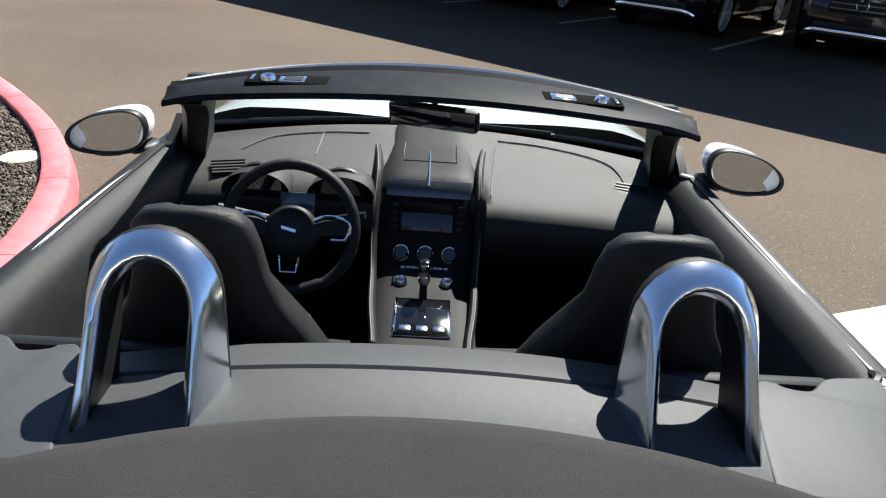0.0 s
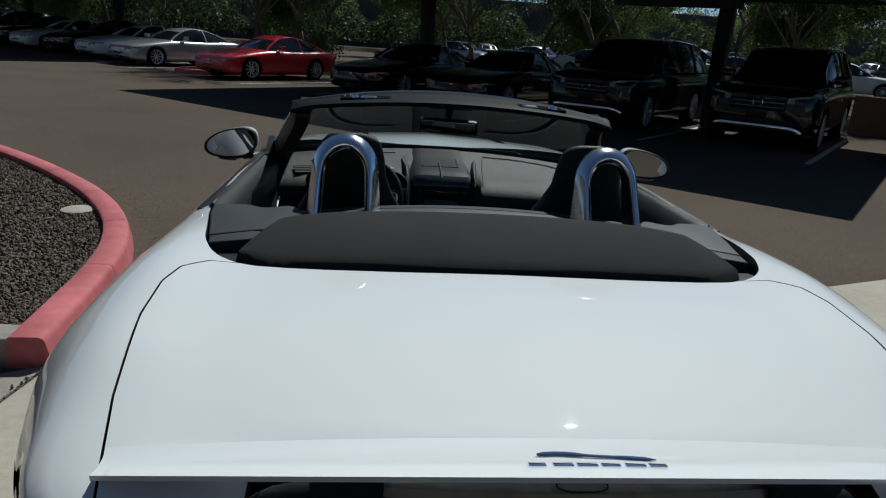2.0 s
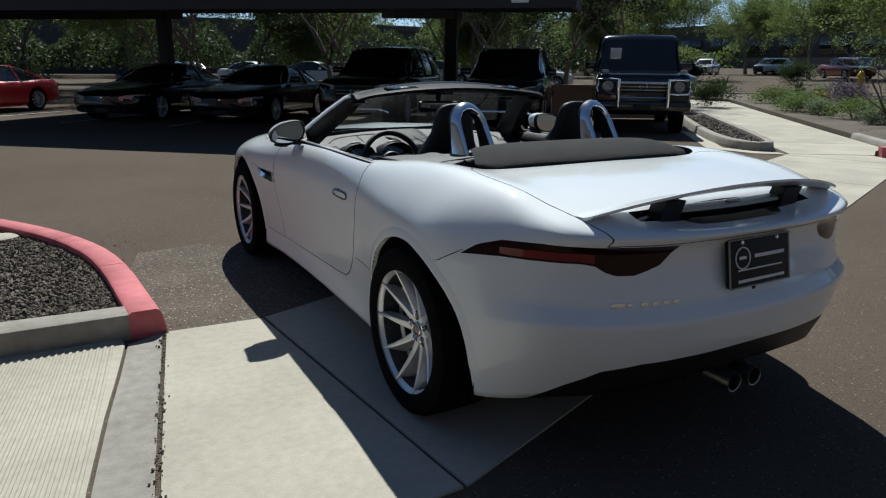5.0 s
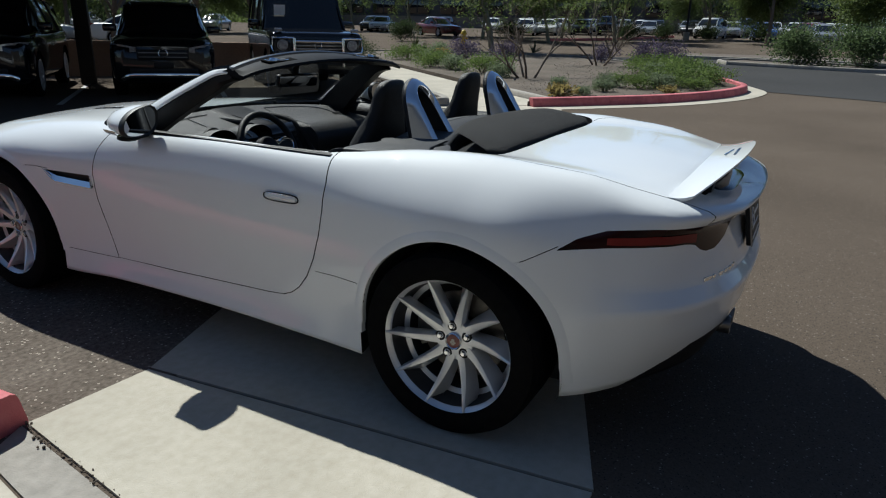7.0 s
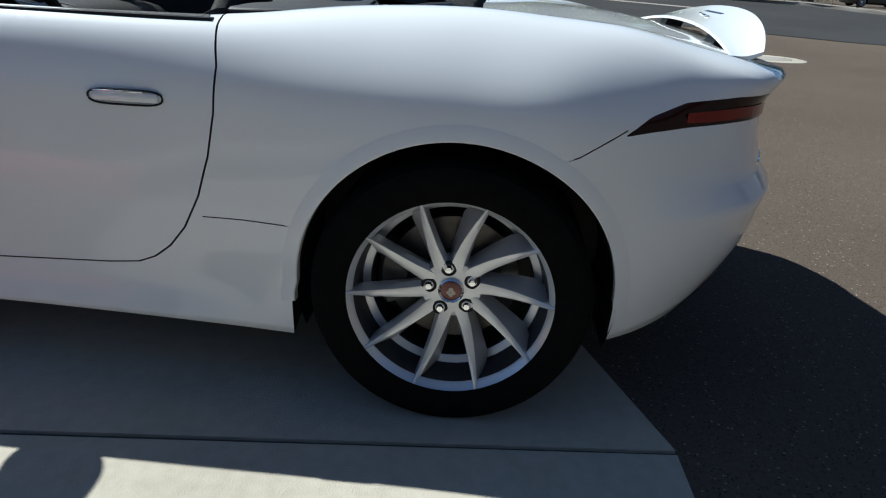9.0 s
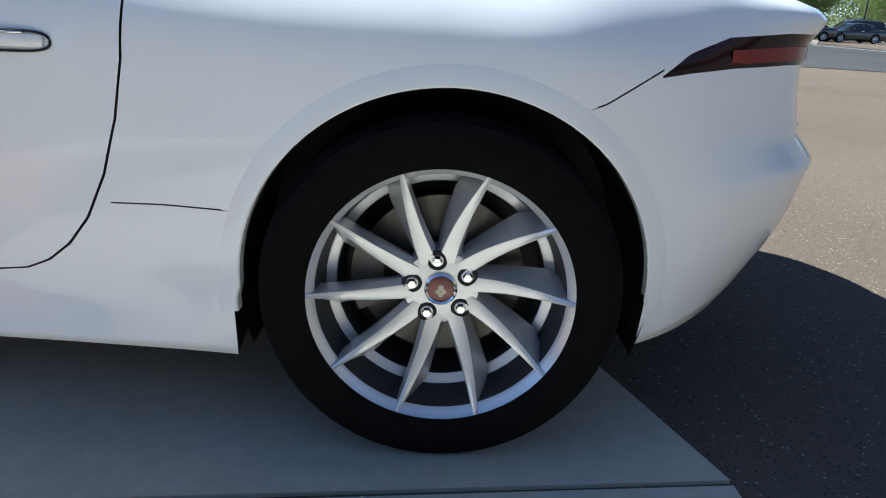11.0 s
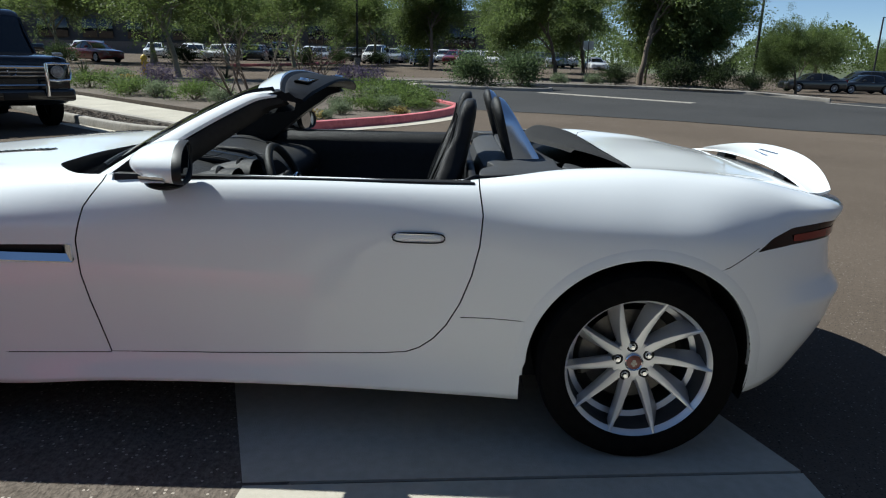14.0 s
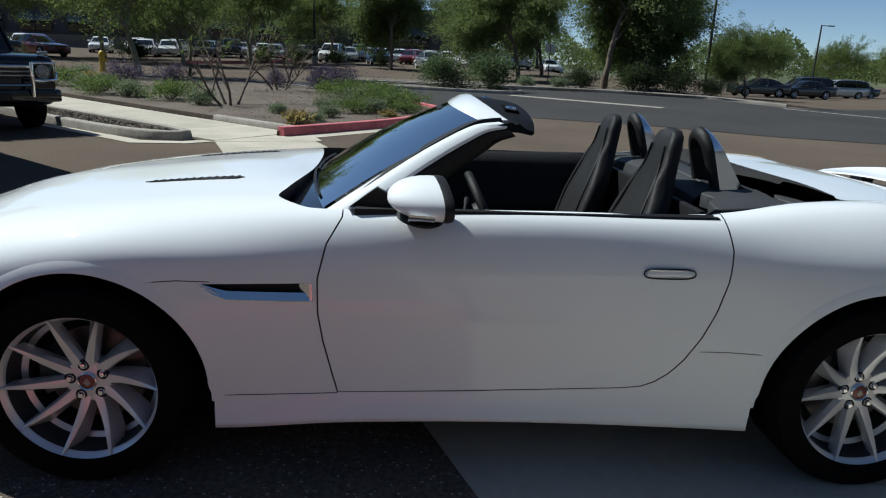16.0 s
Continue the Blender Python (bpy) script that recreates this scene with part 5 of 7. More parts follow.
for x in (-.066, .068):
    b = bmesh.new()
    lathe(b, [(0, .008), (.013, .008), (.016, .012), (.019, .008), (.02, 0)], 24, on_face(x, 1.36))
    part("start_button" if x < 0 else "mode_button", b, CHROME, car, "round chrome-ringed button")
b = bmesh.new()
box(b, -.078, -.085, -.002, .078, .075, .005, bevel=.004, m=on_face(0, 1.20))
plate = part("shift_plate", b, CHROME, car, "bright metal gear selector plate")
part("shift_inlay", boxed(-.070, -.078, .003, .070, .068, .0065, bevel=.002, m=on_face(0, 1.20)), GLOSS_BLACK, plate)
for i in range(3):
    part("console_switch", boxed(-.016, -.012, .004, .016, .012, .012, bevel=.003, m=on_face(-.045 + .045 * i, 1.14)), SILVER, car)
b = bmesh.new()
tube(b, [(0, 1.275, .62), (0, 1.285, .66), (0, 1.295, .70)], [.013, .011, .013], 12)
lever = part("gear_lever", b, GLOSS_BLACK, car, "black gear lever with a chrome face")
part("lever_face", boxed(-.012, 1.268, .675, .012, 1.276, .735, bevel=.004), CHROME, lever)
part("lever_grip", boxed(-.017, 1.274, .665, .017, 1.315, .742, bevel=.012), GLOSS_BLACK, lever)

# steering wheel, in its own plane: x across, y up, z to the driver
W = pose(-.366, 1.285, .818, 66, 0, 0)
b = bmesh.new()
rows = []
for a in np.linspace(0, 2 * math.pi, 64, endpoint=False):
    flat = .172 if math.sin(a) > -.86 else .166
    rows.append([((flat + .0155 * math.cos(t)) * math.cos(a), (flat + .0155 * math.cos(t)) * math.sin(a), .0165 * math.sin(t)) for t in np.linspace(0, 2 * math.pi, 12, endpoint=False)])
rows.append(rows[0])
grid(b, rows, closed=True)
b.transform(W)
wheel_rim = part("steering_wheel", tidy(b), LEATHER, car, "black leather steering wheel", 60)
b = bmesh.new()
lathe(b, [(0, .022), (.035, .021), (.062, .014), (.074, .0), (.074, -.03)], 40, W @ pose(0, -.012, 0))
part("horn_pad", b, BLACK, wheel_rim)
for s in (-1, 1):
    b = bmesh.new()
    rows = [[(s * r, y0 + h, z) for h, z in ((-.024, -.004), (-.02, .008), (.018, .010), (.024, -.004))] for r, y0 in ((.05, -.008), (.09, .004), (.13, .008), (.168, .002))]
    grid(b, rows, closed=True, cap=True)
    b.transform(W)
    part("spoke", b, BLACK, wheel_rim)
    b = bmesh.new()
    tube(b, spline([(s * .064, .022, .012), (s * .09, .033, .013), (s * .13, .032, .012), (s * .158, .018, .01), (s * .15, -.022, .008), (s * .11, -.026, .009)], 18), .0065, 8)
    b.transform(W)
    part("spoke_trim", b, CHROME, wheel_rim, "chrome spoke accent")
b = bmesh.new()
tube(b, [(-.026, -.075, .010), (-.022, -.118, .008), (.022, -.118, .008), (.026, -.075, .010)], .005, 8)
b.transform(W)
part("spoke_trim", b, CHROME, wheel_rim, "chrome lower spoke accent")
b = bmesh.new()
box(b, -.02, -.006, .026, .02, .002, .0275, m=W @ pose(0, 0, 0, 0, 0, -14))
part("badge", b, CHROME, wheel_rim, "small chrome emblem")
b = bmesh.new()
tube(b, [(-.372, 1.31, .80), (-.372, 1.52, .70)], .045, 16)
part("steering_column", b, BLACK, car)
for s in (-1, 1):
    b = bmesh.new()
    tube(b, [(-.372, 1.37, .795), (-.372 + s * .13, 1.35, .83), (-.372 + s * .20, 1.34, .845)], [.008, .007, .011], 8)
    part("stalk", b, BLACK, car)

# interior mirror
b = bmesh.new()
box(b, -.125, -.016, -.034, .125, .016, .034, bevel=.014, m=pose(.0, 1.411, 1.114, 13, 0, -14))
mir = part("rear_view_mirror", b, BLACK, car, "black rear-view mirror")
part("mirror_face", boxed(-.115, -.0185, -.027, .115, -.0165, .027, bevel=.0008, m=pose(.0, 1.411, 1.114, 13, 0, -14)), MIRROR, mir)
b = bmesh.new()
tube(b, [(0, 1.40, 1.21), (0, 1.42, 1.16), (0, 1.405, 1.115)], .016, 10)
part("mirror_stem", b, BLACK, mir)
part("sensor_housing", boxed(-.09, 1.40, 1.185, .10, 1.47, 1.21, bevel=.01), BLACK, car)

# ---- raised spoiler, tail details ----
rows = []
for u in np.linspace(-1, 1, 41):
    k = 1 - abs(u) ** 2.2
    front = Vector((.640 * u, -.622 - .036 * k, .896 + .046 * k))
    rear = Vector((.632 * u, -.700 - .105 * k, .908 + .077 * k))
    ring = []
    for f in np.linspace(0, 1, 9):
        p = front.lerp(rear, f)
        ring.append((p.x, p.y, p.z + .004 - .006 * math.sin(math.pi * f)))
    for f in np.linspace(1, 0, 9):
        p = front.lerp(rear, f)
        ring.append((p.x, p.y + .002 * f, p.z - .005 - .008 * math.sin(math.pi * f)))
    rows.append(ring)
spoiler = part("spoiler", grid(bmesh.new(), rows, closed=True, cap=True), PAINT, car, "white raised rear spoiler", 40)
for s in (-1, 1):
    b = bmesh.new()
    rows = [[(s * .31 + dx, y + dy, z) for dx, dy in ((-.046, -.03), (.046, -.03), (.046, .03), (-.046, .03))] for y, z in ((-.685, .860), (-.692, .90), (-.705, .935))]
    part("spoiler_strut", grid(b, rows, closed=True, cap=True), BLACK, spoiler, "black spoiler strut")
rows = []
for x in np.linspace(-.44, .44, 33):
    k = (1 - (abs(x) / .442) ** 8) ** .5
    rows.append([(x, -.708, .840), (x, -.712, .846 + .004 * k), (x, -.705, .852 + .010 * k), (x, -.690, .860 + .016 * k), (x, -.672, .862 + .022 * k), (x, -.655, .864 + .022 * k), (x, -.652, .835)])
part("spoiler_tray", grid(bmesh.new(), rows, closed=True, cap=True), GLOSS_BLACK, car, "gloss black tray below the spoiler", 40)
rows = [[(x, y + .014 * (x / .27) ** 2, z) for y, z in ((-.672, .905), (-.700, .909), (-.722, .903), (-.725, .890), (-.672, .890))] for x in np.linspace(-.27, .27, 17)]
light = part("brake_light", grid(bmesh.new(), rows, closed=True, cap=True), STEEL, car, "dull silver strip with the high brake light")
b = bmesh.new()
tube(b, [(.035 * math.copysign(abs(math.cos(a)) ** .6, math.cos(a)), -.711 + .010 * math.sin(a), .9085 + .0026 * math.sin(a)) for a in np.linspace(0, 2 * math.pi, 33)], .0012, 5)
part("light_seam", b, BLACK, light)
rows = []
for x in np.linspace(-.235, .235, 25):
    k = (1 - (abs(x) / .24) ** 5) ** .5
    rows.append([(x, -.690, .850), (x, -.712 - .055 * k, .850 + .002 * k), (x, -.716 - .064 * k, .857), (x, -.712 - .056 * k, .864 + .003 * k), (x, -.700, .872 + .006 * k), (x, -.688, .874 + .006 * k)])
part("plate_shroud", grid(bmesh.new(), rows, closed=True, cap=True), GLOSS_BLACK, car, "gloss black rounded shroud", 50)
# lettering as bars
tail_tree = BVHTree.FromPolygons([v.co for v in body.data.vertices], [list(p.vertices) for p in body.data.polygons])


def tail_y(x, z):
    """Where the tail's surface lies at (x, z)."""
    got = tail_tree.ray_cast(Vector((x, -2, z)), Vector((0, 1, 0)))[0]
    return got.y if got else -.8


for i, w in enumerate((.022, .026, .026, .024, .026, .022)):
    part("badge_bar", boxed(0, -.0055, -.001, w, .0055, .003, bevel=.001, m=pose(-.088 + .031 * i, -.752, .9675, -14)), CHROME, car, "chrome badge bar")
b = bmesh.new()
tube(b, spline([(-.07, -.718, .9605), (-.04, -.715, .960), (.0, -.722, .962), (.04, -.725, .962), (.085, -.731, .963)], 14), [.002] + [.0045] * 5 + [.003] * 4 + [.004] * 3 + [.001], 6, .5)
part("badge_emblem", b, CHROME, car, "slim chrome emblem")
for i, w in enumerate((.050, .016, .026, .024, .022, .022)):
    x = -.618 + .040 * i + (.014 if i else 0)
    x += .025
    y = tail_y(x + w / 2, .632)
    part("model_badge", boxed(-w / 2, -.004, -.007, w / 2, .004, .007, bevel=.002, m=pose(x + w / 2, y, .632, 0, 0, math.degrees(math.atan2(tail_y(x + w, .632) - tail_y(x, .632), w)))), CHROME, car, "chrome badge bar")
b = bmesh.new()
box(b, -.155, -.872, .635, .155, -.852, .797, bevel=.006)
plate = part("number_plate", b, BLACK, car, "black dealer plate in a chrome frame")
WHITE = material("plate_white", (.75, .75, .75), .5, color2=(.65, .65, .65), scale=40)
b = bmesh.new()
for p, q in (((-.155, .797), (.155, .797)), ((.155, .797), (.155, .635)), ((.155, .635), (-.155, .635)), ((-.155, .635), (-.155, .797))):
    tube(b, [(p[0], -.871, p[1]), (q[0], -.871, q[1])], .0032, 6)
part("plate_frame", b, STEEL, plate)
b = bmesh.new()
tube(b, [(-.09 + .036 * math.cos(a), -.8725, .733 + .036 * math.sin(a)) for a in np.linspace(0, 2 * math.pi, 30)], .003, 5)
box(b, -.108, -.8735, .729, -.072, -.872, .739)
part("plate_emblem", b, WHITE, plate, "white ring emblem")
for x0, z0, x1, z1 in ((-.03, .728, .125, .740), (-.115, .690, .115, .695), (-.115, .650, .125, .660)):
    part("plate_bar", boxed(x0, -.8735, z0, x1, -.872, z1), WHITE, plate)
for x in (-.09, .09):
    b = bmesh.new()
    lathe(b, [(0, .004), (.006, .003), (.008, 0)], 12, pose(x, -.872, .785, 90))
    part("plate_screw", b, CHROME, plate)
plate.matrix_basis = Matrix.Translation((-.006, -.842, .727)) @ Matrix.Rotation(radians(-10), 4, "X") @ Matrix.Translation((0, .862, -.716))
b = bmesh.new()
lathe(b, [(0, .004), (.009, .003), (.011, 0)], 16, pose(-.012, tail_y(-.012, .632) + .001, .632, 90))
part("reversing_camera", b, BLACK, car)
for x in (-.055, .055):
    b = bmesh.new()
    lathe(b, [(.032, 0), (.032, .11), (.036, .112), (.038, .10), (.036, 0)], 32, pose(x + .03, -.72, .268, 90))
    part("exhaust_tip", b, STEEL, car, "round dull metal exhaust tip")
# bonnet louvres: a slim black panel with fine slats
for s in (-1, 1):
    at = lambda f: s * (.376 - .012 * f)
    lift = lambda f: tail_tree.ray_cast(Vector((at(f), 2.20 + .37 * f, 1.5)), Vector((0, 0, -1)))[0].z
    rows = []
    for f in np.linspace(0, 1, 15):
        y = 2.20 + .37 * f
        w = .030 * (1 - .55 * f) * (1 - (2 * f - 1) ** 8) ** .5 + .002
        z = lift(f)
        x = at(f)
        rows.append([(x - w, y, z - .004), (x - w * .8, y, z + .0025), (x + w * .8, y, z + .0025), (x + w, y, z - .004)])
    panel = part("bonnet_louvre", grid(bmesh.new(), rows, closed=True, cap=True), BLACK, car, "black slatted bonnet louvre")
    for i in range(12):
        y = 2.225 + .028 * i
        f = (y - 2.20) / .37
        w = .024 * (1 - .55 * f)
        part("slat", boxed(-w, -.006, 0, w, .006, .004, m=pose(at(f), y, lift(f) + .0005, -8)), BLACK, panel)

# ---- parked cars ----
GLASS_DARK = material("tinted_glass", (.008, .009, .010), .04, coat=.3, color2=(.012, .013, .014), scale=3, spec=.6)
LAMP = material("headlamp", (.30, .31, .33), .08, coat=1.0, color2=(.10, .10, .11), scale=22)
PAINTS = {
    "black": material("black_paint", (.005, .0055, .007), .12, coat=.5, color2=(.009, .010, .013), scale=3, spec=.3),
    "navy": material("dark_blue_paint", (.010, .013, .022), .25, coat=1.0, color2=(.014, .018, .03), scale=3),
    "silver": material("silver_paint", (.42, .43, .44), .3, metal=.5, coat=1.0, color2=(.46, .47, .48), scale=3),
    "white": material("parked_white_paint", (.68, .69, .69), .35, coat=1.0, color2=(.72, .72, .72), scale=3),
    "red": material("red_paint", (.56, .008, .022), .3, coat=.7, color2=(.60, .011, .026), scale=3),
    "maroon": material("maroon_paint", (.13, .012, .018), .3, coat=1.0, color2=(.16, .016, .02), scale=3),
    "grey": material("grey_paint", (.014, .015, .017), .3, metal=.2, coat=.6, color2=(.018, .019, .021), scale=3),
    "blue": material("blue_paint", (.03, .09, .28), .3, coat=1.0, color2=(.035, .1, .3), scale=3),
}
# front at y = 0, facing +y; body rows: y, half width, top, bottom; cabin rows: y, half width and height of its foot and roof
KINDS = {
    "suv": dict(body=[(0, .70, .92, .40), (-.12, .86, 1.02, .30), (-.45, .93, 1.08, .24), (-1.3, .945, 1.14, .24), (-1.75, .945, 1.16, .24), (-3.2, .945, 1.17, .24), (-4.5, .96, 1.17, .27), (-4.95, .90, 1.12, .34), (-5.05, .82, 1.0, .42)],
                cabin=[(-1.28, .80, 1.12, .80, 1.13), (-1.55, .86, 1.14, .70, 1.36), (-2.05, .90, 1.15, .68, 1.70), (-2.7, .91, 1.16, .69, 1.77), (-4.0, .91, 1.16, .69, 1.76), (-4.75, .88, 1.15, .68, 1.66), (-4.98, .84, 1.10, .80, 1.14)], wheels=(-.92, -4.0), r=.385, pillars=(-2.75, -3.75)),
    "coupe": dict(body=[(0, .60, .58, .32), (-.12, .82, .68, .22), (-.5, .92, .76, .18), (-1.2, .95, .86, .18), (-1.7, .95, .90, .18), (-3.0, .95, .90, .18), (-3.9, .95, .92, .20), (-4.5, .86, .88, .28), (-4.62, .74, .76, .36)],
                  cabin=[(-1.55, .78, .88, .76, .885), (-1.9, .82, .89, .62, 1.10), (-2.4, .84, .90, .57, 1.30), (-3.0, .84, .90, .56, 1.32), (-3.6, .80, .91, .52, 1.18), (-4.25, .66, .92, .58, .93)], wheels=(-.90, -3.55), r=.335, pillars=(-2.95,)),
    "saloon": dict(body=[(0, .64, .66, .34), (-.12, .84, .76, .24), (-.5, .91, .84, .20), (-1.25, .93, .93, .20), (-1.7, .93, .96, .20), (-3.2, .93, .97, .20), (-4.3, .91, 1.0, .22), (-4.72, .84, .95, .30), (-4.8, .74, .82, .38)],
                   cabin=[(-1.35, .78, .95, .76, .955), (-1.7, .82, .96, .64, 1.16), (-2.25, .85, .97, .60, 1.42), (-3.1, .85, .97, .60, 1.43), (-3.7, .80, .98, .57, 1.28), (-4.2, .72, .99, .66, 1.0)], wheels=(-.90, -3.75), r=.335, pillars=(-2.75,)),
    "offroader": dict(body=[(0, .80, 1.06, .52), (-.05, .86, 1.14, .42), (-.35, .88, 1.18, .38), (-1.2, .88, 1.21, .38), (-1.5, .88, 1.21, .38), (-3.0, .88, 1.21, .38), (-4.4, .88, 1.21, .42), (-4.5, .86, 1.18, .46)],
                      cabin=[(-1.42, .84, 1.19, .83, 1.20), (-1.62, .85, 1.21, .76, 1.60), (-1.82, .86, 1.21, .745, 1.90), (-2.2, .86, 1.21, .745, 1.95), (-4.2, .86, 1.21, .745, 1.95), (-4.46, .84, 1.2, .73, 1.90), (-4.5, .84, 1.19, .82, 1.22)], wheels=(-.80, -3.65), r=.40, pillars=(-2.45, -3.5)),
    "minivan": dict(body=[(0, .66, .72, .36), (-.15, .88, .86, .26), (-.55, .96, .98, .22), (-1.1, .98, 1.08, .22), (-3.4, .98, 1.12, .22), (-4.7, .96, 1.12, .25), (-5.05, .88, 1.05, .34)],
                    cabin=[(-.85, .82, 1.02, .80, 1.03), (-1.3, .88, 1.07, .72, 1.36), (-1.95, .91, 1.1, .68, 1.70), (-2.7, .91, 1.11, .68, 1.76), (-4.2, .91, 1.11, .68, 1.74), (-4.85, .88, 1.1, .70, 1.58), (-5.0, .85, 1.06, .82, 1.1)], wheels=(-.95, -3.95), r=.34, pillars=(-2.5, -3.6)),
}


def road_wheel(r, silver):
    w = thing("wheel")
    b = bmesh.new()
    lathe(b, [(r * .70, -.10), (r * .80, -.115), (r * .96, -.105), (r, -.08), (r, .08), (r * .96, .105), (r * .80, .115), (r * .70, .10)], 32)
    part("tyre", b, RUBBER, w)
    b = bmesh.new()
    lathe(b, [(r * .71, .10), (r * .74, .112), (r * .68, .095), (r * .66, .0)], 32)
    for i in range(10):
        a = radians(36 * i)
        rows = [[(q * math.cos(a + e / q), q * math.sin(a + e / q), z) for e, z in ((-h, .075), (0, .095), (h, .075), (0, .04))] for q, h in ((.05, .02), (r * .4, .018), (r * .69, .026))]
        grid(b, rows, closed=True, cap=True)
    lathe(b, [(0, .095), (.06, .09), (.075, .06)], 20)
    part("rim", b, RIM if silver else STEEL, w)
    b = bmesh.new()
    lathe(b, [(0, .01), (r * .68, .01)], 24)
    part("brake", b, BLACK, w)
    return w


def parked_car(kind, paint, label, at, group="", grille="mesh", nose_dir=1):
    k = KINDS[kind]
    ob = thing("parked_car" if kind != "offroader" else "offroad_vehicle", None, label, "car", group)
    P = PAINTS[paint]
    rows = []
    ctrl = np.array(k["body"])
    ctrl = spline(ctrl, 36)
    for y, w, zt, zb in ctrl:
        h = zt - zb
        box_like = kind == "offroader"
        sec = ([(.0, zb), (.80 * w, zb), (.97 * w, zb + .06), (w, zb + .3 * h), (w, zb + .62 * h), (.985 * w, zt - .06), (.95 * w, zt - .01), (.6 * w, zt + .005), (0, zt + .01)] if box_like else
               [(.0, zb), (.80 * w, zb), (.95 * w, zb + .07 * h), (.995 * w, zb + .35 * h), (w, zb + .58 * h), (.975 * w, zt - .16 * h), (.90 * w, zt - .04 * h), (.55 * w, zt + .03 * h), (0, zt + .04 * h)])
        half = spline(sec, 22)
        rows.append([(-x, y, z) for x, z in half[::-1]] + [(x, y, z) for x, z in half[1:-1]])
    b = grid(bmesh.new(), rows, closed=True, cap=True)
    bmesh.ops.recalc_face_normals(b, faces=b.faces)
    mesh = to_mesh(b)
    wide = max(a[1] for a in k["body"])
    r = k["r"]
    for y in k["wheels"]:
        for s in (-1, 1):
            c = bmesh.new()
            lathe(c, [(0, -.16), (r + .055, -.16), (r + .055, .25), (0, .25)], 28, pose(s * (wide - .10), y, r, 0, 90 * s, 0))
            mesh = carve(mesh, to_mesh(c))
    soften(mesh, 40)
    mesh.materials.clear()
    grow("body", mesh, P, ob)
    # cabin
    rows, roof = [], []
    for y, wb, zb, wt, zt in spline(k["cabin"], 26):
        rows.append([(-wb, y, zb - .03), (-wb * .55 - wt * .45, y, zb + .45 * (zt - zb)), (-wt, y, zt - .03), (-wt * .9, y, zt), (0, y, zt + .02), (wt * .9, y, zt), (wt, y, zt - .03), (wb * .55 + wt * .45, y, zb + .45 * (zt - zb)), (wb, y, zb - .03)])
    part("glasshouse", grid(bmesh.new(), rows), GLASS_DARK, ob, "", 50)
    tall = max(c[4] for c in k["cabin"])
    roof = [[(x * 1.004, y, z + .008) for x, y, z in (q[2], q[3], q[4], q[5], q[6])] for q in rows if q[4][2] > tall - .13]
    part("roof", grid(bmesh.new(), roof), P, ob, "", 50)
    for s in (-1, 1):
        b = bmesh.new()
        i0 = next(i for i, q in enumerate(rows) if q[4][2] > tall - .13)
        idx = 2 if s < 0 else 6
        foot = rows[0][0] if s < 0 else rows[0][8]
        side = [Vector(rows[i][idx]) for i in range(0, i0 + 1)]
        tube(b, [Vector(foot)] + side[1:], .035, 6)
        part("front_pillar", b, P, ob)
        last = len(rows) - 1 - next(i for i, q in enumerate(rows[::-1]) if q[4][2] > tall - .13)
        b = bmesh.new()
        tube(b, [Vector(rows[i][idx]) for i in range(last, len(rows))], .05, 6)
        part("rear_pillar", b, P, ob)
        for y in k["pillars"]:
            q = min(rows, key=lambda t: abs(t[0][1] - y))
            pts = [q[0], q[1], q[2]] if s < 0 else [q[8], q[7], q[6]]
            b = bmesh.new()
            tube(b, [Vector(p) + Vector((s * .004, 0, 0)) for p in pts], .032, 6, .6)
            part("door_pillar", b, BLACK if kind in ("suv", "saloon", "minivan") else P, ob)
        # door mirror
        ym = k["cabin"][1][0] - .12
        zm = k["cabin"][1][2] + .08
        b = bmesh.new()
        x = k["cabin"][1][1]
        box(b, min(s * x, s * (x + .25)), ym - .10, zm - .05, max(s * x, s * (x + .25)), ym + .02, zm + .09, bevel=.03)
        part("door_mirror", b, P, ob)
        # headlamp and tail lamp
        zt = float(np.interp(.2, [0, .12, .5], [a[2] for a in k["body"][:3]]))
        b = bmesh.new()
        if kind == "offroader":
            lathe(b, [(0, .05), (.07, .045), (.085, .03), (.10, .03), (.10, -.04)], 24, pose(s * .66, .0, .93, -90))
        else:
            rows2 = [[(s * x, y + .05, z) for z in (z0, (z0 + z1) / 2, z1)] for x, y, z0, z1 in ((wide * .48, -.035, zt - .19, zt - .11), (wide * .62, -.055, zt - .20, zt - .08), (wide * .78, -.11, zt - .18, zt - .06), (wide * .88, -.22, zt - .14, zt - .05), (wide * .94, -.40, zt - .09, zt - .05))]
            rows2 = [r_ + [(r_[2][0] * .94, r_[2][1] - .06, r_[2][2]), (r_[0][0] * .94, r_[0][1] - .06, r_[0][2])] for r_ in rows2]
            grid(b, rows2, closed=True, cap=True)
        part("headlamp", b, LAMP, ob, "clear headlamp")
        b = bmesh.new()
        end = k["body"][-1][0]
        box(b, min(s * wide * .60, s * wide * .86), end - .01, .78 if kind != "coupe" else .68, max(s * wide * .60, s * wide * .86), end + .22, .98 if kind != "coupe" else .80, bevel=.03)
        part("tail_lamp", b, REDLENS, ob)
        b = bmesh.new()
        box(b, min(s * (wide - .015), s * (wide + .012)), k["pillars"][0] + .05, .86 if kind != "coupe" else .72, max(s * (wide - .015), s * (wide + .012)), k["pillars"][0] + .24, .895 if kind != "coupe" else .75, bevel=.01)
        part("door_handle", b, CHROME if kind != "coupe" else P, ob)
    # front end
    zt = k["body"][1][2]
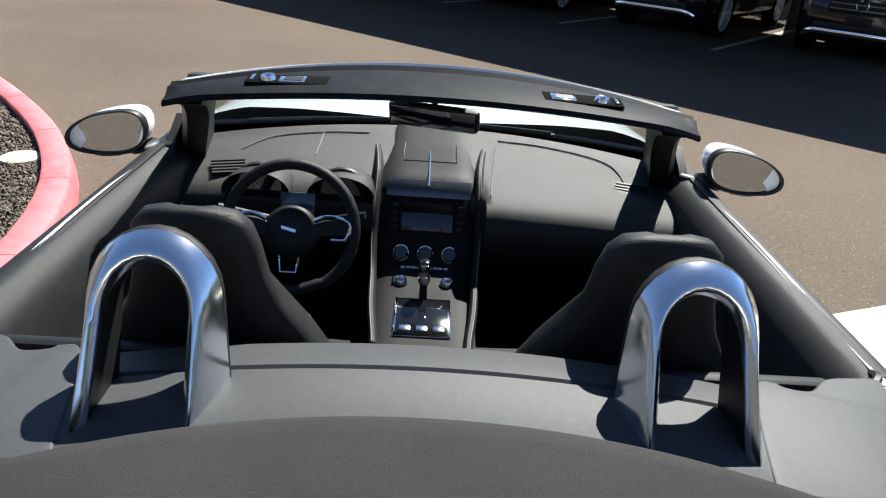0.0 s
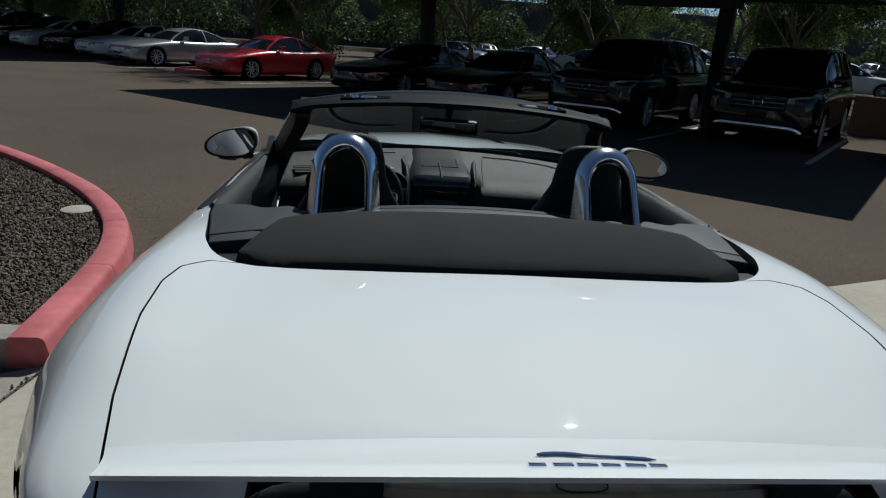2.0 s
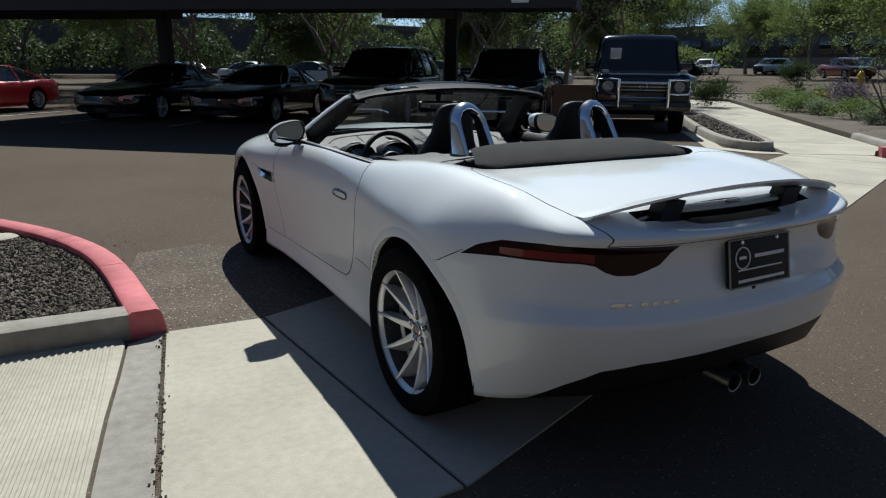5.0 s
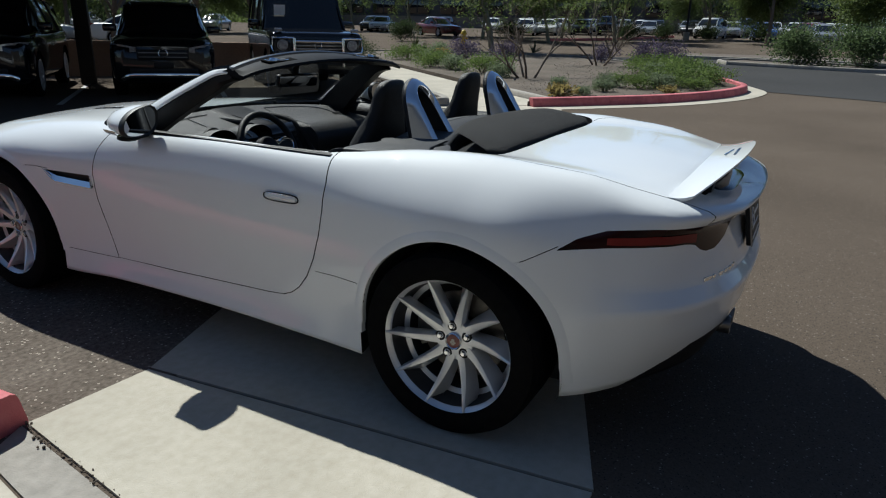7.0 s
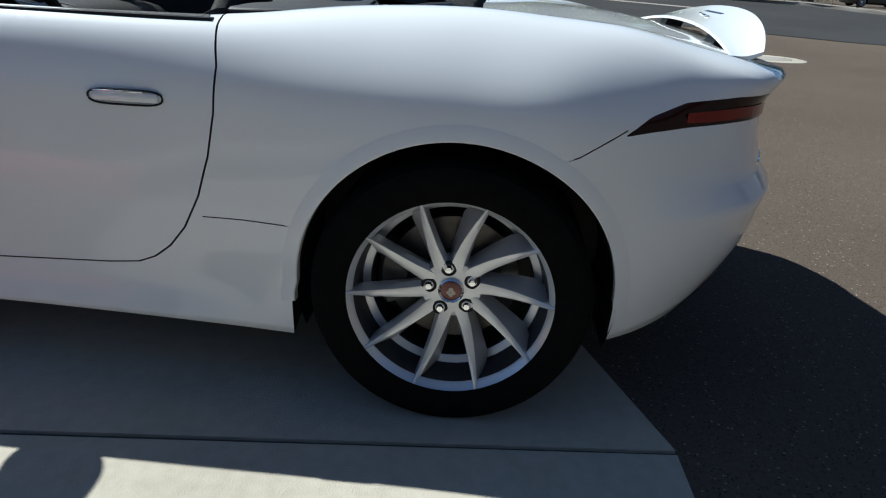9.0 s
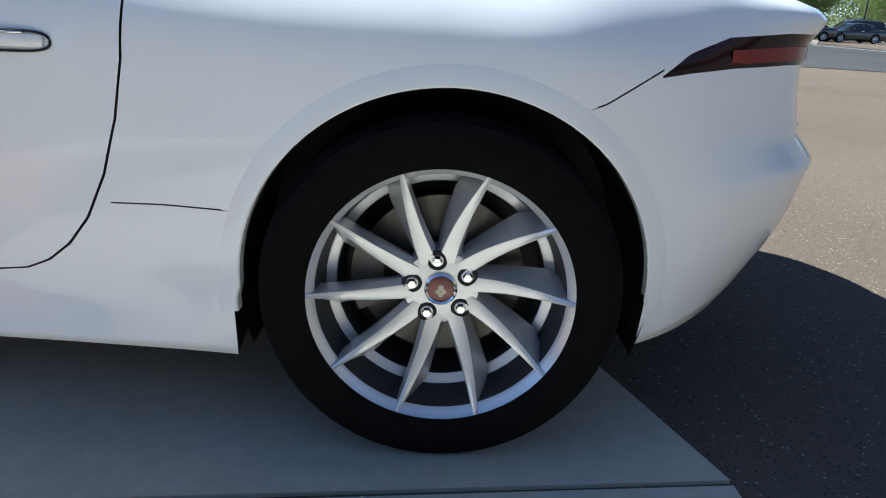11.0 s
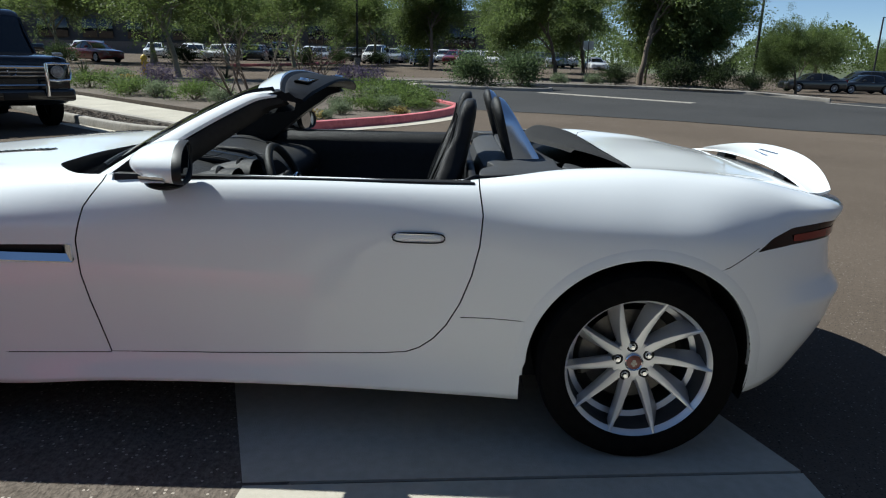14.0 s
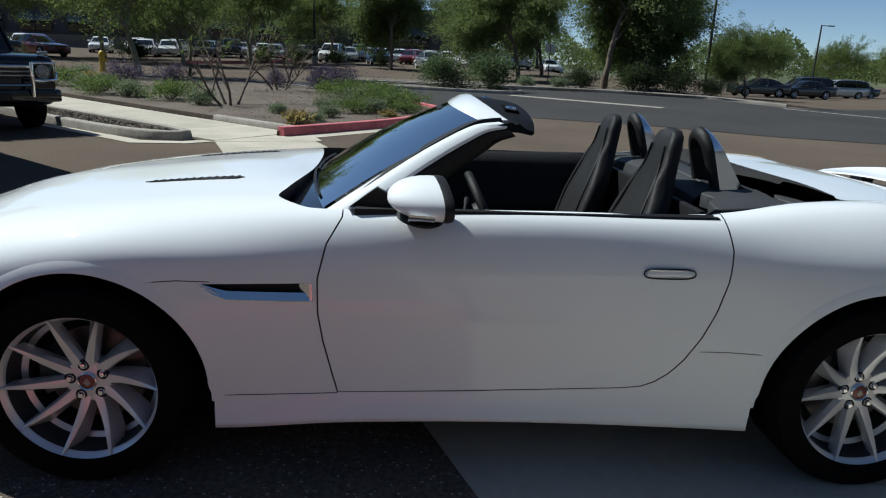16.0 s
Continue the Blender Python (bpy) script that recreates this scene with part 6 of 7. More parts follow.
    if grille == "bars":
        part("grille", boxed(-.46, -.10, zt - .34, .46, .02, zt - .12, bevel=.05), BLACK, ob)
        for i in range(2):
            part("grille_bar", boxed(-.42, .01, zt - .275 + .075 * i, .42, .03, zt - .257 + .075 * i, bevel=.006), STEEL, ob)
        b = bmesh.new()
        lathe(b, [(.070, .02), (.076, .026), (.084, .02), (.084, .0), (.070, .0), (.070, .02)], 24, pose(0, .025, zt - .20, -90))
        part("grille_emblem", b, CHROME, ob)
        b = bmesh.new()
        tube(b, spline([(-.72, -.06, .36), (-.60, .02, .42), (-.3, .045, .43), (.3, .045, .43), (.60, .02, .42), (.72, -.06, .36)], 20), .035, 8, 1.3)
        part("skid_trim", b, CHROME, ob, "chrome lower bumper trim")
        part("air_intake", boxed(-.60, -.10, .45, .60, .01, .56, bevel=.03), BLACK, ob)
        for s in (-1, 1):
            b = bmesh.new()
            tube(b, [(s * .62, -2.1, tall + .03), (s * .62, -2.4, tall + .06), (s * .62, -4.0, tall + .05), (s * .62, -4.4, tall + .0)], .018, 6)
            part("roof_rail", b, SILVER, ob)
    elif grille == "guard":
        part("grille", boxed(-.50, -.02, .82, .50, .03, 1.04, bevel=.02), BLACK, ob)
        for i in range(3):
            part("grille_bar", boxed(-.48, .02, .85 + .06 * i, .48, .045, .875 + .06 * i, bevel=.005), STEEL, ob)
        b = bmesh.new()
        lathe(b, [(.058, .02), (.064, .026), (.071, .02), (.071, .0), (.058, .0), (.058, .02)], 24, pose(0, .035, .93, -90))
        part("grille_emblem", b, CHROME, ob)
        for s in (-1, 1):
            b = bmesh.new()
            tube(b, [(s * .46, .10, .55), (s * .46, .14, .80), (s * .46, .12, 1.06)], .034, 10)
            part("guard_post", b, CHROME, ob, "chrome brush guard post")
            b = bmesh.new()
            tube(b, [(s * .46, .12, 1.05), (s * .62, .09, 1.06), (s * .84, .04, 1.05), (s * .86, .02, .92), (s * .84, .04, .80), (s * .62, .09, .79), (s * .46, .13, .80)], .02, 8)
            part("lamp_guard", b, SILVER, ob)
            part("indicator", boxed(s * .72 - .07, -.12, 1.17, s * .72 + .07, .0, 1.23, bevel=.02), LAMP, ob)
        b = bmesh.new()
        tube(b, [(-.46, .13, 1.0), (.46, .13, 1.0)], .018, 8)
        tube(b, [(-.46, .13, .72), (.46, .13, .72)], .018, 8)
        part("guard_bar", b, CHROME, ob)
        part("bumper", boxed(-.90, -.15, .46, .90, .08, .66, bevel=.04), P, ob)
        part("window_paper", boxed(.38, 0, 0, .60, .003, .20, m=pose(0, -1.50, 1.48, -18)), WHITE, ob, "white paper sheet inside the windscreen")
    else:
        part("grille", boxed(-.34, -.14, zt - .34, .34, .0, zt - .18, bevel=.05), BLACK, ob)
        part("air_intake", boxed(-.62, -.16, .25, .62, -.02, .36, bevel=.03), BLACK, ob)
        part("emblem", boxed(-.03, -.02, zt - .15, .03, .008, zt - .10, bevel=.01), CHROME, ob)
    part("plate_holder", boxed(-.17, -.04, zt - .46 if grille != "guard" else .50, .17, .03 if grille != "guard" else .09, zt - .36 if grille != "guard" else .60, bevel=.006), BLACK, ob)
    wl, first = road_wheel(r, True), True
    for y in k["wheels"]:
        for s in (-1, 1):
            m = pose(s * (wide - .13), y, r) @ (Matrix(((0, 0, -1, 0), (-1, 0, 0, 0), (0, 1, 0, 0), (0, 0, 0, 1))) if s < 0 else Matrix(((0, 0, 1, 0), (1, 0, 0, 0), (0, 1, 0, 0), (0, 0, 0, 1))))
            if first:
                wl.matrix_world = m
                w, first = wl, False
            else:
                w = copy_thing(wl, m)
            w.parent = ob
    ob.matrix_world = at
    return ob


HEAD = math.degrees(math.atan2(.655, -.756))


def bay(s, d, turn=0.0):
    p = bay_at(s, d)
    return pose(p.x, p.y, rise(p.x), 0, 0, HEAD + turn)


parked_car("offroader", "black", "black boxy off-road vehicle with a chrome brush guard", bay(1.15, 11.7) @ Matrix.Scale(1.07, 4), grille="guard")
suv = parked_car("suv", "black", "black sport utility vehicle with a chrome lower bumper", bay(-1.78, 11.35), "utility vehicles in the bays", grille="bars")
copy_thing(suv, bay(-4.85, 11.15))
cp = parked_car("coupe", "black", "black sports coupe parked in canopy shade", bay(-8.0, 11.1), "dark coupes in the bays")
copy_thing(cp, bay(-10.9, 11.0))
parked_car("coupe", "red", "bright red sports coupe beside a kerbed island", bay(-16.15, 10.75) @ Matrix.Scale(.93, 4))
sl = parked_car("coupe", "silver", "silver grand touring coupe parked in the row", bay(-21.3, 11.0) @ Matrix.Scale(.94, 4))
wc = parked_car("coupe", "white", "white coupe parked in the shaded row", bay(-24.1, 11.3) @ Matrix.Scale(.94, 4), "white coupes in the row")
copy_thing(cp, bay(-26.8, 11.5))
copy_thing(wc, bay(-29.5, 11.4))
copy_thing(cp, bay(-32.2, 11.6))
dark = parked_car("saloon", "grey", "dark grey saloon parked in the row", bay(-35, 11.6), "dark saloons")
copy_thing(cp, bay(-37.7, 11.6))
copy_thing(sl, bay(-40.4, 11.6))
copy_thing(dark, bay(-43.1, 11.6))

# cars far off across the lot
def far(x, y, turn):
    return pose(x, y, rise(x, y), 0, 0, turn)


white_saloon = parked_car("saloon", "white", "white saloon in the far car park", far(63.5, 26.2, 106), "far cars")
silver_saloon = parked_car("saloon", "silver", "silver saloon in the far car park", far(60.2, 13.0, 100), "far cars")
parked_car("saloon", "blue", "blue saloon in the far car park", far(60, 3.5, 100), "far cars")
maroon = parked_car("saloon", "maroon", "dark red saloon beside the island", far(46.8, 25.1, 150), "far cars")
van = parked_car("minivan", "silver", "silver minivan in the far car park", far(61.5, -37.8, 0), "far cars")
van_white = parked_car("minivan", "white", "white van in the far car park", far(60.5, 8.4, 85), "far cars")
far_suv = parked_car("suv", "grey", "dark grey utility vehicle in the far car park", far(58.5, -32.4, 2), "far cars", grille="bars")
for x, y, t in ((54.6, 22.4, 104), (57.0, 21.2, 106), (66, -1.5, 100), (68, -6, 100), (62, -3.0, 100), (61, 28.5, 108), (72, 2, 90), (57.5, 33.5, 110), (76, -12, 90), (70, 16, 100), (49, 41, 118), (33, 52, 130)):
    copy_thing(white_saloon, far(x, y, t))
for x, y, t in ((52, -1.0, 100), (66, 7, 90), (64, -10, 100), (53, 36.5, 112), (74, -4, 90), (41, 46, 120), (22, 62, 140)):
    copy_thing(silver_saloon, far(x, y, t))
for x, y, t in ((61.2, 19.4, 104), (52.5, -25.2, 2), (53.4, -29.8, 4), (66.5, -43, 5), (55, 39, 112), (70, -9, 90), (68, 11, 70), (36, 49, 125), (8, 62, 10), (14, 66, 10), (63, 35, 110)):
    copy_thing(dark, far(x, y, t))
copy_thing(far_suv, far(63.5, 17.6, 102))
copy_thing(far_suv, far(58, -46, 8))
copy_thing(van, far(73, 6.5, 90))
copy_thing(van_white, far(28, 57, 130))
copy_thing(maroon, far(63, -.5, 100))
copy_thing(maroon, far(64.8, 1.2, 80))

# cars in the lot behind the bays
for src, sx, d, t in ((white_saloon, -13.5, 37, 90), (silver_saloon, -6.2, 39, 80), (white_saloon, -.6, 35, 95), (silver_saloon, 4.3, 30, 20), (white_saloon, -19, 40, 90), (van_white, -9.4, 42, 90), (silver_saloon, -24, 38, 85)):
    copy_thing(src, bay(sx, d, t))

# far rows
rnd = random.Random(8)
for i in range(26):
    y = -17 + 1.9 * i
    src = rnd.choice((white_saloon, white_saloon, silver_saloon, dark, white_saloon))
    copy_thing(src, far(74 + rnd.uniform(-.6, .6) + (0 if i % 2 else 7), y, 92 + rnd.uniform(-4, 4)))
copy_thing(maroon, far(79, 20.5, 90))

# ---- canopies, trees and planting ----
METAL = material("canopy_steel", (.014, .0145, .015), .7, color2=(.020, .020, .021), scale=8, bump=.1)
TAN = material("stucco_wall", (.27, .18, .125), .95, color2=(.33, .23, .165), scale=25, detail=6, bump=.5, bump_scale=120, big=(.85, .82, .8))


def canopy(s0, s1, label, posts, d0=8.62, d1=15.9, z0=2.28, z1=2.75):
    ob = thing("parking_canopy", None, label, "canopy")

    def quad(name, a0, a1, e0, e1, lift, thick, mat=METAL):
        b = bmesh.new()
        f = lambda d: z0 + (z1 - z0) * (d - d0) / (d1 - d0)
        rows = [[bay_at(a, e0, f(e0) + lift), bay_at(a, e1, f(e1) + lift), bay_at(a, e1, f(e1) + lift + thick), bay_at(a, e0, f(e0) + lift + thick)] for a in (a0, a1)]
        grid(b, rows, closed=True, cap=True)
        bmesh.ops.recalc_face_normals(b, faces=b.faces)
        return part(name, b, mat, ob)
    quad("deck", s0, s1, d0, d1, .20, .05)
    quad("front_fascia", s0, s1, d0, d0 + .06, 0, .34)
    quad("rear_fascia", s0, s1, d1 - .06, d1, 0, .34)
    quad("end_fascia", s1 - .06, s1, d0 + .07, d1 - .07, 0, .34)
    quad("end_fascia", s0, s0 + .06, d0 + .07, d1 - .07, 0, .34)
    for d in np.arange(d0 + 1.0, d1, 1.15):
        quad("purlin", s0 + .07, s1 - .07, d, d + .10, .02, .18)
    for s in posts:
        quad("beam", s - .11, s + .11, d0 + .3, d1 - .2, -.16, .36)
        p = bay_at(s, 14.9)
        b = bmesh.new()
        box(b, -.15, -.15, 0, .15, .15, 2.75, bevel=.015, m=pose(p.x, p.y, rise(p.x), 0, 0, HEAD))
        part("post", b, METAL, ob, "dark steel canopy post")
    return ob


canopy(-13.9, -.25, "dark steel parking canopy over the bays", (-3.46, -11.65))
canopy(-52, -22.7, "dark steel parking canopy over the far bays", (-28, -36, -44))
p = bay_at(-.55, 8.95)
tagged(part("canopy_notice", boxed(-.14, -.01, 0, .14, .01, .24, bevel=.004, m=pose(*bay_at(-1.15, 8.62, 2.36), 0, 0, HEAD)), WHITE, None, "small white notice on the canopy edge"), category="sign")

for s0, s1 in ((-14, -1.75), (-.9, 2.9)):
    b = bmesh.new()
    rows = [[bay_at(s, d, z) for d, z in ((17.2, -.05), (17.2, .80), (17.16, .80), (17.16, .88), (17.50, .88), (17.50, .80), (17.46, .80), (17.46, -.05))] for s in (s0, s1)]
    grid(b, rows, closed=True, cap=True)
    bmesh.ops.recalc_face_normals(b, faces=b.faces)
    tagged(part("low_wall", b, TAN, None, "low tan stucco wall behind the bays"), category="wall", kind="structure")

BARK = material("bark", (.10, .075, .055), .95, color2=(.18, .14, .105), scale=30, detail=6, bump=.8, bump_scale=60)
GREENBARK = material("green_bark", (.16, .15, .10), .9, color2=(.24, .22, .15), scale=20, bump=.4, bump_scale=60)


def leaf_material(name, a, c):
    m = bpy.data.materials.new(name)
    m.use_nodes = True
    n, l = m.node_tree.nodes, m.node_tree.links
    g = n.new("ShaderNodeNewGeometry")
    r = n.new("ShaderNodeValToRGB")
    r.color_ramp.elements[0].color, r.color_ramp.elements[1].color = (*a, 1), (*c, 1)
    l.new(g.outputs["Random Per Island"], r.inputs[0])
    p = n["Principled BSDF"]
    p.inputs["Roughness"].default_value = .6
    l.new(r.outputs[0], p.inputs["Base Color"])
    t = n.new("ShaderNodeBsdfTranslucent")
    l.new(r.outputs[0], t.inputs[0])
    x = n.new("ShaderNodeMixShader")
    x.inputs[0].default_value = .62
    l.new(p.outputs[0], x.inputs[1])
    l.new(t.outputs[0], x.inputs[2])
    l.new(x.outputs[0], n["Material Output"].inputs[0])
    return m


LEAF = leaf_material("palo_verde_leaf", (.080, .118, .032), (.185, .235, .070))
LEAF2 = leaf_material("mesquite_leaf", (.074, .108, .030), (.165, .215, .066))
# backlit shade behind the canopy is put into this dark leaf colour
BACKLIT_LEAF = leaf_material("backlit_tree_leaf", (.014, .022, .009), (.034, .048, .018))
SAGE = leaf_material("sage_leaf", (.10, .13, .075), (.20, .24, .14))
FRESH = leaf_material("fresh_leaf", (.062, .098, .026), (.15, .205, .062))
PURPLE = leaf_material("purple_bloom", (.042, .034, .062), (.11, .09, .135))
# green lowered to hold the tree belt's shade; the dark hedges share it
DARKLEAF = leaf_material("darkened_leaf", (.022, .034, .014), (.050, .070, .027))
BUSHY = leaf_material("bush_leaf", (.055, .085, .035), (.125, .17, .075))
GOLD = leaf_material("dry_grass", (.18, .14, .05), (.32, .26, .10))


def leaves(points, dirs, length, width, g):
    """One small folded blade at each point."""
    n = len(points)
    d = dirs / np.maximum(np.linalg.norm(dirs, axis=1, keepdims=True), 1e-6)
    r = g.normal(size=(n, 3))
    side = np.cross(d, r)
    side /= np.maximum(np.linalg.norm(side, axis=1, keepdims=True), 1e-6)
    L = length * (.6 + .8 * g.random((n, 1)))
    w = width * (.6 + .8 * g.random((n, 1)))
    v = np.stack([points, points + d * L * .5 + side * w, points + d * L, points + d * L * .5 - side * w], 1).reshape(-1, 3)
    f = np.arange(4 * n).reshape(-1, 4)
    return v, f


def leaf_mesh(name, v, f):
    mesh = bpy.data.meshes.new(name)
    mesh.from_pydata(v, [], f.tolist())
    return mesh


def tree(name, seed, height, spread, stem, mat, bark, label, sprays=230, per=26, leaf=.11, weep=.25, trunks=1, lean=.0):
    """A trunk that forks into limbs and twigs, and sprays of small leaves at the twigs."""
    g = np.random.default_rng(seed)
    ob = thing(name, None, label, "tree")
    b = bmesh.new()
    tips = []

    def limb(p, d, length, r, level):
        d = d / np.linalg.norm(d)
        pts = [p]
        k = 5
        for i in range(k):
            d = d + g.normal(0, .13, 3) + np.array([0, 0, .05 if level < 2 else -.03])
            d /= np.linalg.norm(d)
            pts.append(pts[-1] + d * length / k)
        rad = [r * (1 - .55 * i / k) for i in range(k + 1)]
        tube(b, pts, rad, 7 if level == 0 else 5)
        if level >= 2:
            tips.extend(pts[2:])
        if level < 3:
            n = (4, 4, 3)[level]
            for j in range(n):
                i = k if j == 0 else int(g.integers(2 if level else 3, k + 1))
                a = g.uniform(0, 2 * math.pi)
                out = np.array([math.cos(a), math.sin(a), .35 + .5 * g.random()])
                nd = d * .55 + out * (.75 if level else .9) * np.array([spread, spread, 1])
                limb(pts[i], nd, length * (.62 + .2 * g.random()), rad[i] * .72, level + 1)
    for t in range(trunks):
        a = 2 * math.pi * t / max(trunks, 1) + g.random()
        q = .0 if trunks == 1 else .8
        limb(np.array([.08 * math.cos(a) * (trunks > 1), .08 * math.sin(a) * (trunks > 1), -.1]), np.array([math.cos(a) * q + lean, math.sin(a) * q, 1.0]), stem, (.026 if trunks > 1 else .03) * height ** .6 / (1.6 if trunks > 1 else 1), 0 if trunks == 1 else 1)
    part("trunk", b, bark, ob, "", 60)
    tips = np.array(tips)
    tips = tips[tips[:, 2] > (stem * .55 if trunks == 1 else tips[:, 2].max() * .55)]
    top = tips[:, 2].max()
    pick = tips[g.integers(0, len(tips), sprays)] + g.normal(0, .16 * height / 5, (sprays, 3))
    V, D = [], []
    for c in pick:
        d = c - np.array([0, 0, stem])
        d = d / np.linalg.norm(d) + np.array([0, 0, -weep]) + g.normal(0, .35, 3)
        s = g.random((per, 1)) ** .8
        V.append(c + d * s * .55 * height / 5 + g.normal(0, .07 * height / 5, (per, 3)))
        D.append(np.tile(d, (per, 1)) + g.normal(0, .6, (per, 3)))
    v, f = leaves(np.vstack(V), np.vstack(D), leaf, leaf * .22, g)
    grow("crown", leaf_mesh("crown", v, f), mat, ob)
    ob.scale = [height / top] * 3
    return ob


def shrub(seed, radius, height, mat, label, count=900, leaf=.06, cat="shrub"):
    g = np.random.default_rng(seed)
    ob = thing("shrub", None, label, cat)
    b = bmesh.new()
    for i in range(9):
        a = g.uniform(0, 6.28)
        e = np.array([math.cos(a) * radius * .6, math.sin(a) * radius * .6, height * .75])
        tube(b, [np.zeros(3), e * .5 + g.normal(0, .03, 3), e], [.014, .009, .004], 4)
    part("stem", b, BARK, ob)
    lobes = np.stack([g.normal(0, radius * .42, 14), g.normal(0, radius * .42, 14), height * (.22 + .50 * g.random(14))], 1)
    c = lobes[g.integers(0, 14, count)]
    p = c + g.normal(0, 1, (count, 3)) * np.array([radius * .24, radius * .24, height * .16])
    p[:, 2] = np.maximum(p[:, 2], .02)
    d = p - np.array([0, 0, height * .15])
    v, f = leaves(p, d / np.linalg.norm(d, axis=1, keepdims=True) + g.normal(0, .5, (count, 3)), leaf, leaf * .3, g)
    grow("foliage", leaf_mesh("foliage", v, f), mat, ob)
    return ob


def put(src, places):
    """Stands a plant at the first place and copies of it, turned and sized a little differently, at the others."""
    base = src.scale[0]
    for i, (x, y, s, t) in enumerate(places):
        m = pose(x, y, rise(x, y) + .07, 0, 0, t)
        o = src if i == 0 else copy_thing(src, m)
        if i == 0:
            o.matrix_basis = m @ Matrix.Diagonal((base, base, base, 1))
        o.scale = [base * s] * 3


palo = tree("tree", 11, 6.0, 1.0, 1.6, LEAF, GREENBARK, "green palo verde tree with fine feathery leaves", 520, 80, .072, .25)
mesq = tree("tree", 23, 7.5, 1.0, 1.9, LEAF2, BARK, "broad mesquite tree with drooping green foliage", 760, 100, .085, .85)
multi = tree("tree", 5, 2.5, .75, 1.0, LEAF, BARK, "small crooked multi-stemmed tree with almost bare branches", 26, 24, .045, .25, trunks=4)
thin = tree("tree", 31, 6.5, .8, 2.2, BACKLIT_LEAF, BARK, "slender tree with airy foliage, leaf colour darkened as if backlit", 420, 80, .07, .15)
put(multi, [(14.6, 5.9, 1.0, 0), (20.9, 5.8, 1.05, 120)])
put(palo, [(27.0, 12.6, .95, 40), (46, 12, 1.0, 15), (50, 23.5, 1.05, 110), (56, 14.5, 1.1, 260), (43.5, 21, .95, 330), (45, 28, 1.0, 10), (41, 15, .8, 70), (52, 18, .9, 200), (37, 34, 1.05, 90), (60, 8, 1.0, 150), (54, 40, 1.1, 20), (43, -14, 1.0, 300), (64, -34, .75, 33), (57, -28.5, .78, 250), (66, 22, 1.15, 130), (56, -44, .8, 80), (71, -46, .85, 10), (70, -36, .85, 200), (29, 42, 1.0, 61), (17, 46, 1.0, 140), (3, 50, 1.0, 210)])
put(mesq, [(30.6, -8.2, 1.0, 0), (38, -5.2, .85, 120), (36.2, -12.4, .9, 200), (48, 2.5, .95, 50), (64, -3, 1.0, 10), (72, 10, 1.1, 77), (50, -9, .9, 160), (75, 28, 1.2, 220), (40, 46, 1.05, 300), (23, 38, .95, 100), (10, 44, 1.0, 20), (-6, 48, 1.0, 150), (-20, 52, 1.1, 250), (78, -14, 1.2, 60), (58, -18, 1.0, 30), (41, -15.5, .62, 70), (44.5, -22.5, .6, 140), (34.5, -9.5, .5, 250)])
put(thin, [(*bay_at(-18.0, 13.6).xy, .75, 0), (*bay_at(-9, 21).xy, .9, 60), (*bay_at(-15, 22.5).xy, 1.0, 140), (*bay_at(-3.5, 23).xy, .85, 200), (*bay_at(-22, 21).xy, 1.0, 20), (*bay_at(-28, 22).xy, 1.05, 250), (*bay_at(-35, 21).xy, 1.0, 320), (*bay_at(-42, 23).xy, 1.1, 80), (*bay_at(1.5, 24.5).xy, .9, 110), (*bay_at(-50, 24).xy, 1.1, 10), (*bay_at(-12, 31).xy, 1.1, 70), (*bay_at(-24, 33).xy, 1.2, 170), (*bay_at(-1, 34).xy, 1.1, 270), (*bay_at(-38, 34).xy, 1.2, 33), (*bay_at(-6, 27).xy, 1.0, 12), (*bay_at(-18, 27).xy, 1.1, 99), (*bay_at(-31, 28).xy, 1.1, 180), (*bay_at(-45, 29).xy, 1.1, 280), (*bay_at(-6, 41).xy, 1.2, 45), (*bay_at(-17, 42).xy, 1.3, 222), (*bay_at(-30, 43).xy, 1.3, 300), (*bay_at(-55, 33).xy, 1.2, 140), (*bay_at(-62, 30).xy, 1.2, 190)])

sage = shrub(1, .50, .52, SAGE, "low grey-green sage shrub", 2000, .055)
put(sage, [(14.4, 6.6, .8, 0), (15.9, 8.9, .9, 60), (13.6, 3.4, .7, 120), (12.4, 3.2, .6, 200), (13.8, 2.3, .75, 10), (16.0, 2.9, .9, 90), (17.6, 10.6, .9, 33), (22.3, 12.9, 1, 70), (12.9, 4.4, .5, 210), (11.4, 3.4, .42, 20), (30.0, -4.2, 1.0, 11), (30.2, -5.8, 1.0, 80)])
fresh = shrub(2, .70, .56, FRESH, "bright green leafy low shrub", 3200, .052)
put(fresh, [(14.9, 2.0, 1.0, 0), (16.6, 1.9, 1.1, 40), (17.5, 2.7, 1.15, 90), (15.7, 1.6, .8, 150), (15.5, 7.7, 1.0, 200), (16.4, 9.9, 1.0, 250), (19.0, 12.3, 1.05, 300), (13.7, 2.7, .7, 20), (18.7, 3.6, 1.0, 120), (14.2, 1.5, .6, 45)])
bloom = shrub(3, .50, .75, PURPLE, "rounded shrub covered in dull purple flowers", 2600, .05)
put(bloom, [(20.2, 10.7, 1.1, 0), (22.15, 4.55, 1.15, 80), (22.7, 3.8, 1.1, 150), (22.6, 6.2, .9, 30), (21.6, 9.5, 1.0, 200)])
bush = shrub(4, 1.05, 1.45, BUSHY, "dense dark green bush on a road island", 6500, .085)
put(bush, [(26.6, -.1, 1.0, 0), (26.9, -2.1, 1.05, 100)])
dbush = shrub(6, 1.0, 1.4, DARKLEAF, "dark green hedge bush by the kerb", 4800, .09)
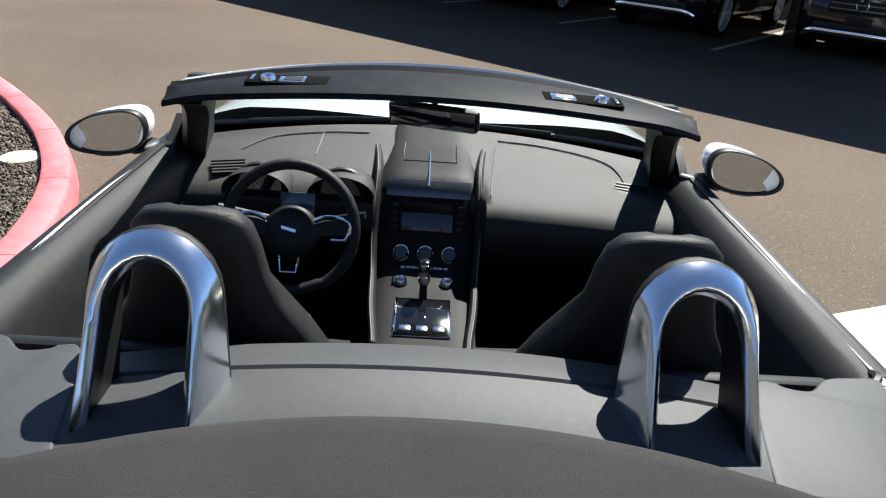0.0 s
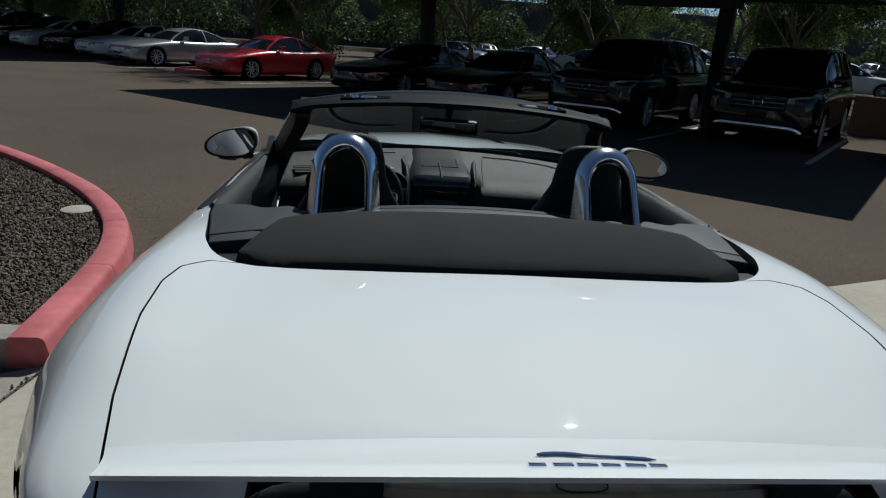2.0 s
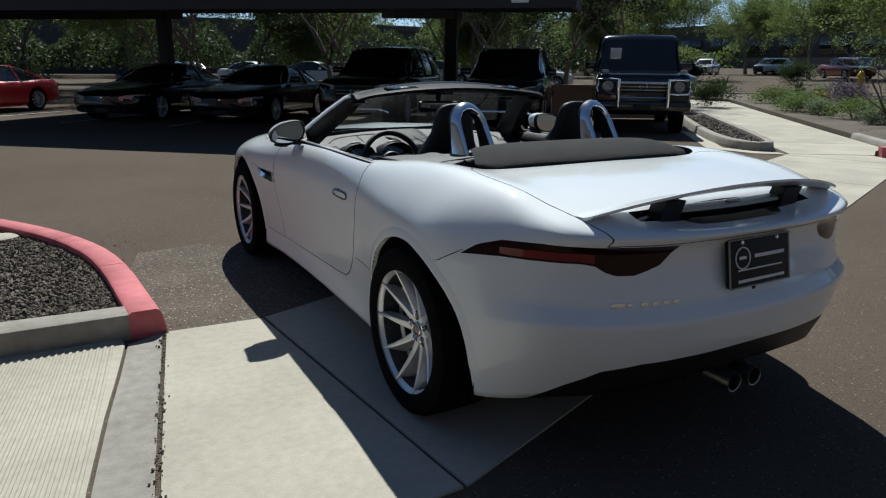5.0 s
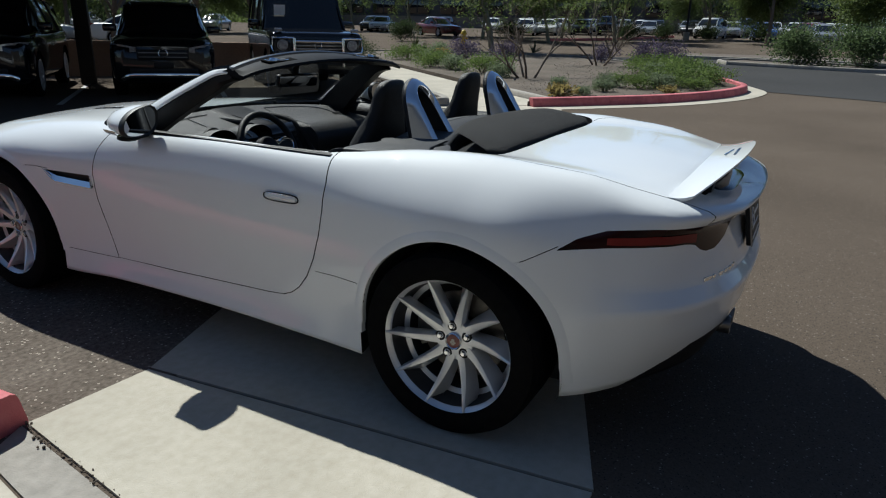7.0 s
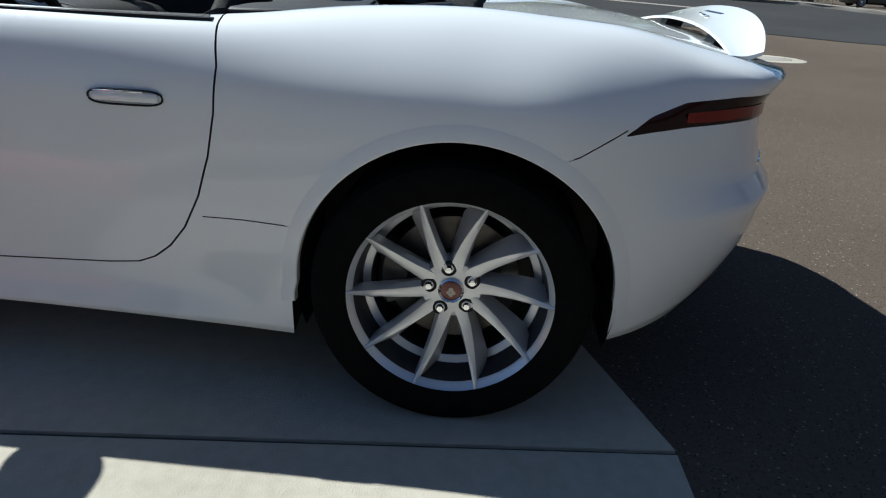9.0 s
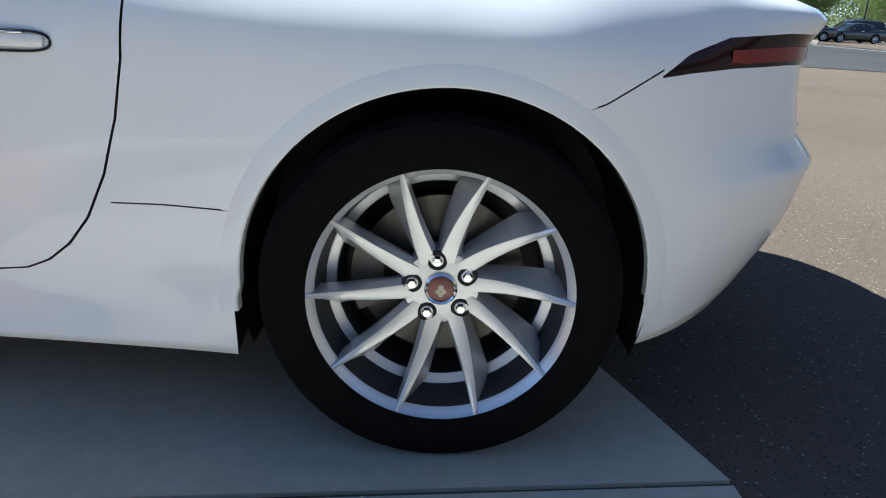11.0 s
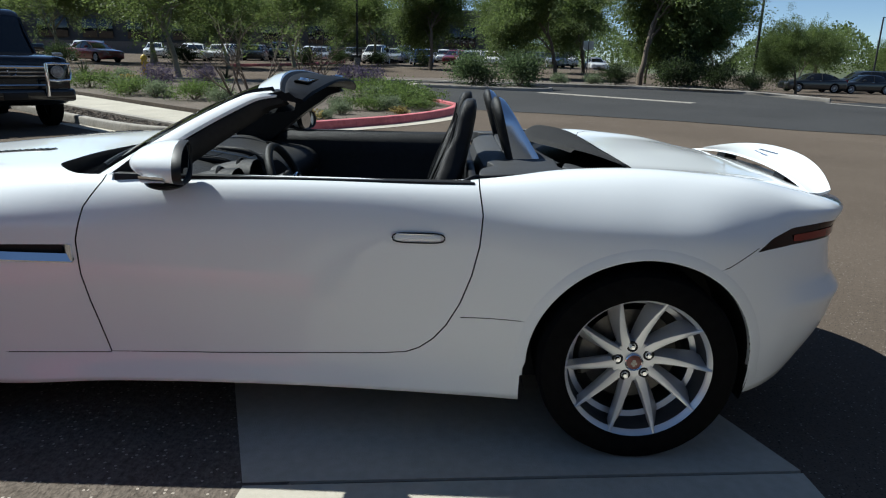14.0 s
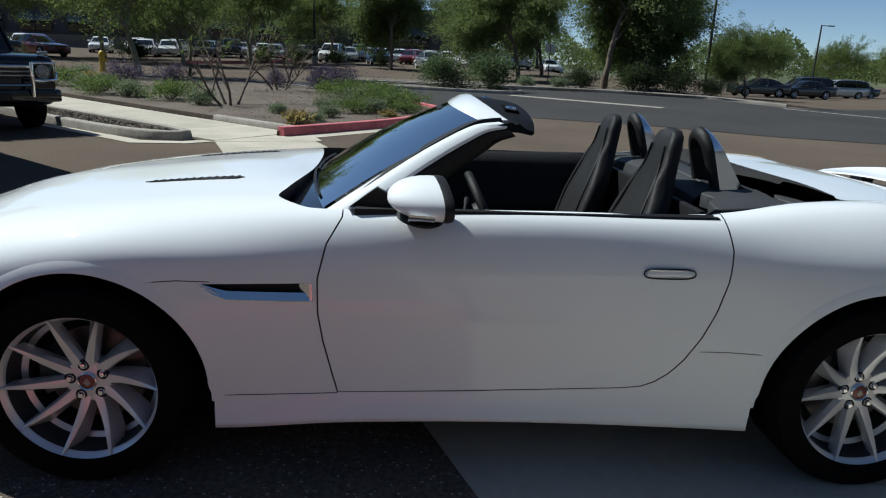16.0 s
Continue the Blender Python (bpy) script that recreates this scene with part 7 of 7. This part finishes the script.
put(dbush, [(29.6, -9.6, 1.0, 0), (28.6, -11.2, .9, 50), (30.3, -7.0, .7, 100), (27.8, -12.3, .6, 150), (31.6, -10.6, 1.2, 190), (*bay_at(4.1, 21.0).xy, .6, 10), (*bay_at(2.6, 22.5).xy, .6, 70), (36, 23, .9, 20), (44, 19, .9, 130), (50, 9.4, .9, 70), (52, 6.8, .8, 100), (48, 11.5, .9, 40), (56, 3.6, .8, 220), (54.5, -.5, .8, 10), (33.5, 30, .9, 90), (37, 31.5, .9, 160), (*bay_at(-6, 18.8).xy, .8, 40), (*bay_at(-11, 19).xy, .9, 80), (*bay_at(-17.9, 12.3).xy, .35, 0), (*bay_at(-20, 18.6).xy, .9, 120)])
gold = shrub(7, .35, .3, GOLD, "clump of dry golden grass", 500, .09, "grass")
put(gold, [(10.9, 3.7, .9, 0), (21.5, 12.2, 1.1, 60), (13.0, 1.9, .6, 30)])


def agave(seed, label):
    g = np.random.default_rng(seed)
    ob = thing("agave", None, label, "agave")
    b = bmesh.new()
    for i in range(26):
        a, e = g.uniform(0, 6.28), radians(g.uniform(25, 80))
        d = np.array([math.cos(a) * math.cos(e), math.sin(a) * math.cos(e), math.sin(e)])
        L = .55 * (.8 + .4 * g.random())
        tube(b, [d * .03, d * L * .5, d * L + np.array([0, 0, -.04])], [.03, .024, .003], 4, .3)
    part("blade", b, SAGE, ob)
    return ob


ag = agave(9, "spiky grey-green agave plant")
put(ag, [(25.4, 19.5, 1.3, 0), (26.6, 16.6, 1.2, 40), (22.0, 13.4, 1.0, 90), (27.0, 10.6, 1.0, 10)])

# yellow hydrant
hy = thing("fire_hydrant", pose(26.7, 14.0, rise(26.7) + .16), "yellow fire hydrant on the island", "hydrant")
YEL = material("hydrant_yellow", (.55, .38, .03), .5, color2=(.48, .32, .025), scale=12)
b = bmesh.new()
lathe(b, [(0, .86), (.05, .85), (.11, .78), (.13, .70), (.15, .70), (.15, .66), (.11, .66), (.11, .10), (.16, .10), (.16, 0), (0, 0)], 20)
part("barrel", b, YEL, hy)
for a in (0, 90, 180):
    b = bmesh.new()
    lathe(b, [(0, .20), (.055, .20), (.055, .10), (.045, .09), (.045, 0)], 14, pose(0, 0, .50, 0, 90, 0) if a == 0 else pose(0, 0, .50, 0, -90, 0) if a == 180 else pose(0, 0, .50, 90, 0, 0))
    part("outlet", b, YEL, hy)

# lamp posts, sign, bollard
def lamp_post(x, y, h, label, arm):
    ob = thing("street_lamp", pose(x, y, rise(x, y)), label, "lamp post")
    b = bmesh.new()
    tube(b, [(0, 0, 0), (0, 0, h)], [.10, .07], 10)
    part("pole", b, METAL, ob)
    b = bmesh.new()
    lathe(b, [(0, .6), (.25, .6), (.25, 0)], 20)
    part("footing", b, OLD_CONCRETE, ob)
    b = bmesh.new()
    box(b, -.05, -arm, h - .08, .05, 0, h - .02)
    part("arm", b, METAL, ob)
    b = bmesh.new()
    box(b, -.17, -arm - .5, h - .10, .17, -arm + .1, h + .0, bevel=.03)
    part("lamp_head", b, METAL, ob)


lamp_post(45.0, -19.7, 11, "tall dark car park lamp post", .5)
lamp_post(66, -40.2, 7.0, "car park lamp post with a flat head", .8)
lamp_post(56, 9.0, 9.0, "tall dark lamp post in the far lot", .5)
sg = thing("sign_post", pose(39, -7.2, rise(39)), "small white sign on a grey post", "sign")
b = bmesh.new()
tube(b, [(0, 0, 0), (0, 0, 2.2)], .03, 8)
part("post", b, METAL, sg)
part("panel", boxed(-.02, -.3, 1.7, .02, .3, 2.2, bevel=.01), WHITE, sg)

# long low building behind the trees
bl = thing("building", None, "long dark flat-roofed building behind trees", "building")
WALL = material("building_wall", (.05, .05, .052), .8, color2=(.07, .068, .066), scale=2, bump=.2, bump_scale=8)
LOW = material("building_base", (.16, .13, .105), .85, color2=(.20, .165, .135), scale=3, bump=.2, bump_scale=10)
part("wall", boxed(98, -6, 0, 118, 130, 7.4), WALL, bl)
part("parapet", boxed(97.6, -6.4, 7.4, 118.4, 130.4, 8.6, bevel=.05), WALL, bl)
part("plinth", boxed(97.7, -6.2, 0, 98, 130, 3.2), LOW, bl)
for i in range(20):
    w = part("window", boxed(97.62, -2 + 6.5 * i, 3.6, 97.72, 2.4 + 6.5 * i, 6.2, bevel=.02), GLASS_DARK, bl)
    part("mullion", boxed(97.58, .1 + 6.5 * i, 3.6, 97.66, .25 + 6.5 * i, 6.2), METAL, w)
b2 = thing("building", None, "dark low building beyond the parking bays", "building")
part("wall", boxed(-90, 92, 0, 70, 104, 6.2), WALL, b2)
part("parapet", boxed(-90.4, 91.6, 6.2, 70.4, 104.4, 7.0, bevel=.05), WALL, b2)
for i in range(22):
    part("window", boxed(-86 + 7 * i, 91.86, 1.0, -81.5 + 7 * i, 91.96, 4.4, bevel=.02), WALL, b2)

# far hill and woods on the horizon
bm = bmesh.new()
rows = []
for a in np.linspace(-75, 95, 120):
    t = radians(a)
    h = 3 + 4 * noise.fractal(Vector((a * .06, 2.0, 0)), 1.0, 2.0, 4) + 12 * math.exp(-((a + 40) / 6) ** 2)
    d = Vector((math.cos(t), math.sin(t), 0))
    rows.append([d * 250 + Vector((0, 0, -2)), d * 262 + Vector((0, 0, max(h, 3) * .6)), d * 285 + Vector((0, 0, max(h, 3))), d * 330 + Vector((0, 0, -5))])
grid(bm, rows)
tagged(part("far_hills", bm, material("far_scrub", (.045, .06, .03), .95, color2=(.10, .11, .06), scale=.15, detail=8, bump=.6, bump_scale=.4), None, "low scrub-covered hills on the horizon"), category="hills", kind="structure")
# woodland belt
g = np.random.default_rng(77)
n = 210000
ang = np.radians(g.uniform(-60, 110, n))
rad = g.uniform(118, 150, n)
hgt = (4.2 + 2.4 * np.sin(ang * 23) + 1.6 * np.sin(ang * 61 + 1)) * g.random(n) ** .7
P = np.stack([rad * np.cos(ang), rad * np.sin(ang), hgt + 1.2], 1)
v, f = leaves(P, g.normal(size=(n, 3)) + np.array([0, 0, .4]), .42, .13, g)
tagged(grow("far_woods", leaf_mesh("far_woods", v, f), LEAF2), "dense belt of green trees far off", "trees", "", "stuff")

# nearer belt beyond the bays, shaded by its darker leaf colour
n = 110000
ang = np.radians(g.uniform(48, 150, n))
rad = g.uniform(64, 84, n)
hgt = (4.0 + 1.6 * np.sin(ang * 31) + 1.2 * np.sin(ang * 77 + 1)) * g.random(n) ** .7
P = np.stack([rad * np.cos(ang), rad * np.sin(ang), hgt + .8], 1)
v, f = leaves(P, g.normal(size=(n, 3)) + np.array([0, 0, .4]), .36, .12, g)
tagged(grow("far_woods", leaf_mesh("far_woods", v, f), DARKLEAF), "dense belt of trees beyond the bays, leaf colour darkened for shade", "trees", "", "stuff")

# ---- unseen dark building added behind the path to block sky light ----
db = thing("showroom", None, "added unseen dark building that blocks sky light beside the drive", "building")
BLOCKER_DARK = material("blocker_dark", (.10, .097, .093), .9, color2=(.13, .126, .12), scale=6, detail=6, bump=.3, bump_scale=60)
part("wall", boxed(-24, -26, 0, -13, 8, 5.2), BLOCKER_DARK, db)
part("parapet", boxed(-24.3, -26.3, 5.2, -12.7, 8.3, 5.8, bevel=.04), BLOCKER_DARK, db)
# second added block, keeps sky light off the tail
part("wing_wall", boxed(-12.99, -24, 0, 10, -11, 4.6), BLOCKER_DARK, db)
part("wing_parapet", boxed(-12.69, -24.3, 4.6, 10.3, -10.7, 5.2, bevel=.04), BLOCKER_DARK, db)
